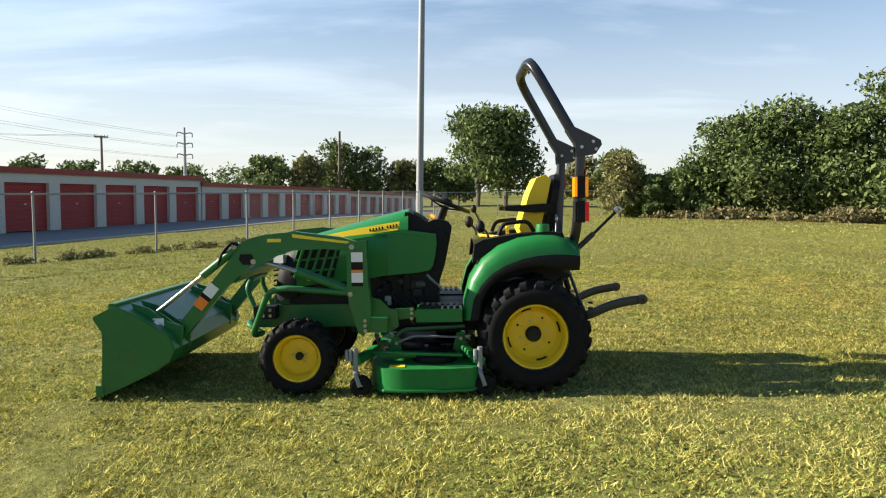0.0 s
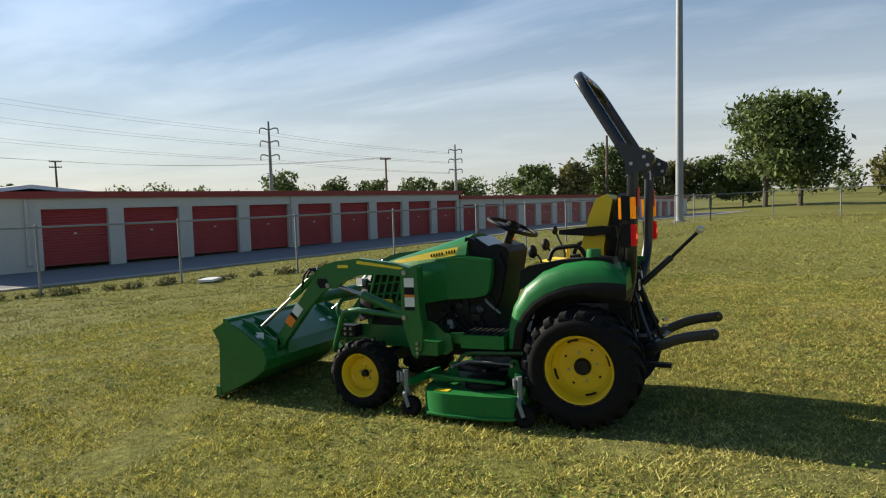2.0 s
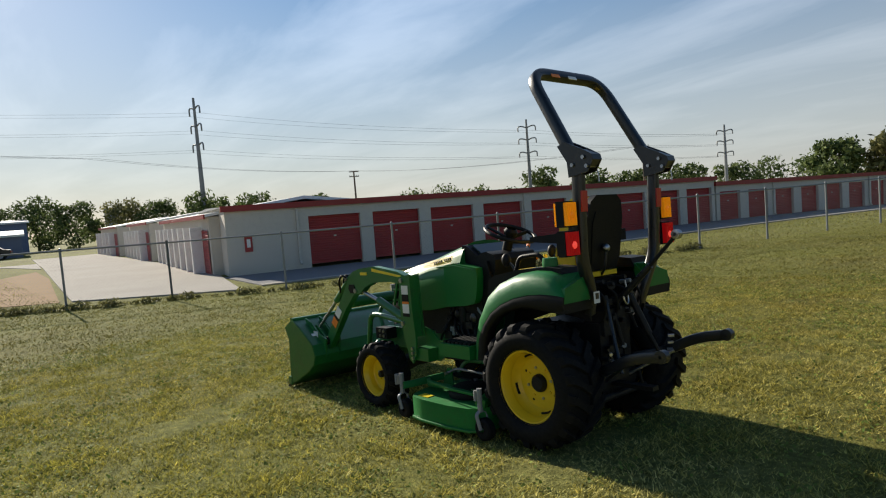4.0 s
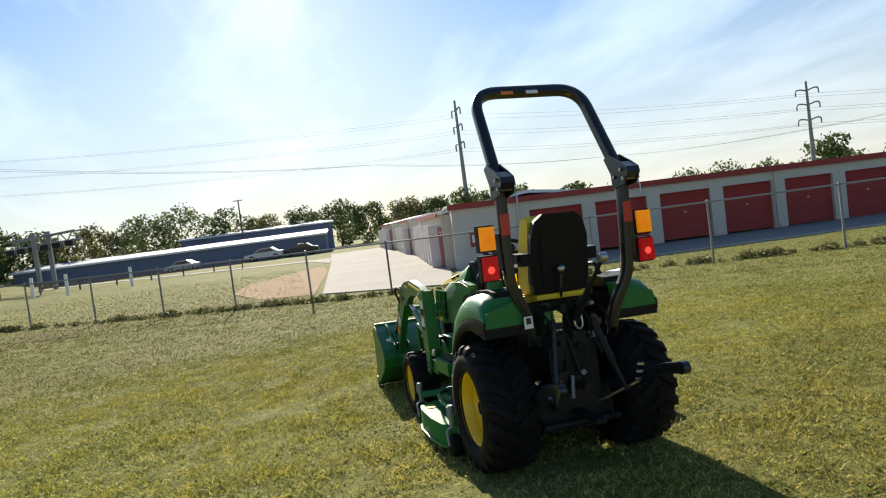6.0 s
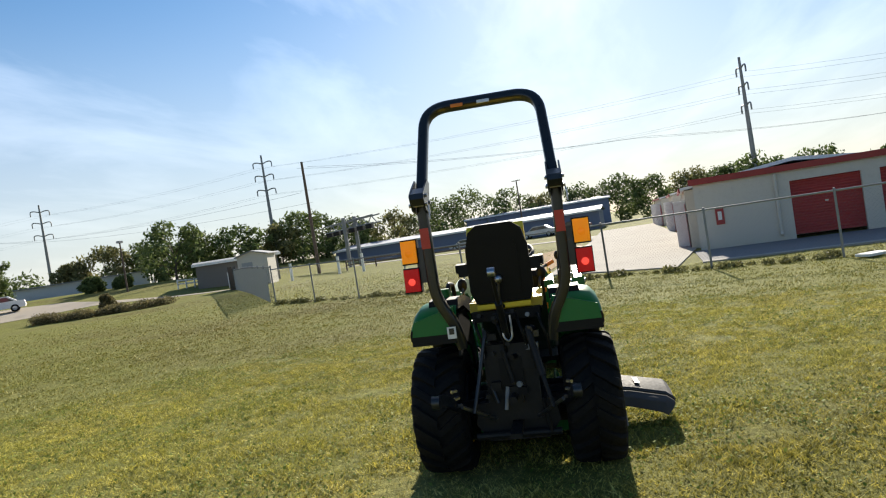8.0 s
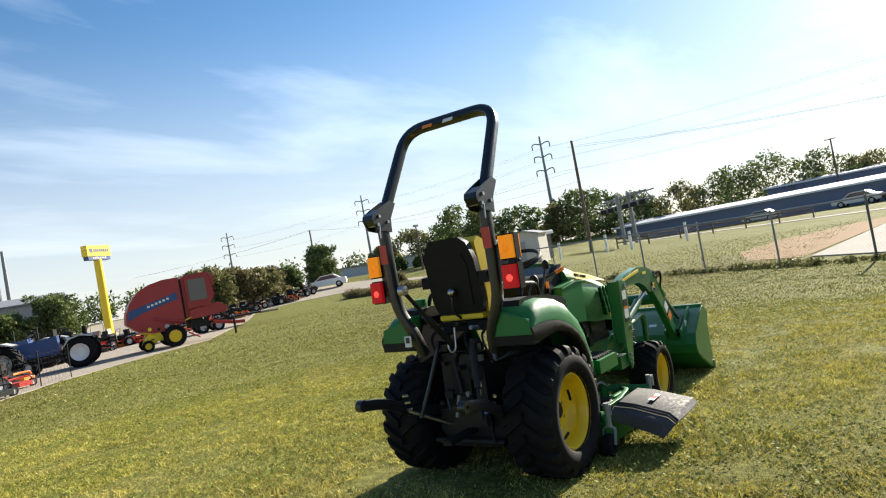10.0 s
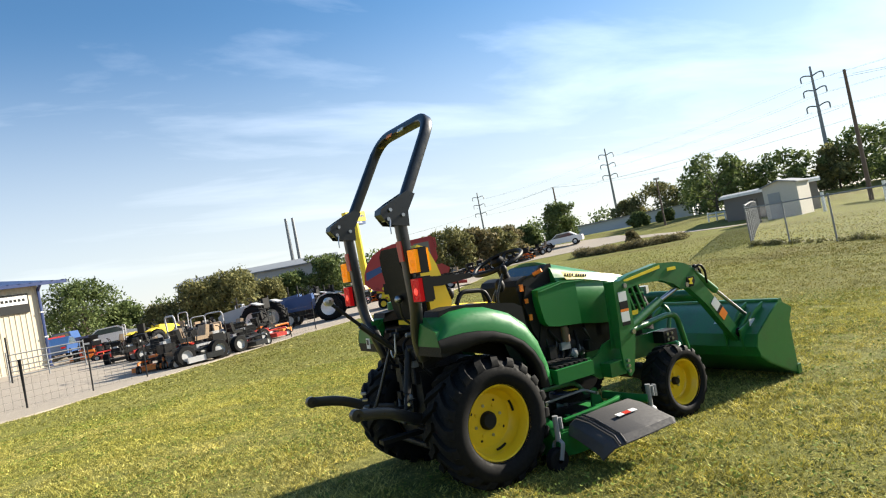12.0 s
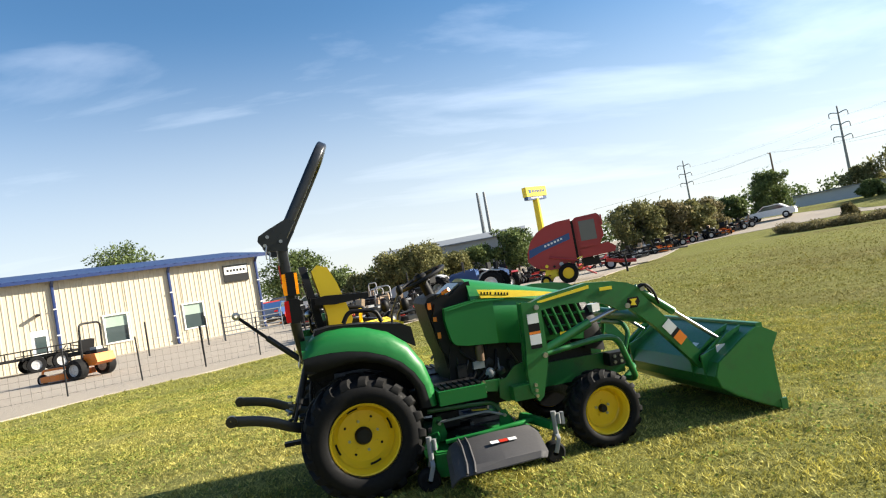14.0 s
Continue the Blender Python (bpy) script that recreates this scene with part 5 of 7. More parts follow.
for s in (-1, 1):
    y0 = s * 0.475
    bm = soften(prism(bmesh.new(), BOOM, y0 - 0.028, y0 + 0.028), 0.006, 2, 40)
    boom = part("loader_boom", bm, GREEN2, T, "green bent loader arm")
    out = y0 + s * 0.031
    bm = prism(bmesh.new(), [(-1.25, 1.000), (-1.62, 1.052), (-1.62, 1.030), (-1.25, 0.985)], out - 0.002, out + 0.002)
    part("boom_stripe", bm, DECAL, boom, "yellow decal stripe")
    part("boom_mark", rbox((-1.74, out, 1.012), (0.09, 0.004, 0.022), 0.001), DECAL, boom)
    bm = prism(bmesh.new(), [(-1.965, 0.925), (-1.89, 0.925), (-1.88, 0.90), (-1.90, 0.855), (-1.95, 0.855), (-1.975, 0.89)], out - 0.002, out + 0.002)
    badge = part("boom_badge", bm, BLACK, boom, "black badge with a yellow emblem")
    bm = prism(bmesh.new(), [(-1.955, 0.915), (-1.90, 0.915), (-1.915, 0.895), (-1.90, 0.875), (-1.945, 0.870), (-1.935, 0.893)], out, out + 0.0045)
    part("badge_emblem", bm, DECAL, badge)
    for k, (mat, f0, f1) in enumerate(((LABEL, 0.0, 0.45), (BLACK, 0.45, 0.6), (ORANGE, 0.6, 1.0))):
        a, b = Vector((-2.14, 0, 0.72)), Vector((-2.26, 0, 0.575))
        p, q = a.lerp(b, f0), a.lerp(b, f1)
        n = Vector((0.773, 0, -0.634)) * 0.036
        bm = prism(bmesh.new(), [((p + n).x, (p + n).z), ((q + n).x, (q + n).z), ((q - n).x, (q - n).z), ((p - n).x, (p - n).z)], out - 0.002, out + 0.002)
        part("warning_label", bm, mat, boom)
    bm = bmesh.new()
    lathe(bm, [(0, 0.012), (0.033, 0.010), (0.036, -0.01)], 16, Matrix.Translation((-2.385, out, 0.435)) @ (Matrix.Identity(4) if s > 0 else Matrix.Rotation(math.pi, 4, "Z")))
    part("pivot_pin", bm, BLACK, boom)
    for px, pz in ((-1.965, 0.975), (-1.84, 0.875), (-1.19, 0.965)):
        bm = bmesh.new()
        rod(bm, (px, y0 - 0.036, pz), (px, y0 + 0.036, pz), 0.018, 12)
        part("pin", bm, STEEL, boom)
    # mast
    bm = prism(bmesh.new(), MAST, s * 0.505, s * 0.520)
    soften(bm, 0.004, 2, 40)
    mast = part("loader_mast", bm, GREEN2, T, "green loader mast plate")
    part("mast_inner", soften(prism(bmesh.new(), [(x, z) for x, z in MAST if z > 0.53], s * 0.43, s * 0.442), 0.004), GREEN2, mast)
    part("mast_web", rbox((-1.105, s * 0.475, 0.78), (0.016, 0.075, 0.44), 0.003), GREEN2, mast)
    oy = s * 0.5215
    for k, (z0, z1, mat) in enumerate(((0.93, 0.865, LABEL), (0.865, 0.815, BLACK), (0.815, 0.797, ORANGE), (0.797, 0.73, LABEL), (0.73, 0.705, BLACK))):
        part("mast_label", rbox((-1.158, oy, (z0 + z1) / 2), (0.075, 0.003, z0 - z1 - 0.002), 0.001), mat, mast)
    for k in range(3):
        bm = bmesh.new()
        rod(bm, (-1.112, s * 0.515, 0.412 + 0.034 * k), (-1.112, s * 0.534, 0.412 + 0.034 * k), 0.012, 8)
        part("bolt", bm, STEEL, mast)
    for px, pz in ((-1.19, 0.965), (-1.205, 0.655)):
        bm = bmesh.new()
        rod(bm, (px, s * 0.42, pz), (px, s * 0.532, pz), 0.017, 12)
        part("pin", bm, STEEL, mast)
    part("side_plate", soften(prism(bmesh.new(), [(-1.10, 0.62), (-1.02, 0.60), (-0.96, 0.54), (-0.91, 0.53), (-0.90, 0.42), (-0.95, 0.385), (-1.09, 0.40)], s * 0.40, s * 0.412), 0.004), GREEN2, mast)
    bm = bmesh.new()
    box(bm, (-1.04, s * 0.30, 0.44), (0.14, 0.40, 0.09))
    part("mast_foot", soften(bm, 0.01), GREEN2, mast)
    # lift cylinder
    bm = bmesh.new()
    rod(bm, (-1.205, s * 0.475, 0.655), (-1.60, s * 0.475, 0.805), 0.030, 14)
    cyl = part("lift_cylinder", bm, GREEN2, T, "green lift cylinder with bright rod")
    bm = bmesh.new()
    rod(bm, (-1.58, s * 0.475, 0.797), (-1.84, s * 0.475, 0.875), 0.015, 12)
    part("cylinder_rod", bm, STEEL, cyl)
    # bucket cylinder and link
    yb = s * 0.475
    bm = bmesh.new()
    rod(bm, (-1.965, yb, 0.985), (-2.23, yb, 0.782), 0.027, 14)
    cyl = part("bucket_cylinder", bm, GREEN2, T, "green bucket cylinder with bright rod")
    bm = bmesh.new()
    rod(bm, (-2.22, yb, 0.79), (-2.555, yb, 0.535), 0.014, 12)
    part("cylinder_rod", bm, STEEL, cyl)
    for dy in (-0.02, 0.02):
        bm = bmesh.new()
        tube(bm, rounded([(-1.97, yb + dy + s * 0.03, 0.985), (-2.015, yb + dy + s * 0.045, 1.005), (-2.065, yb + dy + s * 0.04, 0.955), (-2.12, yb + dy, 0.855)], 0.05), 0.009, 7)
        part("hydraulic_hose", bm, BLACK, cyl)
    bm = prism(bmesh.new(), [(-2.40, 0.42), (-2.355, 0.44), (-2.53, 0.565), (-2.60, 0.545), (-2.575, 0.50)], yb - 0.045, yb - 0.033)
    prism(bm, [(-2.40, 0.42), (-2.355, 0.44), (-2.53, 0.565), (-2.60, 0.545), (-2.575, 0.50)], yb + 0.033, yb + 0.045)
    part("bucket_link", bm, GREEN2, T)
    bm = prism(bmesh.new(), [(-2.36, 0.30), (-2.34, 0.46), (-2.46, 0.50), (-2.56, 0.58), (-2.68, 0.62), (-2.60, 0.45), (-2.44, 0.33)], yb - 0.075, yb - 0.060)
    prism(bm, [(-2.36, 0.30), (-2.34, 0.46), (-2.46, 0.50), (-2.56, 0.58), (-2.68, 0.62), (-2.60, 0.45), (-2.44, 0.33)], yb + 0.060, yb + 0.075)
    part("coupler_plate", soften(bm, 0.003), GREEN2, T, "green quick-attach plate")
    part("coupler_label", rbox((-2.50, yb + s * 0.077, 0.49), (0.07, 0.003, 0.05), 0.001), LABEL, T)
    # guard tube
    bm = bmesh.new()
    tube(bm, rounded([(-1.13, s * 0.50, 0.652), (-1.66, s * 0.44, 0.690), (-1.775, s * 0.42, 0.665), (-1.90, s * 0.38, 0.36), (-1.86, s * 0.28, 0.36)], 0.09, 6), 0.021, 12)
    part("brush_guard", bm, GREEN2, T, "green bent guard tube")
bm = bmesh.new()
rod(bm, (-2.03, -0.45, 0.775), (-2.03, 0.45, 0.775), 0.045, 18)
part("loader_cross_tube", bm, GREEN2, T, "green loader cross tube")
bm = bmesh.new()
tube(bm, rounded([(-1.86, -0.29, 0.36), (-1.97, -0.26, 0.42), (-1.97, 0.26, 0.42), (-1.86, 0.29, 0.36)], 0.06), 0.020, 10)
tube(bm, rounded([(-1.90, -0.20, 0.44), (-1.99, -0.19, 0.66), (-1.97, -0.15, 0.72), (-1.97, 0.15, 0.72), (-1.99, 0.19, 0.66), (-1.90, 0.20, 0.44)], 0.06), 0.017, 10)
part("front_guard", bm, GREEN2, T)

# bucket: a bent shell between two side plates
SHELL = [(-2.872, 0.028), (-2.70, 0.100), (-2.50, 0.200), (-2.405, 0.265), (-2.372, 0.34), (-2.405, 0.425), (-2.60, 0.555), (-2.715, 0.615), (-2.765, 0.618)]
bm = bmesh.new()
rows = [[bm.verts.new((x, y, z)) for x, z in SHELL] for y in (-0.672, 0.632)]
for i in range(len(SHELL) - 1):
    bm.faces.new((rows[0][i], rows[0][i + 1], rows[1][i + 1], rows[1][i]))
bmesh.ops.recalc_face_normals(bm, faces=bm.faces[:])
bmesh.ops.solidify(bm, geom=bm.faces[:], thickness=0.012)
bucket = part("bucket", bm, GREEN2, T, "green steel loader bucket, cutting edge on the grass", 30)
for y in (-0.672, 0.632):
    bm = prism(bmesh.new(), [(-2.872, 0.022), (-2.70, 0.096), (-2.50, 0.196), (-2.398, 0.262), (-2.366, 0.34), (-2.40, 0.43), (-2.60, 0.562), (-2.715, 0.625), (-2.765, 0.622), (-2.880, 0.560), (-2.872, 0.540), (-2.822, 0.455), (-2.828, 0.28), (-2.842, 0.09)], y - 0.006, y + 0.006)
    part("bucket_side", soften(bm, 0.003), GREEN2, bucket)
    part("side_wear_strip", rbox((-2.850, y, 0.065), (0.05, 0.022, 0.075), 0.003), GREEN2, bucket)
part("cutting_edge", rbox((-2.868, -0.02, 0.028), (0.11, 1.31, 0.013), 0.003, Matrix.Rotation(radians(-27), 3, "Y")), IRON, bucket)
bm = bmesh.new()
sweep(bm, [(-2.752, -0.67, 0.632), (-2.752, 0.63, 0.632)], rrect(0.05, 0.04, 0.008))
part("bucket_lip", bm, GREEN2, bucket)
part("bucket_rib", rbox((-2.60, -0.02, 0.50), (0.07, 0.75, 0.05), 0.008, Matrix.Rotation(radians(37), 3, "Y")), GREEN2, bucket)
for y, w in ((0.24, 0.07), (0.36, 0.05), (-0.57, 0.09)):
    part("bucket_label", rbox((-2.487, y, 0.492), (0.075, w, 0.003), 0.001, Matrix.Rotation(radians(37), 3, "Y")), LABEL, bucket)

# ---- mower deck ----
DECK = [(-1.03, -0.60), (-0.98, -0.655), (-0.86, -0.675), (-0.60, -0.675), (-0.42, -0.65), (-0.355, -0.58), (-0.345, -0.40), (-0.42, -0.20), (-0.42, 0.20), (-0.36, 0.42), (-0.40, 0.56), (-0.50, 0.60), (-1.02, 0.60), (-1.10, 0.50), (-1.10, 0.20), (-1.02, 0.0), (-1.08, -0.25), (-1.08, -0.45)]
bm = prism(bmesh.new(), DECK, 0.055, 0.19, "z")
soften(bm, 0.045, 4, 40)
deck = part("mower_deck", bm, DECKG, T, "green stamped mower deck", 50)
bm = bmesh.new()
sweep(bm, [(x * 1.0, y * 1.01, 0.05) for x, y in DECK[-2:] + DECK[:8]], rrect(0.016, 0.02, 0.006))
part("deck_rim", bm, GREEN, deck)
part("deck_label", rbox((-0.90, -0.60, 0.193), (0.10, 0.06, 0.004), 0.001), DECAL, deck)
for px, py, rr in ((-0.66, -0.40, 0.155), (-0.66, 0.40, 0.145), (-0.72, 0.0, 0.13)):
    bm = bmesh.new()
    lathe(bm, [(0, -0.075), (rr * 0.75, -0.072), (rr * 0.96, -0.055), (rr, -0.03), (rr * 0.96, 0.0)], 28, Matrix.Translation((px, py, 0.185)) @ Matrix.Rotation(radians(-90), 4, "X"))
    for v in bm.verts:
        v.co.z = 0.185 + abs(v.co.z - 0.185)
    part("pulley_cover", bm, BLACK, deck, "black domed belt cover", 50)
part("belt_shield", rbox((-0.72, 0.0, 0.265), (0.40, 0.40, 0.012), 0.005), BLACK, deck)
for s in (-1, 1):
    for k, (x, dx) in enumerate(((-1.17, -0.02), (-0.365, 0.02))):
        bm = bmesh.new()
        sweep(bm, [(x - dx * 5 * (1 if k else 1), s * 0.30, 0.245), (x - dx, s * 0.52, 0.225), (x, s * 0.60, 0.225)], rrect(0.05, 0.07, 0.008))
        arm = part("caster_arm", bm, GREEN, deck)
        bm = bmesh.new()
        rod(bm, (x, s * 0.60, 0.17), (x, s * 0.60, 0.315), 0.017, 12)
        rod(bm, (x - 0.03, s * 0.605, 0.235), (x - 0.03, s * 0.605, 0.30), 0.013, 8)
        part("caster_stem", bm, ZINC, arm)
        bm = bmesh.new()
        for dy in (-0.038, 0.038):
            sweep(bm, rounded([(x, s * 0.60 + dy * 0.3, 0.175), (x, s * 0.60 + dy, 0.16), (x + 0.03, s * 0.60 + dy, 0.07)], 0.02), rrect(0.026, 0.008, 0.002))
        part("caster_fork", bm, ZINC, arm)
        bm = bmesh.new()
        lathe(bm, [(0.018, -0.03), (0.055, -0.032), (0.068, -0.022), (0.070, 0.0), (0.068, 0.022), (0.055, 0.032), (0.018, 0.03)], 20, Matrix.Translation((x + 0.03, s * 0.60, 0.068)))
        part("caster_wheel", bm, RUBBER, arm)
    bm = bmesh.new()
    sweep(bm, [(-1.02, s * 0.47, 0.232), (-0.56, s * 0.47, 0.238)], rrect(0.035, 0.035, 0.008))
    part("deck_rail", bm, GREEN, deck)
    bm = bmesh.new()
    sweep(bm, rounded([(-0.98, s * 0.25, 0.24), (-0.90, s * 0.22, 0.36), (-0.45, s * 0.22, 0.38)], 0.05), rrect(0.028, 0.016, 0.004))
    part("lift_link", bm, GREEN2, deck)
    for k in range(3):
        bm = bmesh.new()
        rod(bm, (-1.0 + 0.28 * k, s * 0.30, 0.20), (-1.0 + 0.28 * k, s * 0.30, 0.25 + 0.02 * k), 0.016, 8)
        part("deck_bolt", bm, STEEL, deck)
part("depth_bracket", rbox((-1.225, -0.60, 0.265), (0.018, 0.03, 0.075), 0.003), ZINC, deck)
part("depth_bracket", rbox((-1.225, 0.60, 0.265), (0.018, 0.03, 0.075), 0.003), ZINC, deck)
# belt guards, hanger plates, gauge label and lift linkage above the deck
for c, size, rot, mat, nm in (((-0.86, -0.22, 0.262), (0.24, 0.20, 0.012), 3, BLACKP, "belt_guard"), ((-0.52, -0.16, 0.268), (0.22, 0.22, 0.012), -4, BLACKP, "belt_guard"), ((-0.86, 0.24, 0.262), (0.26, 0.18, 0.012), 0, BLACKP, "belt_guard"),
                              ((-0.58, 0.16, 0.300), (0.16, 0.12, 0.10), 0, IRON, "gearbox"), ((-0.74, 0.26, 0.330), (0.13, 0.09, 0.004), -6, BLUE, "blue_label"), ((-0.78, 0.30, 0.345), (0.10, 0.035, 0.004), -6, DECAL, "yellow_label")):
    part(nm, rbox(c, size, min(0.006, size[2] / 3), Matrix.Rotation(radians(rot), 3, "Y")), mat, deck)
for s in (-1, 1):
    part("hanger_plate", soften(prism(bmesh.new(), [(-1.00, 0.20), (-0.94, 0.33), (-0.90, 0.33), (-0.88, 0.20)], s * 0.36 - 0.006, s * 0.36 + 0.006), 0.003), GREEN, deck)
    part("hanger_plate", soften(prism(bmesh.new(), [(-0.55, 0.20), (-0.51, 0.36), (-0.46, 0.36), (-0.42, 0.20)], s * 0.33 - 0.006, s * 0.33 + 0.006), 0.003), GREEN, deck)
    for x, z in ((-0.92, 0.30), (-0.485, 0.33)):
        part("hanger_pin", rod(bmesh.new(), (x, s * 0.30, z), (x, s * 0.40, z), 0.011, 8), STEEL, deck)
    bm = bmesh.new()
    sweep(bm, rounded([(-1.12, s * 0.40, 0.24), (-0.95, s * 0.52, 0.265), (-0.70, s * 0.56, 0.262), (-0.48, s * 0.54, 0.25)], 0.05), rrect(0.020, 0.030, 0.005))
    part("deck_brace", bm, GREEN, deck)
    bm = bmesh.new()
    tube(bm, rounded([(-0.92, s * 0.38, 0.30), (-0.80, s * 0.40, 0.35), (-0.62, s * 0.38, 0.34), (-0.485, s * 0.36, 0.33)], 0.04), 0.008, 7)
    part("lift_rod", bm, ZINC, deck)
# discharge chute of black rubbery plastic
bm = bmesh.new()
rows = [[bm.verts.new(p) for p in row] for row in (
    ((-0.46, 0.575, 0.175), (-0.485, 0.575, 0.230), (-0.53, 0.575, 0.250), (-0.76, 0.575, 0.262), (-1.00, 0.575, 0.262), (-1.03, 0.575, 0.240)),
    ((-0.44, 0.690, 0.160), (-0.465, 0.690, 0.215), (-0.52, 0.700, 0.240), (-0.76, 0.700, 0.252), (-0.99, 0.690, 0.254), (-1.03, 0.680, 0.232)),
    ((-0.405, 0.880, 0.115), (-0.43, 0.900, 0.172), (-0.47, 0.915, 0.196), (-0.72, 0.950, 0.206), (-0.93, 0.960, 0.212), (-0.98, 0.940, 0.190)),
    ((-0.40, 0.905, 0.095), (-0.42, 0.945, 0.135), (-0.45, 0.965, 0.160), (-0.70, 0.985, 0.172), (-0.915, 0.990, 0.180), (-0.96, 0.965, 0.165)))]
for p, q in zip(rows, rows[1:]):
    for i in range(5):
        bm.faces.new((p[i], p[i + 1], q[i + 1], q[i]))
bmesh.ops.recalc_face_normals(bm, faces=bm.faces[:])
bmesh.ops.solidify(bm, geom=bm.faces[:], thickness=0.010)
chute = part("discharge_chute", soften(bm, 0.003), CHUTE, deck, "black plastic discharge chute", 35)
for x in (-0.545, -0.590):
    bm = bmesh.new()
    sweep(bm, [(x, 0.585, 0.262), (x + 0.01, 0.70, 0.251), (x + 0.045, 0.92, 0.208), (x + 0.06, 0.97, 0.172)], rrect(0.014, 0.012, 0.004))
    part("chute_rib", bm, CHUTE, chute)
for x, mat in ((-0.72, LABEL), (-0.775, TAPE), (-0.83, LABEL)):
    part("chute_label", rbox((x, 0.765, 0.252), (0.05, 0.035, 0.003), 0.001, Matrix.Rotation(radians(-9.5), 3, "X")), mat, chute)
# ---- three-point hitch ----
for s in (-1, 1):
    bm = bmesh.new()
    sweep(bm, rounded([(0.10, s * 0.20, 0.40), (0.36, s * 0.31, 0.445), (0.56, s * 0.335, 0.545), (0.755, s * 0.345, 0.575)], 0.10, 5), rrect(0.062, 0.026, 0.010))
    arm = part("lower_link", bm, BLACKP, T, "black lower hitch arm")
    bm = bmesh.new()
    lathe(bm, [(0.010, -0.022), (0.034, -0.02), (0.034, 0.02), (0.010, 0.022)], 16, Matrix.Translation((0.75, s * 0.345, 0.575)))
    part("ball_eye", bm, BLACKP, arm)
    bm = bmesh.new()
    rod(bm, (0.27, s * 0.122, 0.82), (0.35, s * 0.175, 0.58), 0.011 if s < 0 else 0.021, 10)
    rod(bm, (0.35, s * 0.175, 0.58), (0.41, s * 0.215, 0.42), 0.012, 10)
    part("lift_rod", bm, BLACKP if s < 0 else IRON, T, "steel lift rod")
    bm = bmesh.new()
    sweep(bm, [(0.14, s * 0.10, 0.78), (0.28, s * 0.122, 0.825)], rrect(0.05, 0.024, 0.008))
    part("rockshaft_arm", bm, IRON, T)
    for k in range(3):
        bm = bmesh.new()
        rod(bm, (0.40, s * (0.28 + 0.01 * k), 0.47 + 0.04 * k), (0.425, s * (0.30 + 0.012 * k), 0.47 + 0.04 * k), 0.010, 6)
        part("pin", bm, STEEL, arm)
    bm = bmesh.new()
    rod(bm, (0.22, s * 0.12, 0.33), (0.45, s * 0.27, 0.47), 0.011, 8)
    part("sway_link", bm, STEEL, T)
bm = bmesh.new()
rod(bm, (0.27, 0.0, 0.80), (0.50, 0.0, 1.01), 0.020, 12)
link = part("top_link", bm, BLACKP, T, "black threaded top link, raised")
bm = bmesh.new()
rod(bm, (0.49, 0.0, 1.00), (0.66, 0.0, 1.165), 0.011, 10)
part("link_thread", bm, IRON, link)
bm = bmesh.new()
rod(bm, (0.43, -0.045, 0.945), (0.43, 0.045, 0.945), 0.006, 6)
part("link_handle", bm, IRON, link)
bm = bmesh.new()
lathe(bm, [(0.011, -0.02), (0.026, -0.018), (0.026, 0.018), (0.011, 0.02)], 14, Matrix.Translation((0.675, 0, 1.18)))
part("link_eye", bm, STEEL, link)
tag = part("serial_tag", rbox((0.335, -0.294, 0.86), (0.004, 0.050, 0.066), 0.001), LABEL, T, "small white tag plate")
part("tag_mark", rbox((0.3385, -0.294, 0.868), (0.002, 0.028, 0.034), 0.0005), BLACKP, tag)
hook = bmesh.new()
tube(hook, rounded([(0.30, 0.035, 0.92), (0.315, 0.037, 0.80), (0.32, 0.015, 0.775), (0.32, -0.012, 0.80), (0.315, -0.012, 0.84)], 0.02), 0.006, 7)
part("hitch_hook", hook, STEEL, T, "bent steel hook")
part("drawbar", rbox((0.30, 0.0, 0.30), (0.36, 0.06, 0.025), 0.005), IRON, T)
part("rear_casting", soften(prism(bmesh.new(), [(-0.17, 0.20), (0.17, 0.20), (0.24, 0.30), (0.22, 0.42), (-0.22, 0.42), (-0.24, 0.30)], -0.05, 0.20, "x"), 0.03, 2), IRON, T, "dark lower rear casting")
part("sway_bar", rod(bmesh.new(), (0.25, -0.24, 0.245), (0.25, 0.24, 0.245), 0.020, 10), IRON, T)
# added dark plate: blacks out the bright view under the tractor
part("belly_guard", rbox((-0.24, 0, 0.30), (0.03, 0.62, 0.26), 0.01), IRON, T)
part("hitch_plate", rbox((0.235, 0.0, 0.60), (0.04, 0.13, 0.16), 0.012), BLACK, T)
rh = random.Random(31)
for k in range(16):
    y, z, x = rh.uniform(-0.16, 0.16), rh.uniform(0.42, 0.90), 0.235
    bm = bmesh.new()
    if k % 3 == 0:
        rod(bm, (x, y, z), (x + rh.uniform(0.03, 0.07), y + rh.uniform(-0.03, 0.03), z), rh.uniform(0.012, 0.026), 10)
    elif k % 3 == 1:
        rod(bm, (x + 0.02, y, z), (x + 0.04, y + rh.uniform(-0.06, 0.06), z - rh.uniform(0.08, 0.2)), rh.uniform(0.007, 0.012), 8)
    else:
        bm = rbox((x + 0.02, y, z), (0.03, rh.uniform(0.03, 0.07), rh.uniform(0.03, 0.06)), 0.006)
    part("hitch_fitting", bm, (IRON, BLACKP, BLACK, IRON, ZINC)[k % 5], T)
bm = bmesh.new()
lathe(bm, [(0.0, 0.10), (0.02, 0.10), (0.022, 0.0), (0.055, 0.0), (0.06, -0.04)], 16, Matrix.Translation((0.26, 0, 0.46)) @ Matrix.Rotation(radians(-90), 4, "Z"))
part("power_shaft", bm, IRON, T)
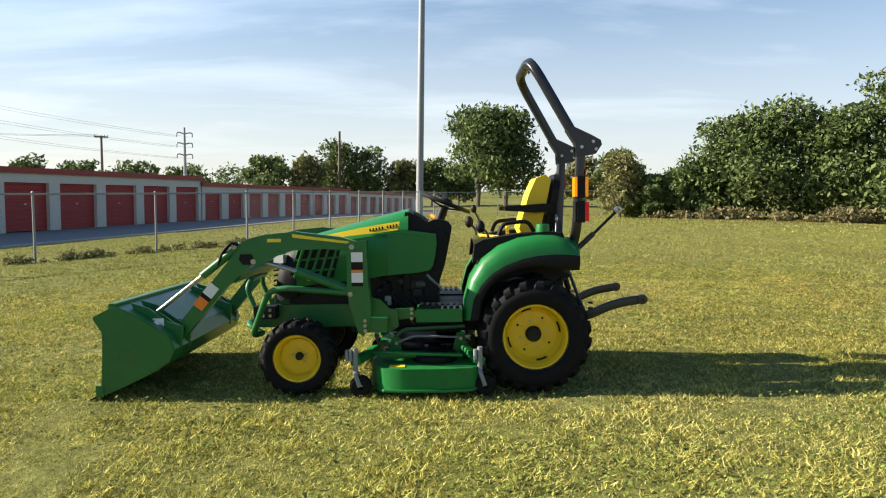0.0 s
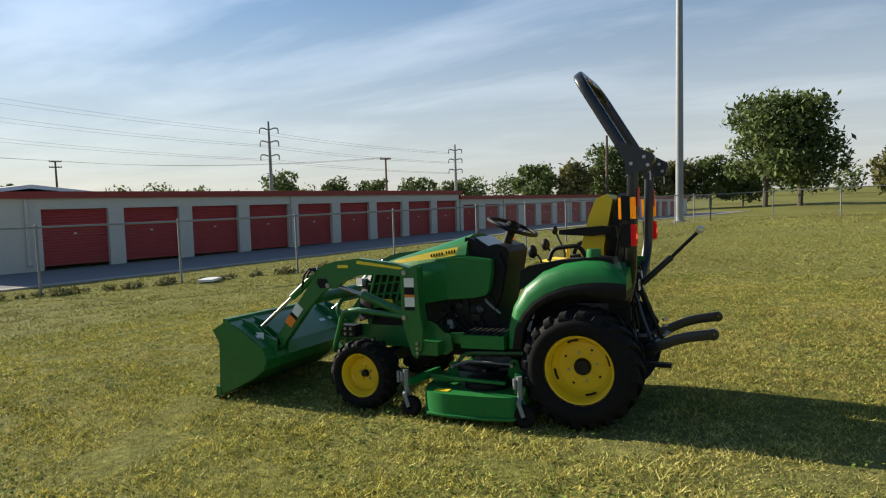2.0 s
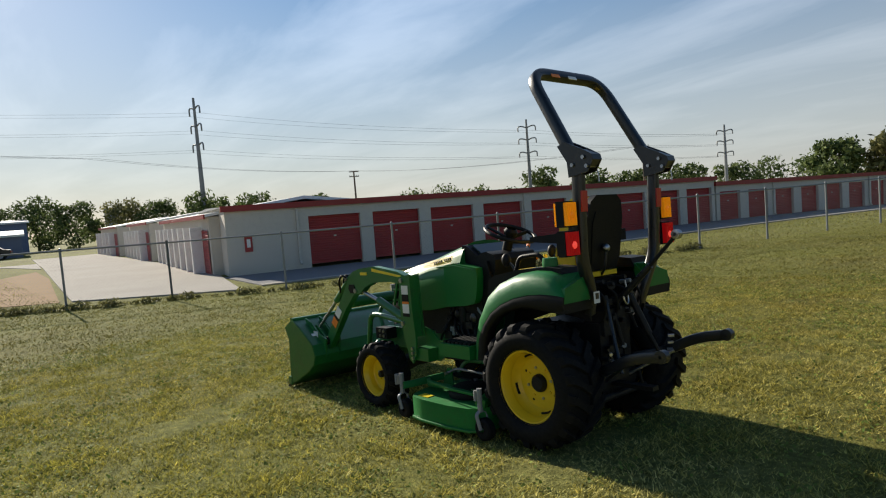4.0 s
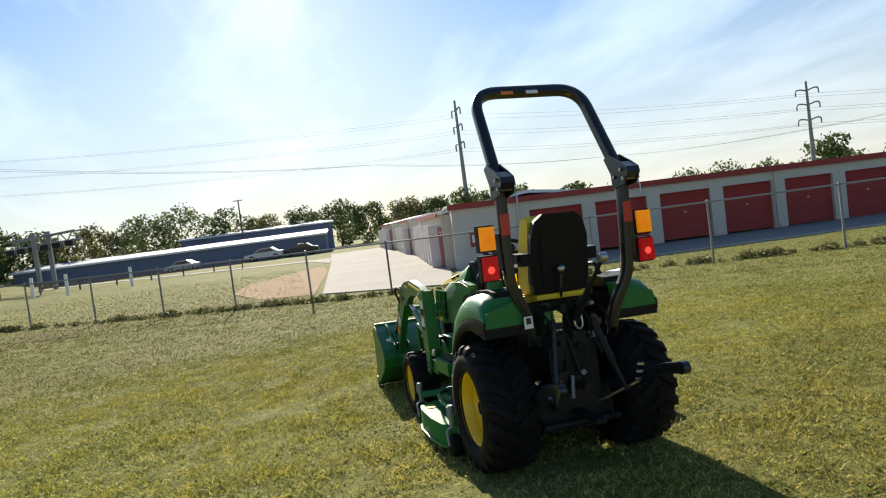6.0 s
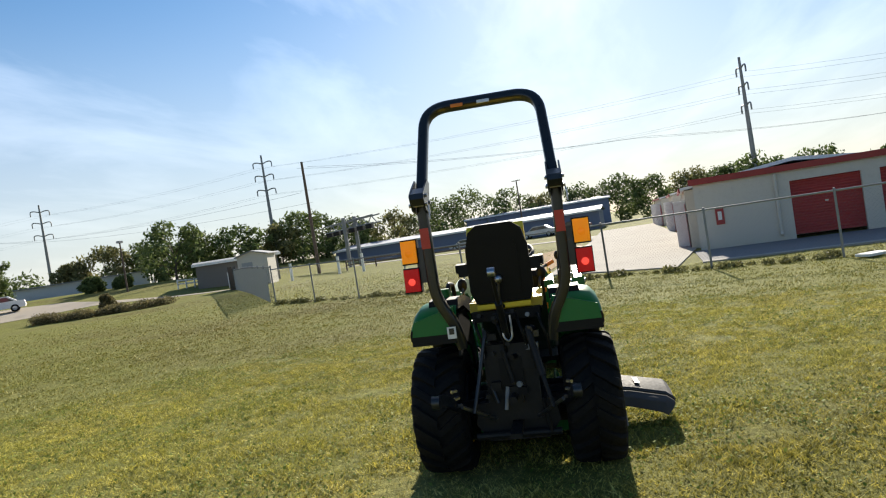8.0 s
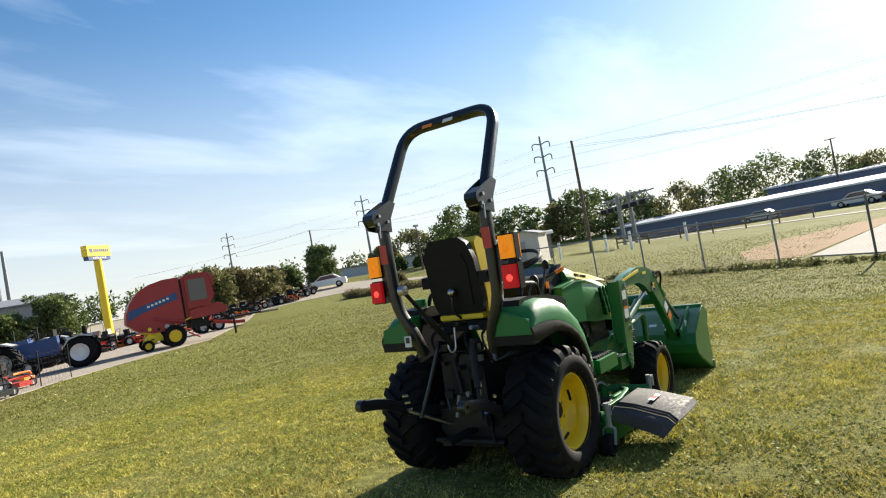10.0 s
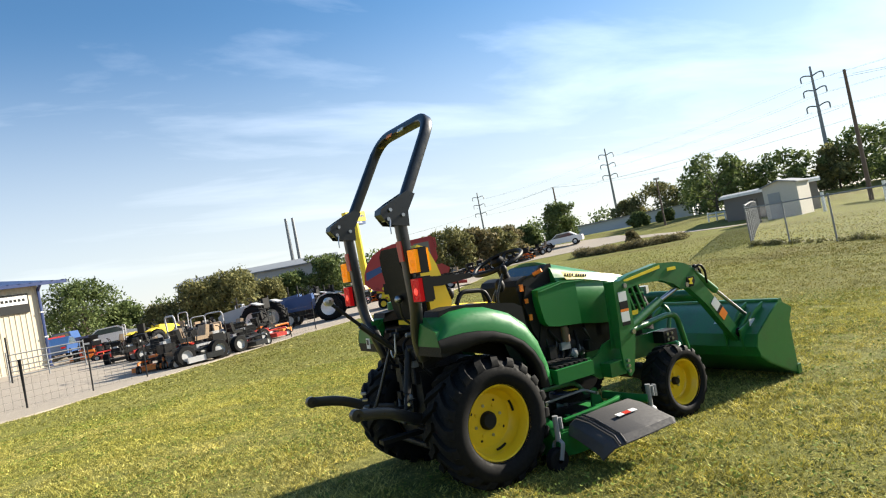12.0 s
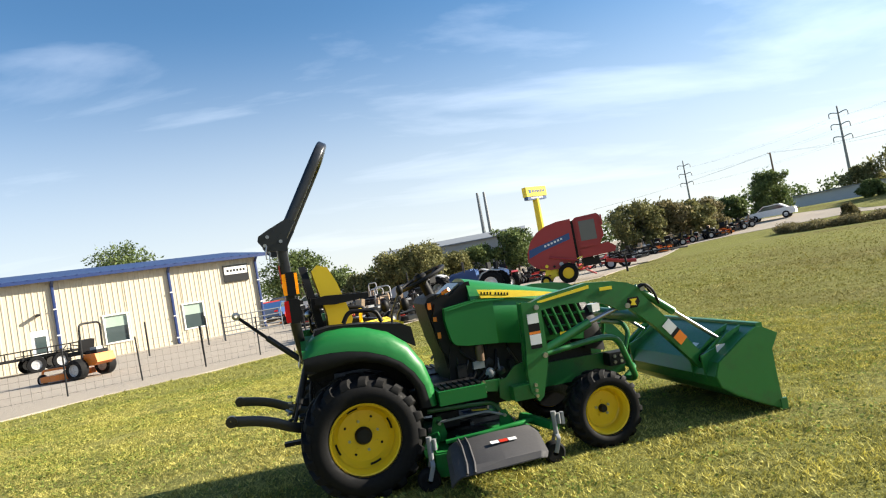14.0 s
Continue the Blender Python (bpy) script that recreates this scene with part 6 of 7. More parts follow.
for k, (y, z) in enumerate(((-0.14, 0.92), (-0.06, 0.90), (0.05, 0.93), (0.13, 0.90), (0.0, 0.75), (-0.09, 0.70), (0.10, 0.72))):
    bm = bmesh.new()
    rod(bm, (0.20, y, z), (0.275 + 0.01 * (k % 3), y, z + 0.01), 0.013, 8)
    part("coupler", bm, ZINC if k == 3 else IRON, T)
for k in range(4):
    bm = bmesh.new()
    y = -0.18 + 0.12 * k
    tube(bm, rounded([(0.18, y, 0.90), (0.29, y + 0.02, 0.86), (0.27, y + 0.05, 0.74), (0.2, y + 0.05, 0.66)], 0.06), 0.009, 7)
    part("hose", bm, BLACK, T)
bm = bmesh.new()
tube(bm, rounded([(0.16, 0.0, 0.955), (0.205, -0.02, 1.00), (0.215, -0.01, 1.10)], 0.04), 0.008, 8)
gl = part("hitch_lever", bm, BLACKP, T)
bm = bmesh.new()
bmesh.ops.create_uvsphere(bm, u_segments=10, v_segments=8, radius=0.026, matrix=Matrix.Translation((0.215, -0.01, 1.12)))
part("knob", bm, STEEL, gl)

# the loader stands a little nearer the hood on its mounts; the bucket is squared up between the arms
LOADER = ("loader_boom", "boom_", "badge_", "warning_label", "pivot_pin", "lift_cylinder", "cylinder_rod", "bucket", "hydraulic_hose", "coupler_", "side_wear", "cutting_edge", "loader_cross")
for ob in T.children_recursive:
    if ob.type == "MESH" and ob.name.startswith(LOADER):
        low = ob.name.startswith(("bucket_side", "bucket_lip", "bucket_rib", "bucket_label", "side_wear", "cutting_edge")) or ob.name.split(".")[0] == "bucket"
        for v in ob.data.vertices:
            if low:
                v.co.y = (v.co.y + 0.02) * 0.989
                v.co.z *= 0.965
            v.co.x += 0.040


# ---- poles, towers and wires ----
def at_ground(x, y, turn_deg=0.0):
    return Matrix.Translation((x, y, ground_z(x, y))) @ Matrix.Rotation(radians(turn_deg), 4, "Z")


def tower(x, y, top, across):
    """Steel monopole with three pairs of drooping arms and hanging insulators."""
    z = ground_z(x, y)
    root = thing("power_tower", "slim grey steel power line tower with three crossarms", "power tower", Matrix.Translation((x, y, z)) @ Matrix.Rotation(radians(across), 4, "Z"))
    h = top - z
    r = h * 0.011 + 0.05
    bm = bmesh.new()
    lathe(bm, [(r * 1.3, 0), (r, h * 0.5), (r * 0.55, h), (0, h)], 10, Matrix.Rotation(radians(90), 4, "X"))
    bmesh.ops.transform(bm, matrix=Matrix.Diagonal((1, 1, 1, 1)), verts=bm.verts[:])
    part("pole", bm, ZINC, root)
    hooks = []
    for f in (0.92, 0.80, 0.67):
        for s in (-1, 1):
            half = h * 0.085
            bm = bmesh.new()
            tube(bm, rounded([(0, 0, h * f), (s * half * 0.6, 0, h * (f + 0.018)), (s * half, 0, h * (f + 0.015)), (s * half, 0, h * (f - 0.035))], h * 0.02), h * 0.004 + 0.02, 6)
            part("crossarm", bm, ZINC, root)
            hooks.append(Matrix.Translation((x, y, z)) @ Matrix.Rotation(radians(across), 4, "Z") @ Vector((s * half, 0, h * (f - 0.035))))
    return hooks


TOWERS = {"b": (-22.6, 45.5, 5.95, 25), "a": (-36.8, 38.6, 8.38, 40), "c": (-62.8, 18.8, 14.08, 5), "d": (-76.05, -37.7, 16.18, 100), "e": (-90.3, -85.8, 17.83, 130), "f": (-94.0, -137.0, 19.0, 140)}
HOOKS = {k: tower(*v) for k, v in TOWERS.items()}


def wood_pole(x, y, top, arms=1, r=0.1, across=40, lamp=False, mat=None, label="weathered wooden utility pole with a crossarm"):
    z = ground_z(x, y)
    h = top - z
    root = thing("utility_pole", label, "utility pole", Matrix.Translation((x, y, z)) @ Matrix.Rotation(radians(across), 4, "Z"))
    bm = bmesh.new()
    lathe(bm, [(r * 1.2, -0.2), (r, h * 0.5), (r * 0.75, h), (0, h)], 10, Matrix.Rotation(radians(90), 4, "X"))
    part("pole", bm, mat or WOODPOLE, root)
    for k in range(arms):
        arm = part("crossarm", rbox((0, -r, h - 0.1 - 0.55 * k), (h * 0.16, 0.09, 0.1), 0.01), WOODPOLE, root)
        for s in (-1, -0.5, 0.5, 1):
            bm = bmesh.new()
            lathe(bm, [(0.03, 0), (0.035, 0.08), (0.0, 0.12)], 6, Matrix.Translation((s * h * 0.075, -r, h - 0.05 - 0.55 * k)) @ Matrix.Rotation(radians(90), 4, "X"))
            part("insulator", bm, GREYWALL, arm)
    if lamp:
        part("lamp_head", rbox((0, 0, h + 0.12), (0.5, 0.35, 0.22), 0.03), GREYWALL, root)
    return Vector((x, y, top))


PB = wood_pole(-25.35, 38.7, 4.7, 1, 0.09, 30)
PC = wood_pole(-61.5, 35.7, 6.25, 2, 0.11, 60)
PD = wood_pole(-50.4, -21.7, 10.15, 0, 0.14, 0, label="tall plain wooden utility pole")
PE = wood_pole(-80.6, -91.5, 12.4, 1, 0.18, 40)
wood_pole(-93.0, -6.0, 8.3, 1, 0.12, 70)
wood_pole(-16.2, 75.0, 8.4, 0, 0.18, 0, label="plain wooden pole among the far trees")
wood_pole(-51.3, -41.8, 5.9, 0, 0.09, 0, True, label="short pole with a floodlight head")
for x, y in ((-26.4, -84.2), (-25.4, -84.2)):
    wood_pole(x, y, 12.2, 0, 0.24, 0, mat=ZINC, label="plain grey steel pole behind the machine row")
bm = bmesh.new()
z0 = ground_z(-3.2, 33.2)
lathe(bm, [(0.21, 0), (0.20, 6), (0.13, 22), (0.0, 22)], 16, Matrix.Translation((-3.2, 33.2, z0)) @ Matrix.Rotation(radians(90), 4, "X"))
mast_root = thing("light_mast", "very tall pale grey steel light mast", "light mast")
part("mast", bm, ZINC, mast_root)
bm = bmesh.new()
lathe(bm, [(0.32, 0), (0.32, 0.05), (0.24, 0.08), (0.2, 0.3)], 16, Matrix.Translation((-3.2, 33.2, z0)) @ Matrix.Rotation(radians(90), 4, "X"))
part("base_flange", bm, ZINC, mast_root)


def wire(a, b, sag, r=0.007):
    bm = bmesh.new()
    pts = [Vector(a).lerp(Vector(b), t) - Vector((0, 0, sag * 4 * t * (1 - t))) for t in np.linspace(0, 1, 17)]
    tube(bm, pts, r, 4)
    return tagged(mesh_object("power_line", bm, BLACKP, 0), "thin dark overhead power line", "wire", "overhead lines")


for p, q in (("b", "a"), ("a", "c"), ("c", "d"), ("d", "e"), ("e", "f")):
    for a, b in zip(HOOKS[p], HOOKS[q]):
        wire(a, b, (a - b).length * 0.012)
for k in (-0.5, 0.5):
    up = Vector((0, k, 0))
    for a, b in ((PB, PC), (PC, Vector((-56, 8, 7.5))), (Vector((-56, 8, 7.5)), PD - Vector((0, 0, 0.5))), (PD - Vector((0, 0, 3.2 + k)), PE), (PE, Vector((-60, -120, 9.5)))):
        wire(a + up, b + up, (a - b).length * 0.015, 0.009)


# ---- far buildings to the west ----
def hall(name, label, a, b, high, deep, wall, roof, pitch=0.6, trim=None, category="building", base=None):
    """A long plain hall from a to b, its back away to the right of that line."""
    b, a = Vector((*a, 0)), Vector((*b, 0))
    u = (b - a).normalized()
    v = Vector((-u.y, u.x, 0))
    length = (b - a).length
    z = min(ground_z(a.x, a.y), ground_z(b.x, b.y)) if base is None else base
    root = thing(name, label, category, Matrix.Translation((a.x, a.y, z)) @ Matrix((u, v, (0, 0, 1))).transposed().to_4x4())
    part("wall", box(bmesh.new(), (length / 2, deep / 2, high / 2 - 0.3), (length, deep, high + 0.6)), wall, root)
    bm = prism(bmesh.new(), [(-0.3, high), (deep / 2, high + pitch), (deep + 0.3, high), (deep + 0.3, high + 0.12), (deep / 2, high + pitch + 0.14), (-0.3, high + 0.12)], -0.3, length + 0.3, "x")
    part("roof", bm, roof, root)
    if trim:
        part("eave_trim", rbox((length / 2, -0.33, high + 0.03), (length + 0.6, 0.06, 0.22), 0.01), trim, root)
    return root


SLATEROOF = paint("blue_grey_roof_sheet", (0.16, 0.19, 0.26), 0.7, wear=0.12, grain=5)
PALEWALL = paint("pale_grey_siding", (0.52, 0.53, 0.54), 0.7, wear=0.08, grain=6)
DARKWALL = paint("grey_brown_siding", (0.16, 0.15, 0.135), 0.7, wear=0.1, grain=6)
hall("warehouse", "long low blue-grey warehouse with a pale roof edge", (-76.6, 4.4), (-80.0, -31.0), 2.25, 12, SLATE, SLATEROOF, 0.5, WHITE)
hall("warehouse", "second blue-grey warehouse behind the first", (-96, 7.0), (-97, -15), 4.0, 12, SLATE, SLATEROOF, 0.4, WHITE)
hall("long_building", "low tan building with a white roof beyond the shed", (-50.3, -25.4), (-46.9, -31.5), 2.3, 5, DARKWALL, ZINC, 0.2, WHITE)
hall("white_building", "long pale grey building beyond the road", (-67.0, -50.5), (-56.8, -67.3), 2.5, 12, PALEWALL, ZINC, 0.1, base=ground_z(-62, -58) - 1.1)
hall("office_block", "far pale office block above the trees", (-166.5, 30.0), (-165.8, 33.6), 7.4, 6, GREYWALL, GREYWALL, 0.1)
hall("dealer_hall", "pale blue-grey hall behind the machine row", (-24.0, -64.0), (-8.0, -70.0), 4.4, 12, GREYWALL, ZINC, 0.9)
shed = thing("shed", "small beige gabled shed by the fence", "shed", Matrix.Translation((-42.9, -25.3, ground_z(-43, -24))) @ Matrix.Rotation(radians(100), 4, "Z"))
for c, size, name in (((1.2, -0.05, 1.1), (2.4, 0.1, 2.6), "front_wall"), ((1.2, -2.25, 1.1), (2.4, 0.1, 2.6), "back_wall"), ((0.05, -1.15, 1.1), (0.1, 2.1, 2.6), "side_wall"), ((2.35, -1.15, 1.1), (0.1, 2.1, 2.6), "side_wall")):
    part(name, box(bmesh.new(), (c[0], -c[1], c[2]), size), BEIGE, shed)
for y in (0.0, 2.2):
    part("gable", prism(bmesh.new(), [(0.0, 2.4), (1.2, 2.72), (2.4, 2.4)], y, y + 0.1), BEIGE, shed)
part("roof", prism(bmesh.new(), [(-0.15, 2.36), (1.2, 2.72), (2.55, 2.36), (2.55, 2.44), (1.2, 2.80), (-0.15, 2.44)], -0.2, 2.5), ZINC, shed)
part("shed_door", rbox((0.75, -0.02, 0.95), (0.85, 0.05, 1.9), 0.01), GREYWALL, shed)

# chain-link run, white posts and rails near the shed
fence_run("galvanised chain-link fence running from the lawn corner to the shed", (-19.8, -11.2), (-40.2, -24.2), 1.5, 2.7, 0.03)
root = thing("slat_screen", "grey privacy slats standing in the fence mesh", "fence")
for k in range(130):
    f = 0.06 + 0.94 * k / 129
    x, y = -19.8 - 20.4 * f + 0.03, -11.2 - 13.0 * f - 0.04
    part("slat", rbox((x, y, ground_z(x, y) + 0.72), (0.075, 0.012, 1.42), 0.002, Matrix.Rotation(radians(32.5), 3, "Z")), GREYWALL, root)
gp = rbox((-40.4, -24.5, ground_z(-40.4, -24.5) + 0.85), (0.5, 0.35, 1.8), 0.02)
tagged(mesh_object("gate_post", gp, BLACKP), "black gate post at the end of the chain-link fence", "post")
for x, y in ((-45.0, -27.4), (-41.2, -20.15), (-41.0, -16.3), (-40.0, -14.1), (-42.0, -10.9)):
    z = ground_z(x, y)
    ob = rbox((x, y, z + 0.62), (0.16, 0.16, 1.35), 0.015)
    tagged(mesh_object("marker_post", ob, WHITE), "white square marker post in the grass", "post", "white marker posts")
root = thing("rail_fence", "low white rail fence by the lane", "fence")
for a, b in (((-48.2, -34.3), (-50.3, -30.6)), ((-46, -17.5), (-52.5, -4.5))):
    for i in range(7):
        x, y = a[0] + (b[0] - a[0]) * i / 6, a[1] + (b[1] - a[1]) * i / 6
        part("post", rbox((x, y, ground_z(x, y) + 0.4), (0.1, 0.1, 0.9), 0.01), WHITE if b[1] < -20 else WOODPOLE, root)
    for z in (0.45, 0.75):
        bm = bmesh.new()
        sweep(bm, [(a[0], a[1], ground_z(*a) + z), (b[0], b[1], ground_z(*b) + z)], rrect(0.03, 0.11, 0.008), Vector((0, 0, 1)))
        part("rail", bm, WHITE if b[1] < -20 else WOODPOLE, root)
root = thing("sign_gantry", "grey steel gantry with an overhead truss by the lane", "gantry")
gz = ground_z(-55, -20)
for x, y in ((-55.5, -19.4), (-55.2, -20.4)):
    part("column", rbox((x, y, gz + 2.4), (0.3, 0.3, 4.8), 0.02), ZINC, root)
ga, gb = Vector((-51.8, -16.1, 0)), Vector((-60.2, -23.9, 0))
for z in (3.75, 4.45):
    for dy in (-0.25, 0.25):
        bm = bmesh.new()
        sweep(bm, [ga + Vector((dy, -dy, gz + z)), gb + Vector((dy, -dy, gz + z))], rrect(0.12, 0.12, 0.02))
        part("chord", bm, ZINC, root)
for i in range(12):
    p, q = ga.lerp(gb, i / 12), ga.lerp(gb, (i + 1) / 12)
    if i % 2:
        p, q = q, p
    part("brace", rod(bmesh.new(), p + Vector((0, 0, gz + 3.75)), q + Vector((0, 0, gz + 4.45)), 0.05, 6), ZINC, root)
for i in range(6):
    p = ga.lerp(gb, (i + 0.5) / 6)
    part("sign_lamp", rbox((p.x + 0.3, p.y - 0.2, gz + 3.5), (0.7, 0.6, 0.4), 0.04), IRON, root)


# ---- vehicles and machines ----
def side_wheel(bm_owner, x, y, r, w, tyre_mat=None, rim_mat=None, name="wheel"):
    bm = bmesh.new()
    lathe(bm, [(r * 0.55, -w / 2), (r * 0.93, -w / 2), (r, -w * 0.3), (r, w * 0.3), (r * 0.93, w / 2), (r * 0.55, w / 2)], 24)
    ob = part(name, bm, tyre_mat or RUBBER, bm_owner, m=Matrix.Translation((x, y, r)))
    bm = bmesh.new()
    lathe(bm, [(0, -w * 0.32), (r * 0.25, -w * 0.36), (r * 0.5, -w * 0.28), (r * 0.57, -w * 0.46), (r * 0.57, w * 0.46), (r * 0.5, w * 0.28), (0, w * 0.32)], 20)
    part("rim", bm, rim_mat or LABEL, ob)
    return ob


TAN = paint("tan_vinyl", (0.34, 0.24, 0.15), 0.6, wear=0.1)


def zero_turn(name, label, col, m, group, hoop=None, seat=None):
    """Ride-on mower: rear drive wheels, front casters, deck, seat, levers, roll hoop."""
    root = thing(name, label, "mower", m, group)
    for s in (-1, 1):
        side_wheel(root, 0.0, s * 0.5, 0.30, 0.26, rim_mat=MGREY)
        side_wheel(root, -1.35, s * 0.42, 0.16, 0.11, rim_mat=MGREY, name="caster")
        bm = bmesh.new()
        tube(bm, rounded([(-1.35, s * 0.42, 0.2), (-1.32, s * 0.42, 0.42), (-0.9, s * 0.3, 0.42), (-0.3, s * 0.3, 0.40)], 0.08), 0.035, 8)
        part("frame_tube", bm, col, root)
        bm = bmesh.new()
        tube(bm, rounded([(-0.55, s * 0.26, 0.6), (-0.62, s * 0.27, 0.95), (-0.72, s * 0.08, 1.02)], 0.06), 0.016, 7)
        part("steering_lever", bm, BLACK, root)
    part("mower_deck", soften(prism(bmesh.new(), [(-1.1, -0.72), (-0.55, -0.74), (-0.38, -0.5), (-0.38, 0.5), (-0.55, 0.74), (-1.1, 0.72), (-1.22, 0.3), (-1.22, -0.3)], 0.10, 0.26, "z"), 0.05, 3), col, root)
    part("foot_pan", rbox((-0.9, 0, 0.46), (0.5, 0.55, 0.05), 0.02), BLACK, root)
    part("body", rbox((-0.15, 0, 0.48), (0.75, 0.5, 0.16), 0.05), col, root)
    part("engine", rbox((0.26, 0, 0.64), (0.38, 0.4, 0.26), 0.06), BLACK, root)
    part("seat", rbox((-0.32, 0, 0.74), (0.46, 0.46, 0.12), 0.05), seat or BLACK, root)
    part("seat_back", rbox((-0.08, 0, 0.92), (0.12, 0.46, 0.36), 0.05, Matrix.Rotation(radians(12), 3, "Y")), seat or BLACK, root)
    part("engine_cover", rbox((0.26, 0, 0.80), (0.22, 0.22, 0.09), 0.04), MGREY, root)
    if hoop:
        bm = bmesh.new()
        tube(bm, rounded([(0.1, -0.38, 0.5), (0.14, -0.38, 1.55), (0.14, 0.38, 1.55), (0.1, 0.38, 0.5)], 0.16), 0.03, 8)
        part("roll_hoop", bm, hoop, root)
    return root


def farm_tractor(name, label, col, m, group, big=0.62, cab=False):
    root = thing(name, label, "tractor", m, group)
    for s in (-1, 1):
        bm = bmesh.new()
        lathe(bm, [(0, s * 0.02), (big * 0.3, s * 0.0), (big * 0.5, s * 0.10), (big * 0.56, s * 0.14), (big * 0.56, -s * 0.14)], 24)
        w = part("rear_wheel", bm, LABEL, root, m=Matrix.Translation((0, s * 0.72, big)))
        tyre_on(w, big, 0.42, big * 0.55, 18, 0.04, 0.08, 0.2)
        side_wheel(root, -1.9, s * 0.62, 0.36, 0.24, rim_mat=LABEL, name="front_wheel")
        part("fender", soften(prism(bmesh.new(), [(-0.55, big * 1.5), (-0.35, big * 1.95), (0.1, big * 2.15), (0.5, big * 1.95), (0.46, big * 1.9), (0.1, big * 2.07), (-0.3, big * 1.88), (-0.5, big * 1.5)], min(s * 0.5, s * 0.92), max(s * 0.5, s * 0.92)), 0.01), MGREY if col is MBLUE else col, root)
    part("hood", soften(prism(bmesh.new(), [(-2.2, 0.7), (-2.25, 1.15), (-2.0, 1.3), (-0.8, 1.42), (-0.75, 0.7)], -0.3, 0.3), 0.06, 3), col, root)
    part("chassis", rbox((-0.8, 0, 0.62), (2.4, 0.4, 0.36), 0.04), IRON, root)
    part("seat", rbox((-0.05, 0, 1.18), (0.45, 0.45, 0.12), 0.05), BLACK, root)
    part("seat_back", rbox((0.18, 0, 1.4), (0.12, 0.45, 0.45), 0.05), BLACK, root)
    bm = bmesh.new()
    rod(bm, (-0.75, 0, 1.35), (-0.55, 0, 1.6), 0.03, 8)
    lathe(bm, [(0.2 + 0.015 * math.cos(t), 0.015 * math.sin(t)) for t in np.linspace(0, 6.283, 7)[:-1]], 20, Matrix.Translation((-0.53, 0, 1.62)) @ Matrix.Rotation(radians(40), 4, "Y") @ Matrix.Rotation(radians(90), 4, "X"), closed=True)
    part("steering_wheel", bm, BLACK, root)
    bm = bmesh.new()
    rod(bm, (-1.5, 0.22, 1.3), (-1.5, 0.22, 1.9), 0.035, 8)
    part("exhaust", bm, IRON, root)
    return root


def car(label, col, m, group="", scale=1.0, pickup=False):
    root = thing("car", label, "car", m, group)
    side = [(-2.15, 0.35), (-2.2, 0.62), (-2.05, 0.78), (-1.1, 0.90), (-0.45, 1.38), (0.9, 1.42), (1.55, 0.98), (2.1, 0.92), (2.18, 0.6), (2.12, 0.35)]
    if pickup:
        side = [(-2.5, 0.45), (-2.55, 0.95), (-1.3, 1.1), (-0.8, 1.7), (0.4, 1.72), (0.55, 1.15), (2.4, 1.12), (2.45, 0.5)]
    part("body", soften(prism(bmesh.new(), side, -0.86, 0.86), 0.09, 3), col, root, "", 50)
    for s in (-1, 1):
        win = [(-0.98, 0.93), (-0.42, 1.30), (0.82, 1.34), (1.35, 0.98)] if not pickup else [(-1.15, 1.13), (-0.75, 1.6), (0.3, 1.62), (0.4, 1.15)]
        part("side_window", prism(bmesh.new(), win, s * 0.855, s * 0.868), GLASS, root)
        for x in (-1.35, 1.35):
            side_wheel(root, x, s * 0.78, 0.33, 0.22, rim_mat=MGREY)
        part("headlight", rbox((-2.12, s * 0.6, 0.68), (0.1, 0.3, 0.12), 0.03), LABEL, root)
        part("tail_light", rbox((2.12, s * 0.65, 0.72), (0.08, 0.26, 0.14), 0.03), RED, root)
    return root


# silver car and others parked beside the shop
car("silver saloon car parked beyond the yard gate", SILVER, at_ground(0.1, -49.6, 178))
car("white car on the road beyond the shed", WHITE, at_ground(-43.3, -48.6, 132))
car("small red car parked beside the shop", MRED, at_ground(3.6, -50.5, 100))
car("blue pickup truck parked beside the shop", MBLUE, at_ground(2.4, -55.5, 160), pickup=True)
car("dark blue car parked beside the shop", MBLUE, at_ground(3.0, -46.6, 80))
first = car("silver car parked before the far warehouse", SILVER, at_ground(-73.5, -3.0, 80), "cars at the warehouse")
car("dark car parked before the far warehouse", BLACKP, at_ground(-73.2, 1.0, 80), "cars at the warehouse")
for k, y in enumerate((-12.0,)):
    copy_thing(first, at_ground(-73.6 - 0.2 * k, y, 78 + 4 * k) @ Matrix.Scale(0.85, 4))

# ride-on mowers along the yard fence
GROUP = "mowers along the yard fence"
mo = {"black": zero_turn("zero_turn_mower", "black zero-turn mower parked on gravel", BLACKP, at_ground(-0.5, -16.9, 20), GROUP),
      "red": zero_turn("zero_turn_mower", "red zero-turn mower parked on gravel", MRED, at_ground(-0.5, -27.6, 40), GROUP),
      "grey": zero_turn("zero_turn_mower", "grey zero-turn mower parked on gravel", MGREY, at_ground(-1.5, -17.3, 200), GROUP, seat=TAN),
      "orange": zero_turn("zero_turn_mower", "orange zero-turn mower parked on gravel", MORANGE, at_ground(-4.3, -22.4, 35), GROUP),
      "hooped": zero_turn("zero_turn_mower", "red zero-turn mower with a pale roll hoop", MRED, at_ground(-0.9, -19.3, 15), GROUP, hoop=MGREY, seat=TAN)}
rr = random.Random(12)
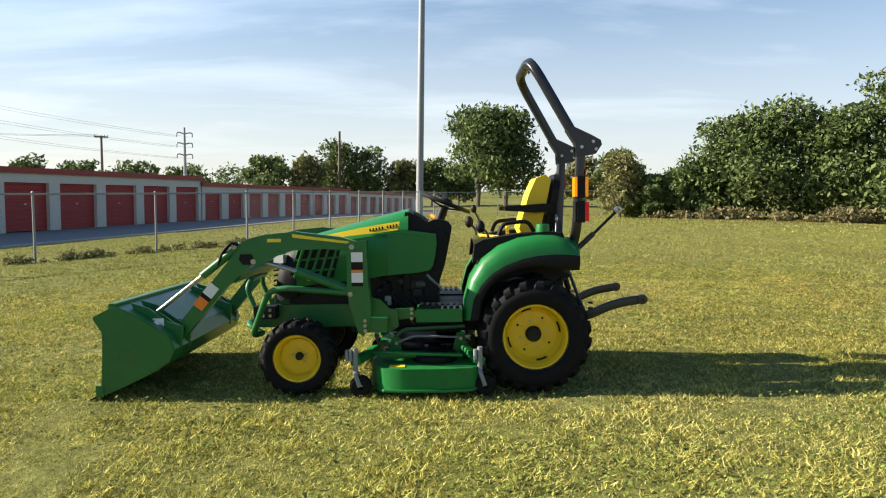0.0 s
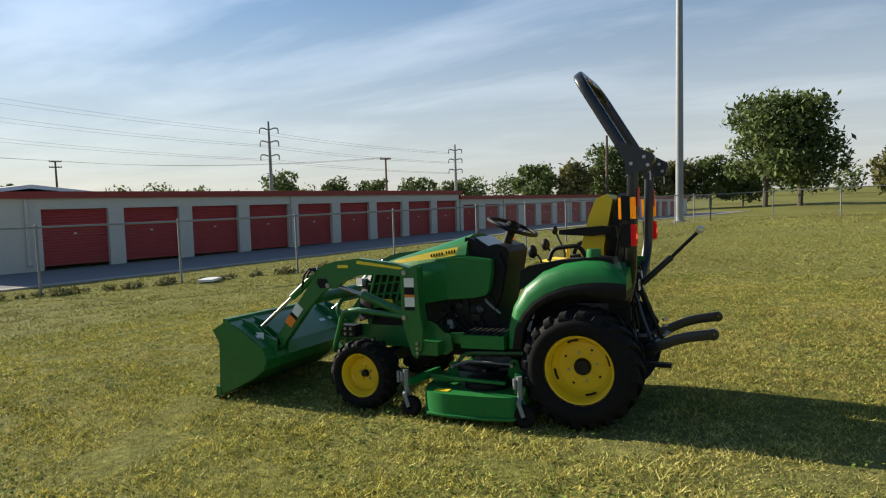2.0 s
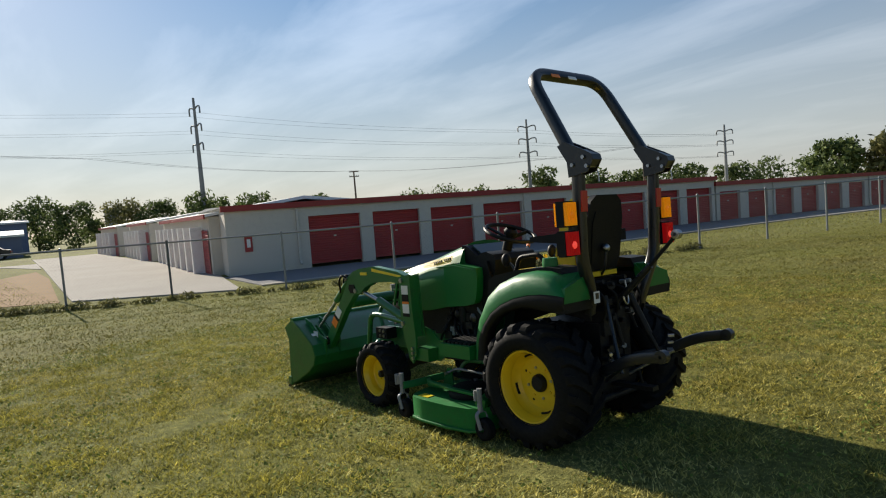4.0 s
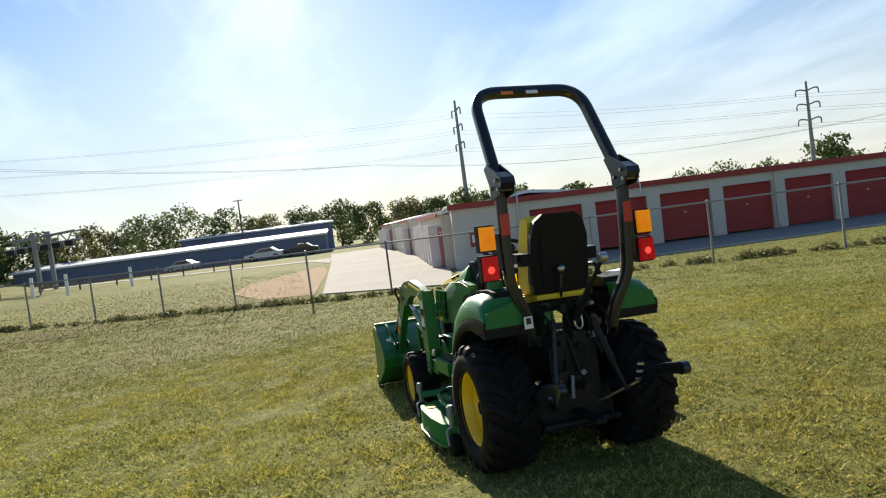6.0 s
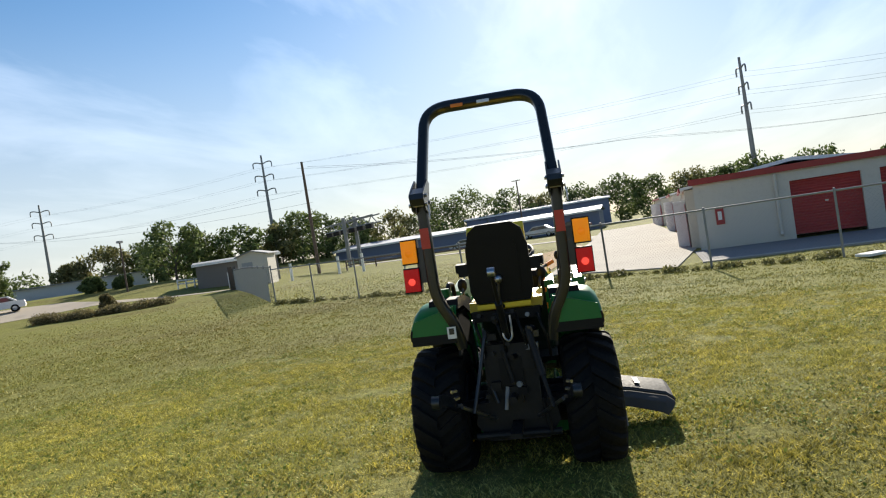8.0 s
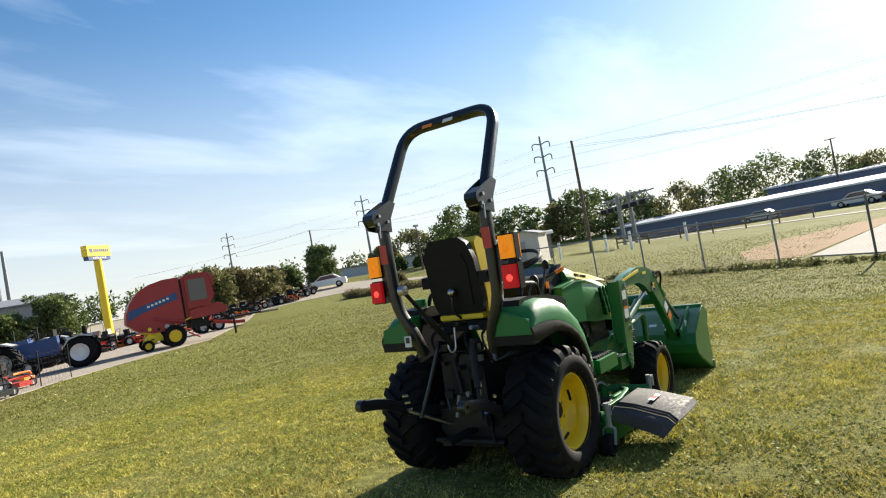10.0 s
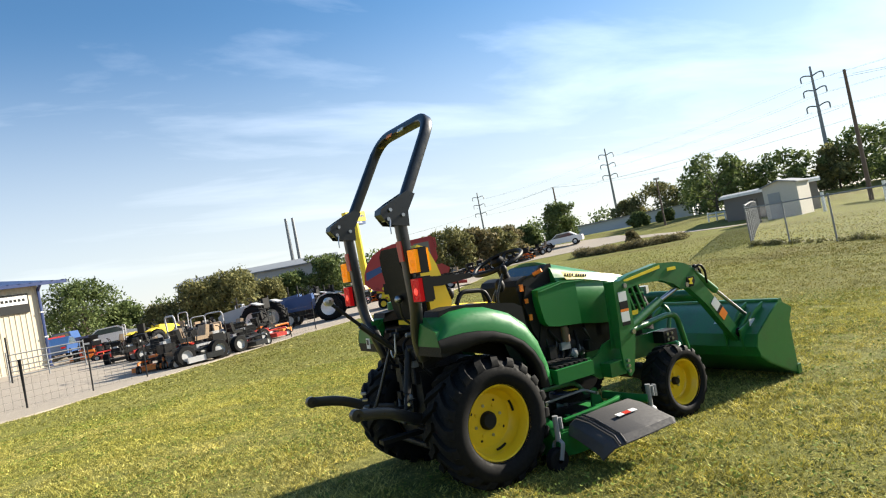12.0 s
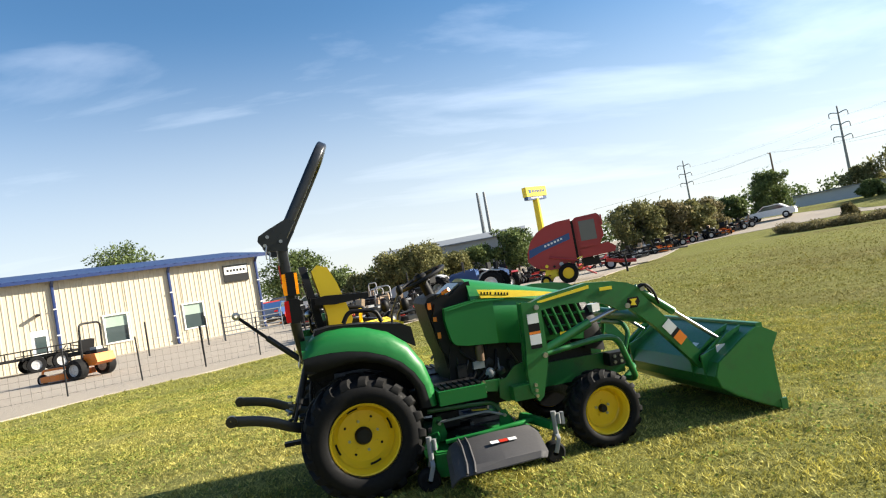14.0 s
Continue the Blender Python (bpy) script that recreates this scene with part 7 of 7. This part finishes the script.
for kind, x, y, a in (("black", -2.3, -18.2, 25), ("orange", -2.0, -20.2, 60), ("grey", -3.3, -20.6, 190), ("red", -2.9, -19.2, 100), ("black", -3.4, -22.0, 33),
                      ("red", -0.1, -26.0, 20), ("black", 0.5, -28.2, 80), ("orange", -1.6, -24.5, 45), ("grey", -2.0, -27.5, 20), ("red", -4.2, -27.0, 100),
                      ("hooped", -3.0, -24.0, 70), ("red", -1.4, -18.6, 120), ("orange", -0.2, -18.2, 250), ("grey", -2.6, -21.6, 140), ("red", -3.8, -20.9, 20), ("orange", -1.2, -21.2, 300), ("grey", -0.6, -23.5, 10), ("black", -2.7, -25.6, 80)):
    copy_thing(mo[kind], at_ground(x, y, a) @ Matrix.Scale(rr.uniform(0.82, 1.0), 4))
big = zero_turn("zero_turn_mower", "orange zero-turn mower standing alone on the gravel", MORANGE, at_ground(7.0, -17.4, 152) @ Matrix.Scale(1.08, 4), "", hoop=IRON)
part("rear_body", soften(prism(bmesh.new(), [(-0.10, 0.36), (0.02, 0.68), (0.50, 0.66), (0.56, 0.42), (0.40, 0.34)], -0.33, 0.33), 0.03, 2), MORANGE, big, "orange rear body")
for k in range(16):
    x, y = -22.5 - k * 1.15 + rr.uniform(-0.3, 0.3), -40.5 - k * 0.42 + rr.uniform(-0.6, 0.6)
    ob = copy_thing(mo[("red", "black", "grey", "orange")[k % 4]], at_ground(x, y, rr.uniform(0, 360)))
    ob["group"] = "far row of mowers"
for k in range(14):
    x, y = -8.0 - k * 0.95 + rr.uniform(-0.3, 0.3), -38.0 - k * 0.30 + rr.uniform(-1.2, 1.2)
    ob = copy_thing(mo[("red", "orange", "red", "black")[k % 4]], at_ground(x, y, rr.uniform(0, 360)))
    ob["group"] = "mowers behind the tractors"

for k in range(24):
    x, y = 1.5 - k * 0.85 + rr.uniform(-0.4, 0.4), -41.5 - k * 0.10 + rr.uniform(-3.5, 3.5)
    ob = copy_thing(mo[("orange", "red", "hooped", "grey", "red")[k % 5]], at_ground(x, y, rr.uniform(0, 360)) @ Matrix.Scale(rr.uniform(0.9, 1.25), 4))
    ob["group"] = "mowers at the back of the yard"
for k in range(16):
    x, y = -3.2 - 1.15 * (k % 4) + rr.uniform(-0.3, 0.3), -28.5 - 2.1 * (k // 4) - 0.5 * (k % 4) + rr.uniform(-0.4, 0.4)
    ob = copy_thing(mo[("orange", "red", "grey", "red", "hooped", "orange", "red")[k % 7]], at_ground(x, y, rr.uniform(0, 360)) @ Matrix.Scale(rr.uniform(0.9, 1.1), 4))
    ob["group"] = "mowers in the middle of the yard"

# blue and grey farm tractors
ft = farm_tractor("farm_tractor", "blue farm tractor with grey fenders on the gravel", MBLUE, at_ground(-8.6, -25.6, 150), "used farm tractors")
copy_thing(ft, at_ground(-10.4, -33.2, 140) @ Matrix.Scale(1.12, 4))
ft2 = farm_tractor("farm_tractor", "grey farm tractor with large lugged tyres", MGREY, at_ground(-5.4, -25.6, 130), "used farm tractors", 0.7)
copy_thing(ft, at_ground(-10.5, -35.5, 20))
copy_thing(ft2, at_ground(-7.0, -33.0, 60))
farm_tractor("farm_tractor", "red farm tractor among the machines", MRED, at_ground(-12.5, -36.5, 75), "used farm tractors", 0.5)
farm_tractor("farm_tractor", "yellow loader tractor far back in the yard", SIGNY, at_ground(-1.2, -34.0, 40), "used farm tractors", 0.6)


def baler(m):
    """Round baler: drum chamber, front housing with a vent, yellow pickup, wheels and drawbar."""
    root = thing("round_baler", "large red round baler with a blue stripe and yellow pickup", "baler", m)
    drum = [(1.95, 1.3), (1.9, 1.75), (1.7, 2.2), (1.35, 2.6), (0.9, 2.85), (0.3, 2.98), (-0.35, 3.0), (-0.35, 0.95), (0.2, 0.75), (1.0, 0.75), (1.6, 0.95)]
    ch = part("drum_chamber", soften(prism(bmesh.new(), drum, -1.15, 1.15), 0.07, 3), BALER, root, "red curved bale chamber", 40)
    for s in (-1, 1):
        bm = prism(bmesh.new(), [(1.85, 1.45), (1.8, 1.85), (-0.2, 2.35), (-0.2, 2.05), (1.2, 1.7)], s * 1.155, s * 1.165)
        st = part("blue_stripe", bm, MBLUE, ch, "blue swoosh stripe")
        for k in range(6):
            part("stripe_bar", rbox((1.0 - 0.16 * k, s * 1.17, 1.92 + 0.042 * k), (0.1, 0.01, 0.09), 0.003), LABEL, ch)
    part("front_housing", soften(prism(bmesh.new(), [(-0.46, 1.15), (-0.46, 2.92), (-0.60, 3.02), (-1.60, 3.06), (-1.72, 2.95), (-1.78, 1.95), (-1.60, 1.72), (-1.35, 1.15)], -0.98, 0.98), 0.05, 2), BALER, root)
    # dark box added to imitate the shade between drum and housing
    part("seam_panel", rbox((-0.41, 0, 1.95), (0.12, 1.9, 1.9), 0.02), IRON, root, "dark box imitating shade in the gap between chamber and housing")
    rk = random.Random(9)
    for k in range(26):
        x, z, sy = rk.uniform(-2.0, 1.2), rk.uniform(0.4, 1.1), rk.choice((-1, 1))
        q = (x + rk.uniform(-0.5, 0.5), sy * rk.uniform(0.9, 1.25), z + rk.uniform(-0.35, 0.3))
        part("linkage", rod(bmesh.new(), (x, sy * rk.uniform(0.9, 1.25), z), q, rk.uniform(0.025, 0.06), 6), (BALER, IRON, IRON, BALER, SIGNY)[k % 5], root)
    for s in (-1, 1):
        part("lower_beam", soften(prism(bmesh.new(), [(-0.6, 1.45), (-1.9, 1.62), (-2.25, 1.35), (-2.15, 1.12), (-0.6, 1.05)], s * 1.0 - 0.08, s * 1.0 + 0.08), 0.02), BALER, root)
    for s in (-1, 1):
        vf = part("vent_frame", rbox((-1.08, s * 1.02, 2.3), (0.98, 0.12, 1.2), 0.03), BALER, root)
        part("side_vent", rbox((-1.08, s * 1.085, 2.33), (0.74, 0.03, 0.95), 0.02), DARKWALL, vf, "dark mesh vent panel")
        part("lower_guard", rbox((-1.05, s * 1.08, 1.62), (1.0, 0.10, 0.16), 0.03), BALER, root)
        part("tension_arm", rod(bmesh.new(), (-0.35, s * 1.2, 1.0), (0.9, s * 1.2, 1.35), 0.05, 8), BALER, root)
        for k in range(5):
            part("roller", rod(bmesh.new(), (-0.3 + 0.35 * k, s * 1.15, 0.95 - 0.06 * (k % 2)), (-0.3 + 0.35 * k, s * 1.24, 0.95 - 0.06 * (k % 2)), 0.06 + 0.02 * (k % 3), 10), (IRON, SIGNY, MGREY)[k % 3], root)
        for k in range(3):
            part("hose", tube(bmesh.new(), rounded([(-1.7, s * (0.3 + 0.1 * k), 1.2), (-2.1, s * 0.2, 0.95 + 0.1 * k), (-2.5, s * 0.1, 0.75)], 0.2), 0.02, 6), BLACK, root)
        side_wheel(root, 0.15, s * 1.28, 0.48, 0.34, rim_mat=YELLOW)
        side_wheel(root, 1.25, s * 1.2, 0.25, 0.14, rim_mat=YELLOW, name="pickup_wheel")
        part("pickup_cover", soften(prism(bmesh.new(), [(1.35, 0.35), (1.2, 0.75), (0.75, 0.85), (0.55, 0.4)], s * 1.0 - 0.1, s * 1.0 + 0.1), 0.03), SIGNY, root, "yellow pickup cover")
        part("lamp", rbox((-1.78, s * 0.95, 2.7), (0.08, 0.14, 0.5), 0.02), BALER, root)
    part("pickup_drum", rod(bmesh.new(), (1.05, -0.95, 0.45), (1.05, 0.95, 0.45), 0.22, 14), SIGNY, root)
    part("axle", rod(bmesh.new(), (0.15, -1.2, 0.48), (0.15, 1.2, 0.48), 0.09, 10), IRON, root)
    bm = bmesh.new()
    sweep(bm, [(-1.7, 0, 0.75), (-2.6, 0, 0.55), (-3.1, 0, 0.5)], rrect(0.16, 0.16, 0.03))
    part("drawbar", bm, BALER, root)
    part("jack", rod(bmesh.new(), (-2.6, 0.12, 0.0), (-2.6, 0.12, 0.8), 0.05, 8), IRON, root)
    part("lower_box", rbox((-1.0, 0, 0.85), (0.8, 1.7, 0.4), 0.04), IRON, root)
    return root


baler(at_ground(-12.5, -25.3, -24))

# flat trailer beyond the baler
def flat_trailer(label, m, length=4.2, wide=1.9, bias=0.0):
    """Flat bed on two axles; bias: how far the bed's middle lies from the axles."""
    root = thing("trailer", label, "trailer", m)
    part("bed", rbox((bias, 0, 0.62), (length, wide, 0.10), 0.02), IRON, root)
    for s in (-1, 1):
        part("side_rail", rbox((bias, s * wide / 2, 0.92), (length, 0.05, 0.05), 0.01), IRON, root)
        for k in range(7):
            part("rail_post", rbox((bias + length * (k / 6 - 0.5) * 0.98, s * wide / 2, 0.78), (0.05, 0.05, 0.30), 0.006), IRON, root)
        part("fender", prism(bmesh.new(), [(-0.45, 0.55), (-0.38, 0.74), (1.23, 0.74), (1.30, 0.55), (1.26, 0.55), (1.20, 0.71), (-0.35, 0.71), (-0.41, 0.55)], s * (wide / 2 + 0.03), s * (wide / 2 + 0.26)), IRON, root)
        for x in (0.0, 0.85):
            side_wheel(root, x, s * (wide / 2 + 0.14), 0.33, 0.2, rim_mat=MGREY)
    bm = bmesh.new()
    e = 1 if bias > 0 else -1
    for s in (-1, 1):
        sweep(bm, [(bias + e * length / 2, s * wide * 0.4, 0.58), (bias + e * (length / 2 + 1.2), 0, 0.55)], rrect(0.1, 0.08, 0.01))
    part("drawbar", bm, IRON, root)
    return root


flat_trailer("dark flat trailer beyond the baler", at_ground(-18.6, -31.5, -25), 5.0)
flat_trailer("dark flat trailer beside the shop wall", at_ground(12.5, -30.15, 29) @ Matrix.Scale(1.2, 4), 5.2, 1.9, 1.8)

# tall yellow dealer sign
root = thing("dealer_sign", "tall yellow pole sign with a yellow and blue box", "sign", at_ground(-19.3, -46.0, 24))
h = 6.75 - ground_z(-19.3, -46)
bm = bmesh.new()
lathe(bm, [(0.30, 0), (0.27, h - 0.5), (0, h - 0.5)], 16, Matrix.Rotation(radians(90), 4, "X"))
part("pole", bm, SIGNY, root)
bx = part("sign_box", rbox((0, 0, h + 0.1), (2.3, 0.5, 0.8), 0.1, None, 3), SIGNY, root, "yellow sign box")
part("sign_band", rbox((0, 0, h - 0.42), (2.15, 0.44, 0.3), 0.05), MBLUE, bx, "blue lower band")
for s in (-1, 1):
    part("sign_emblem", rbox((-0.75 * -s, s * 0.252, h + 0.12), (0.26, 0.02, 0.3), 0.05), MBLUE, bx)
    for k in range(8):
        part("sign_bar", rbox((s * (0.45 - 0.19 * k), s * 0.252, h + 0.12), (0.12, 0.02, 0.2), 0.01), MBLUE, bx)
        part("sign_bar", rbox((s * (0.62 - 0.17 * k), s * 0.225, h - 0.42), (0.11, 0.02, 0.13), 0.01), LABEL, bx)
part("base_block", rbox((0, 0, 0.2), (1.1, 1.1, 0.5), 0.04), SIGNY, root)


# ---- the shop: ribbed cream metal walls, blue trim ----
def ribbed(length, high, pitch=0.3, rib=0.024):
    """Vertical-ribbed sheet from x 0 to length, ribs towards -y."""
    bm = bmesh.new()
    prof = []
    x = 0.0
    while x < length - 1e-6:
        prof += [(x, 0), (x + pitch * 0.62, 0), (x + pitch * 0.70, -rib), (x + pitch * 0.90, -rib), (x + pitch * 0.98, 0)]
        x += pitch
    a = [bm.verts.new((min(px, length), py, 0)) for px, py in prof]
    b = [bm.verts.new((min(px, length), py, high)) for px, py in prof]
    for i in range(len(prof) - 1):
        if b[i].co.x < b[i + 1].co.x or prof[i][1] != prof[i + 1][1]:
            bm.faces.new((a[i], a[i + 1], b[i + 1], b[i]))
    bmesh.ops.remove_doubles(bm, verts=bm.verts[:], dist=1e-5)
    return bm


hd = radians(29)
SU, SV = Vector((math.cos(hd), math.sin(hd), 0)), Vector((math.sin(hd), -math.cos(hd), 0))
shop = thing("shop_building", "cream ribbed-metal shop building with blue roof trim", "building", Matrix.Translation((3.5, -42.15, -0.12)) @ Matrix((SU, SV, (0, 0, 1))).transposed().to_4x4())
L, H, DEEP = 26.0, 5.1, 16.0
OPEN = [(4.05, 5.31, 0.95, 2.5, "window"), (8.69, 9.96, 0.95, 2.55, "window"), (12.83, 13.72, 0.0, 2.35, "door"), (17.0, 18.3, 0.95, 2.5, "window")]
x = 0.0
for a, b, z0, z1, kind in OPEN + [(L, L, 0, 0, "")]:
    if a > x:
        part("wall_panel", ribbed(a - x, H), CREAM, shop, "", 0, pose(x, 0, 0))
    if b > a:
        if z0 > 0:
            part("wall_panel", ribbed(b - a, z0), CREAM, shop, "", 0, pose(a, 0, 0))
        part("wall_panel", ribbed(b - a, H - z1), CREAM, shop, "", 0, pose(a, 0, z1))
        if kind == "window":
            bm = bmesh.new()
            for c, size in (((a + b) / 2, 0, z0 - 0.03), (b - a + 0.2, 0.14, 0.08)), (((a + b) / 2, 0, z1 + 0.03), (b - a + 0.2, 0.14, 0.08)), ((a - 0.03, 0, (z0 + z1) / 2), (0.08, 0.14, z1 - z0)), ((b + 0.03, 0, (z0 + z1) / 2), (0.08, 0.14, z1 - z0)):
                box(bm, c, size)
            w = part("window", bm, WHITE, shop, "white-framed window")
            part("pane", box(bmesh.new(), ((a + b) / 2, 0.06, (z0 + z1) / 2), (b - a, 0.02, z1 - z0)), GLASS, w)
            part("blind", box(bmesh.new(), ((a + b) / 2, 0.045, z1 - 0.35), (b - a - 0.02, 0.01, 0.66)), paint("pale_green_blind", (0.30, 0.38, 0.32), 0.7), w)
        else:
            d = part("door", rbox(((a + b) / 2, 0.04, (z0 + z1) / 2), (b - a, 0.06, z1 - z0), 0.01), WHITE, shop, "white panelled entrance door")
            part("door_pane", rbox(((a + b) / 2, 0.0, 1.55), ((b - a) * 0.6, 0.03, 0.9), 0.01), GLASS, d)
    x = b
part("core", box(bmesh.new(), (L / 2, DEEP / 2 + 0.4, H / 2), (L - 0.2, DEEP - 0.4, H - 0.05)), CREAM, shop, "inner wall core")
part("end_wall", ribbed(DEEP, H), CREAM, shop, "", 0, pose(0, DEEP, 0, 0, 0, -90))
bm = prism(bmesh.new(), [(-0.5, H), (DEEP / 2, H + 1.2), (DEEP + 0.5, H), (DEEP + 0.5, H + 0.05), (DEEP / 2, H + 1.25), (-0.5, H + 0.05)], -1.5, L + 0.5, "x")
part("roof", bm, BLUE, shop, "blue metal roof")
part("eave_trim", rbox((L / 2 - 0.5, -0.53, H - 0.01), (L + 2.0, 0.08, 0.20), 0.02), BLUE, shop, "blue eave trim")
for k in range(44):
    part("roof_rib", rbox((-1.3 + k * 0.62, -0.46, H + 0.09), (0.07, 0.3, 0.04), 0.01), BLUE, shop)
part("base_trim", rbox((L / 2, -0.02, 0.05), (L, 0.1, 0.12), 0.01), GREYWALL, shop)
for sx in (0.02, 5.92, 12.39, 19.5):
    bm = bmesh.new()
    sweep(bm, [(sx, -0.5, H), (sx, -0.12, H - 0.35), (sx, -0.12, 0.2), (sx, -0.3, 0.08)], rrect(0.16, 0.12, 0.02))
    sp = part("downspout", bm, BLUE, shop, "blue downspout")
    for z in (0.5, 1.9, 3.4):
        part("spout_strap", rbox((sx, -0.14, z), (0.2, 0.14, 0.07), 0.01), LABEL, sp)
sg = part("wall_sign", rbox((1.5, -0.08, 4.08), (1.75, 0.08, 1.12), 0.02), IRON, shop, "dark framed wall sign with pale lettering bars")
part("sign_face", rbox((1.5, -0.125, 4.28), (1.6, 0.02, 0.5), 0.01), LABEL, sg)
for k in range(6):
    part("sign_bar", rbox((0.92 + 0.23 * k, -0.14, 4.28), (0.15, 0.012, 0.16), 0.004), IRON, sg)
part("wall_lamp", rbox((13.3, -0.25, 3.2), (0.2, 0.5, 0.12), 0.04), IRON, shop)

# tube gate and a post by the shop
root = thing("tube_gate", "galvanised tube gate standing in the gravel yard", "gate", at_ground(4.5, -28.6, 196))
for z in (0.25, 0.45, 0.65, 0.88, 1.15):
    part("gate_rail", rod(bmesh.new(), (0, 0, z), (2.9, 0, z), 0.026, 8), ZINC, root)
for x in (0.0, 1.45, 2.9):
    part("gate_upright", rod(bmesh.new(), (x, 0, 0.05), (x, 0, 1.2 if x else 1.3), 0.03, 8), ZINC, root)
for x, y, h in ((7.2, -25.4, 1.5), (4.4, -28.2, 1.9), (4.9, -26.4, 1.35)):
    ob = rod(bmesh.new(), (x, y, ground_z(x, y) - 0.1), (x, y, ground_z(x, y) + h), 0.035, 8)
    tagged(mesh_object("steel_post", ob, IRON), "dark steel post in the gravel yard", "post", "yard posts")

# ---- trees round the yard and along the west ----
TREES = [(-29.6, -49.5, 4.4, 6.5, LEAF2), (-33.0, -49.5, 3.9, 5.6, BRUSH), (-35.5, -49.5, 3.3, 4.6, LEAF2),
         (-5.0, -59.5, 2.9, 4.4, LEAF2), (-8.2, -58.0, 4.6, 5.6, LEAF2), (-11.0, -57.0, 5.0, 6.2, LEAF2), (-14.6, -58.0, 3.4, 4.4, LEAF2), (-17.4, -60.0, 3.5, 4.6, LEAF), (-21.5, -60, 4.5, 4.8, LEAF),
         (19.0, -68.0, 10.6, 8.5, LEAF), (1.0, -67.0, 6.9, 8.0, LEAF), (-2.5, -70, 4.0, 5, LEAF), (9, -80, 6.0, 8, LEAF),
         (-49.5, -56.0, 4.7, 5.0, LEAF), (-39.5, -53.5, 3.3, 5.2, BRUSH), (-42.5, -57.5, 2.8, 4.6, BRUSH), (-33.6, -29.9, 1.15, 0.8, BRUSH), (-47.5, -60.0, 2.8, 4.5, LEAF), (-56.0, -49.5, 1.7, 2.6, LEAF), (-58.5, -47.5, 1.4, 2.6, LEAF)]
for i, (x, y, h, w, mat) in enumerate(TREES):
    tree(x, y, h, w, 200 + i, mat, 0.17, 7500, label="leafy green tree at the edge of the yard" if mat is LEAF else "olive-brown tree at the edge of the yard", low=h < 6, bushy=14)
FAR = [(-74, -62, 5.0), (-65, -45.5, 5.6), (-68, -43.5, 4.4), (-69, -39, 4.4), (-74, -36, 4.2), (-77, -34.5, 5.6), (-84, -34, 5.2), (-90, -31, 4.8), (-94, -26, 5.6), (-98, -20, 6.6), (-99, -15, 7.2), (-104, -9, 6.6), (-104, -3, 5.2),
       (-105, 3.5, 5.8), (-104, 9, 6.2), (-104, 14, 5.4), (-103, 20, 5.4), (-101, 25, 5.0), (-100, 31, 4.6), (-97, 37, 4.4), (-71, -65, 3.6), (-76, -54, 4.6), (-80, -60, 5.0)]
for i, (x, y, h) in enumerate(FAR):
    tree(x, y, h * 1.22, h * 1.65, 300 + i, LEAF if i % 4 else LEAF2, 0.26, 2600, label="dark green tree in the distant tree line", low=True, bushy=9)
for i, (x, y, h, w) in enumerate([(-38.9, 42.2, 4.9, 3.4), (-36.5, 47, 4.3, 3.8), (-33, 49, 4.2, 4.2), (-30, 52.5, 4.4, 5.0), (-26.8, 55, 4.2, 5.0), (-64, 19, 5.2, 6), (-66, 26, 5.0, 6), (-62, 31, 4.4, 5)]):
    tree(x, y, h, w, 400 + i, LEAF, 0.22, 1800, label="green tree behind the storage units", low=True, bushy=9)


def woods(name, spots, seed, label):
    """A far belt of woods, too distant to count."""
    return tagged(new(name, leaves([(x, y, ground_z(x, y) + h * 0.5, h * 0.55, 0.9) for x, y, h in spots], len(spots) * 500, 0.55, seed, LEAF, name)), label, "woods", kind="stuff")


rw = random.Random(8)
ringw = []
for a in range(0, 360, 3):
    d = rw.uniform(170, 210)
    ringw.append((d * math.cos(radians(a)), d * math.sin(radians(a)), rw.uniform(6, 9)))
woods("far_woods", ringw, 77, "far belt of dark green woods round the horizon")
brush("brush_strip", [(-32.0 + 0.5 * math.sin(i * 0.14) * 4 + rs.uniform(-0.5, 0.5), -33.4 + i * 0.40, rs.uniform(0.45, 0.8)) for i in range(23)], 22000, 0.055, BRUSH, "strip of dry brush along the yard road", 21)
brush("fence_weeds", [(np.interp(k, [0, 49, 90], [FENCE_A[0], FENCE_K[0], FENCE_B[0]]) + rs.uniform(-0.25, 0.1), np.interp(k, [0, 49, 90], [FENCE_A[1], FENCE_K[1], FENCE_B[1]]), rs.uniform(0.08, 0.22)) for k in range(91)], 9000, 0.045, LEAF2, "uncut weeds along the foot of the chain-link fence", 22)

# scrap of white board lying by the fence
z = ground_z(-10.2, 6.2)
tagged(mesh_object("white_board", rbox((-10.2, 6.2, z + 0.06), (0.34, 0.5, 0.05), 0.015, Matrix.Rotation(0.4, 3, "Z")), WHITE), "scrap of white board lying on the grass", "board")
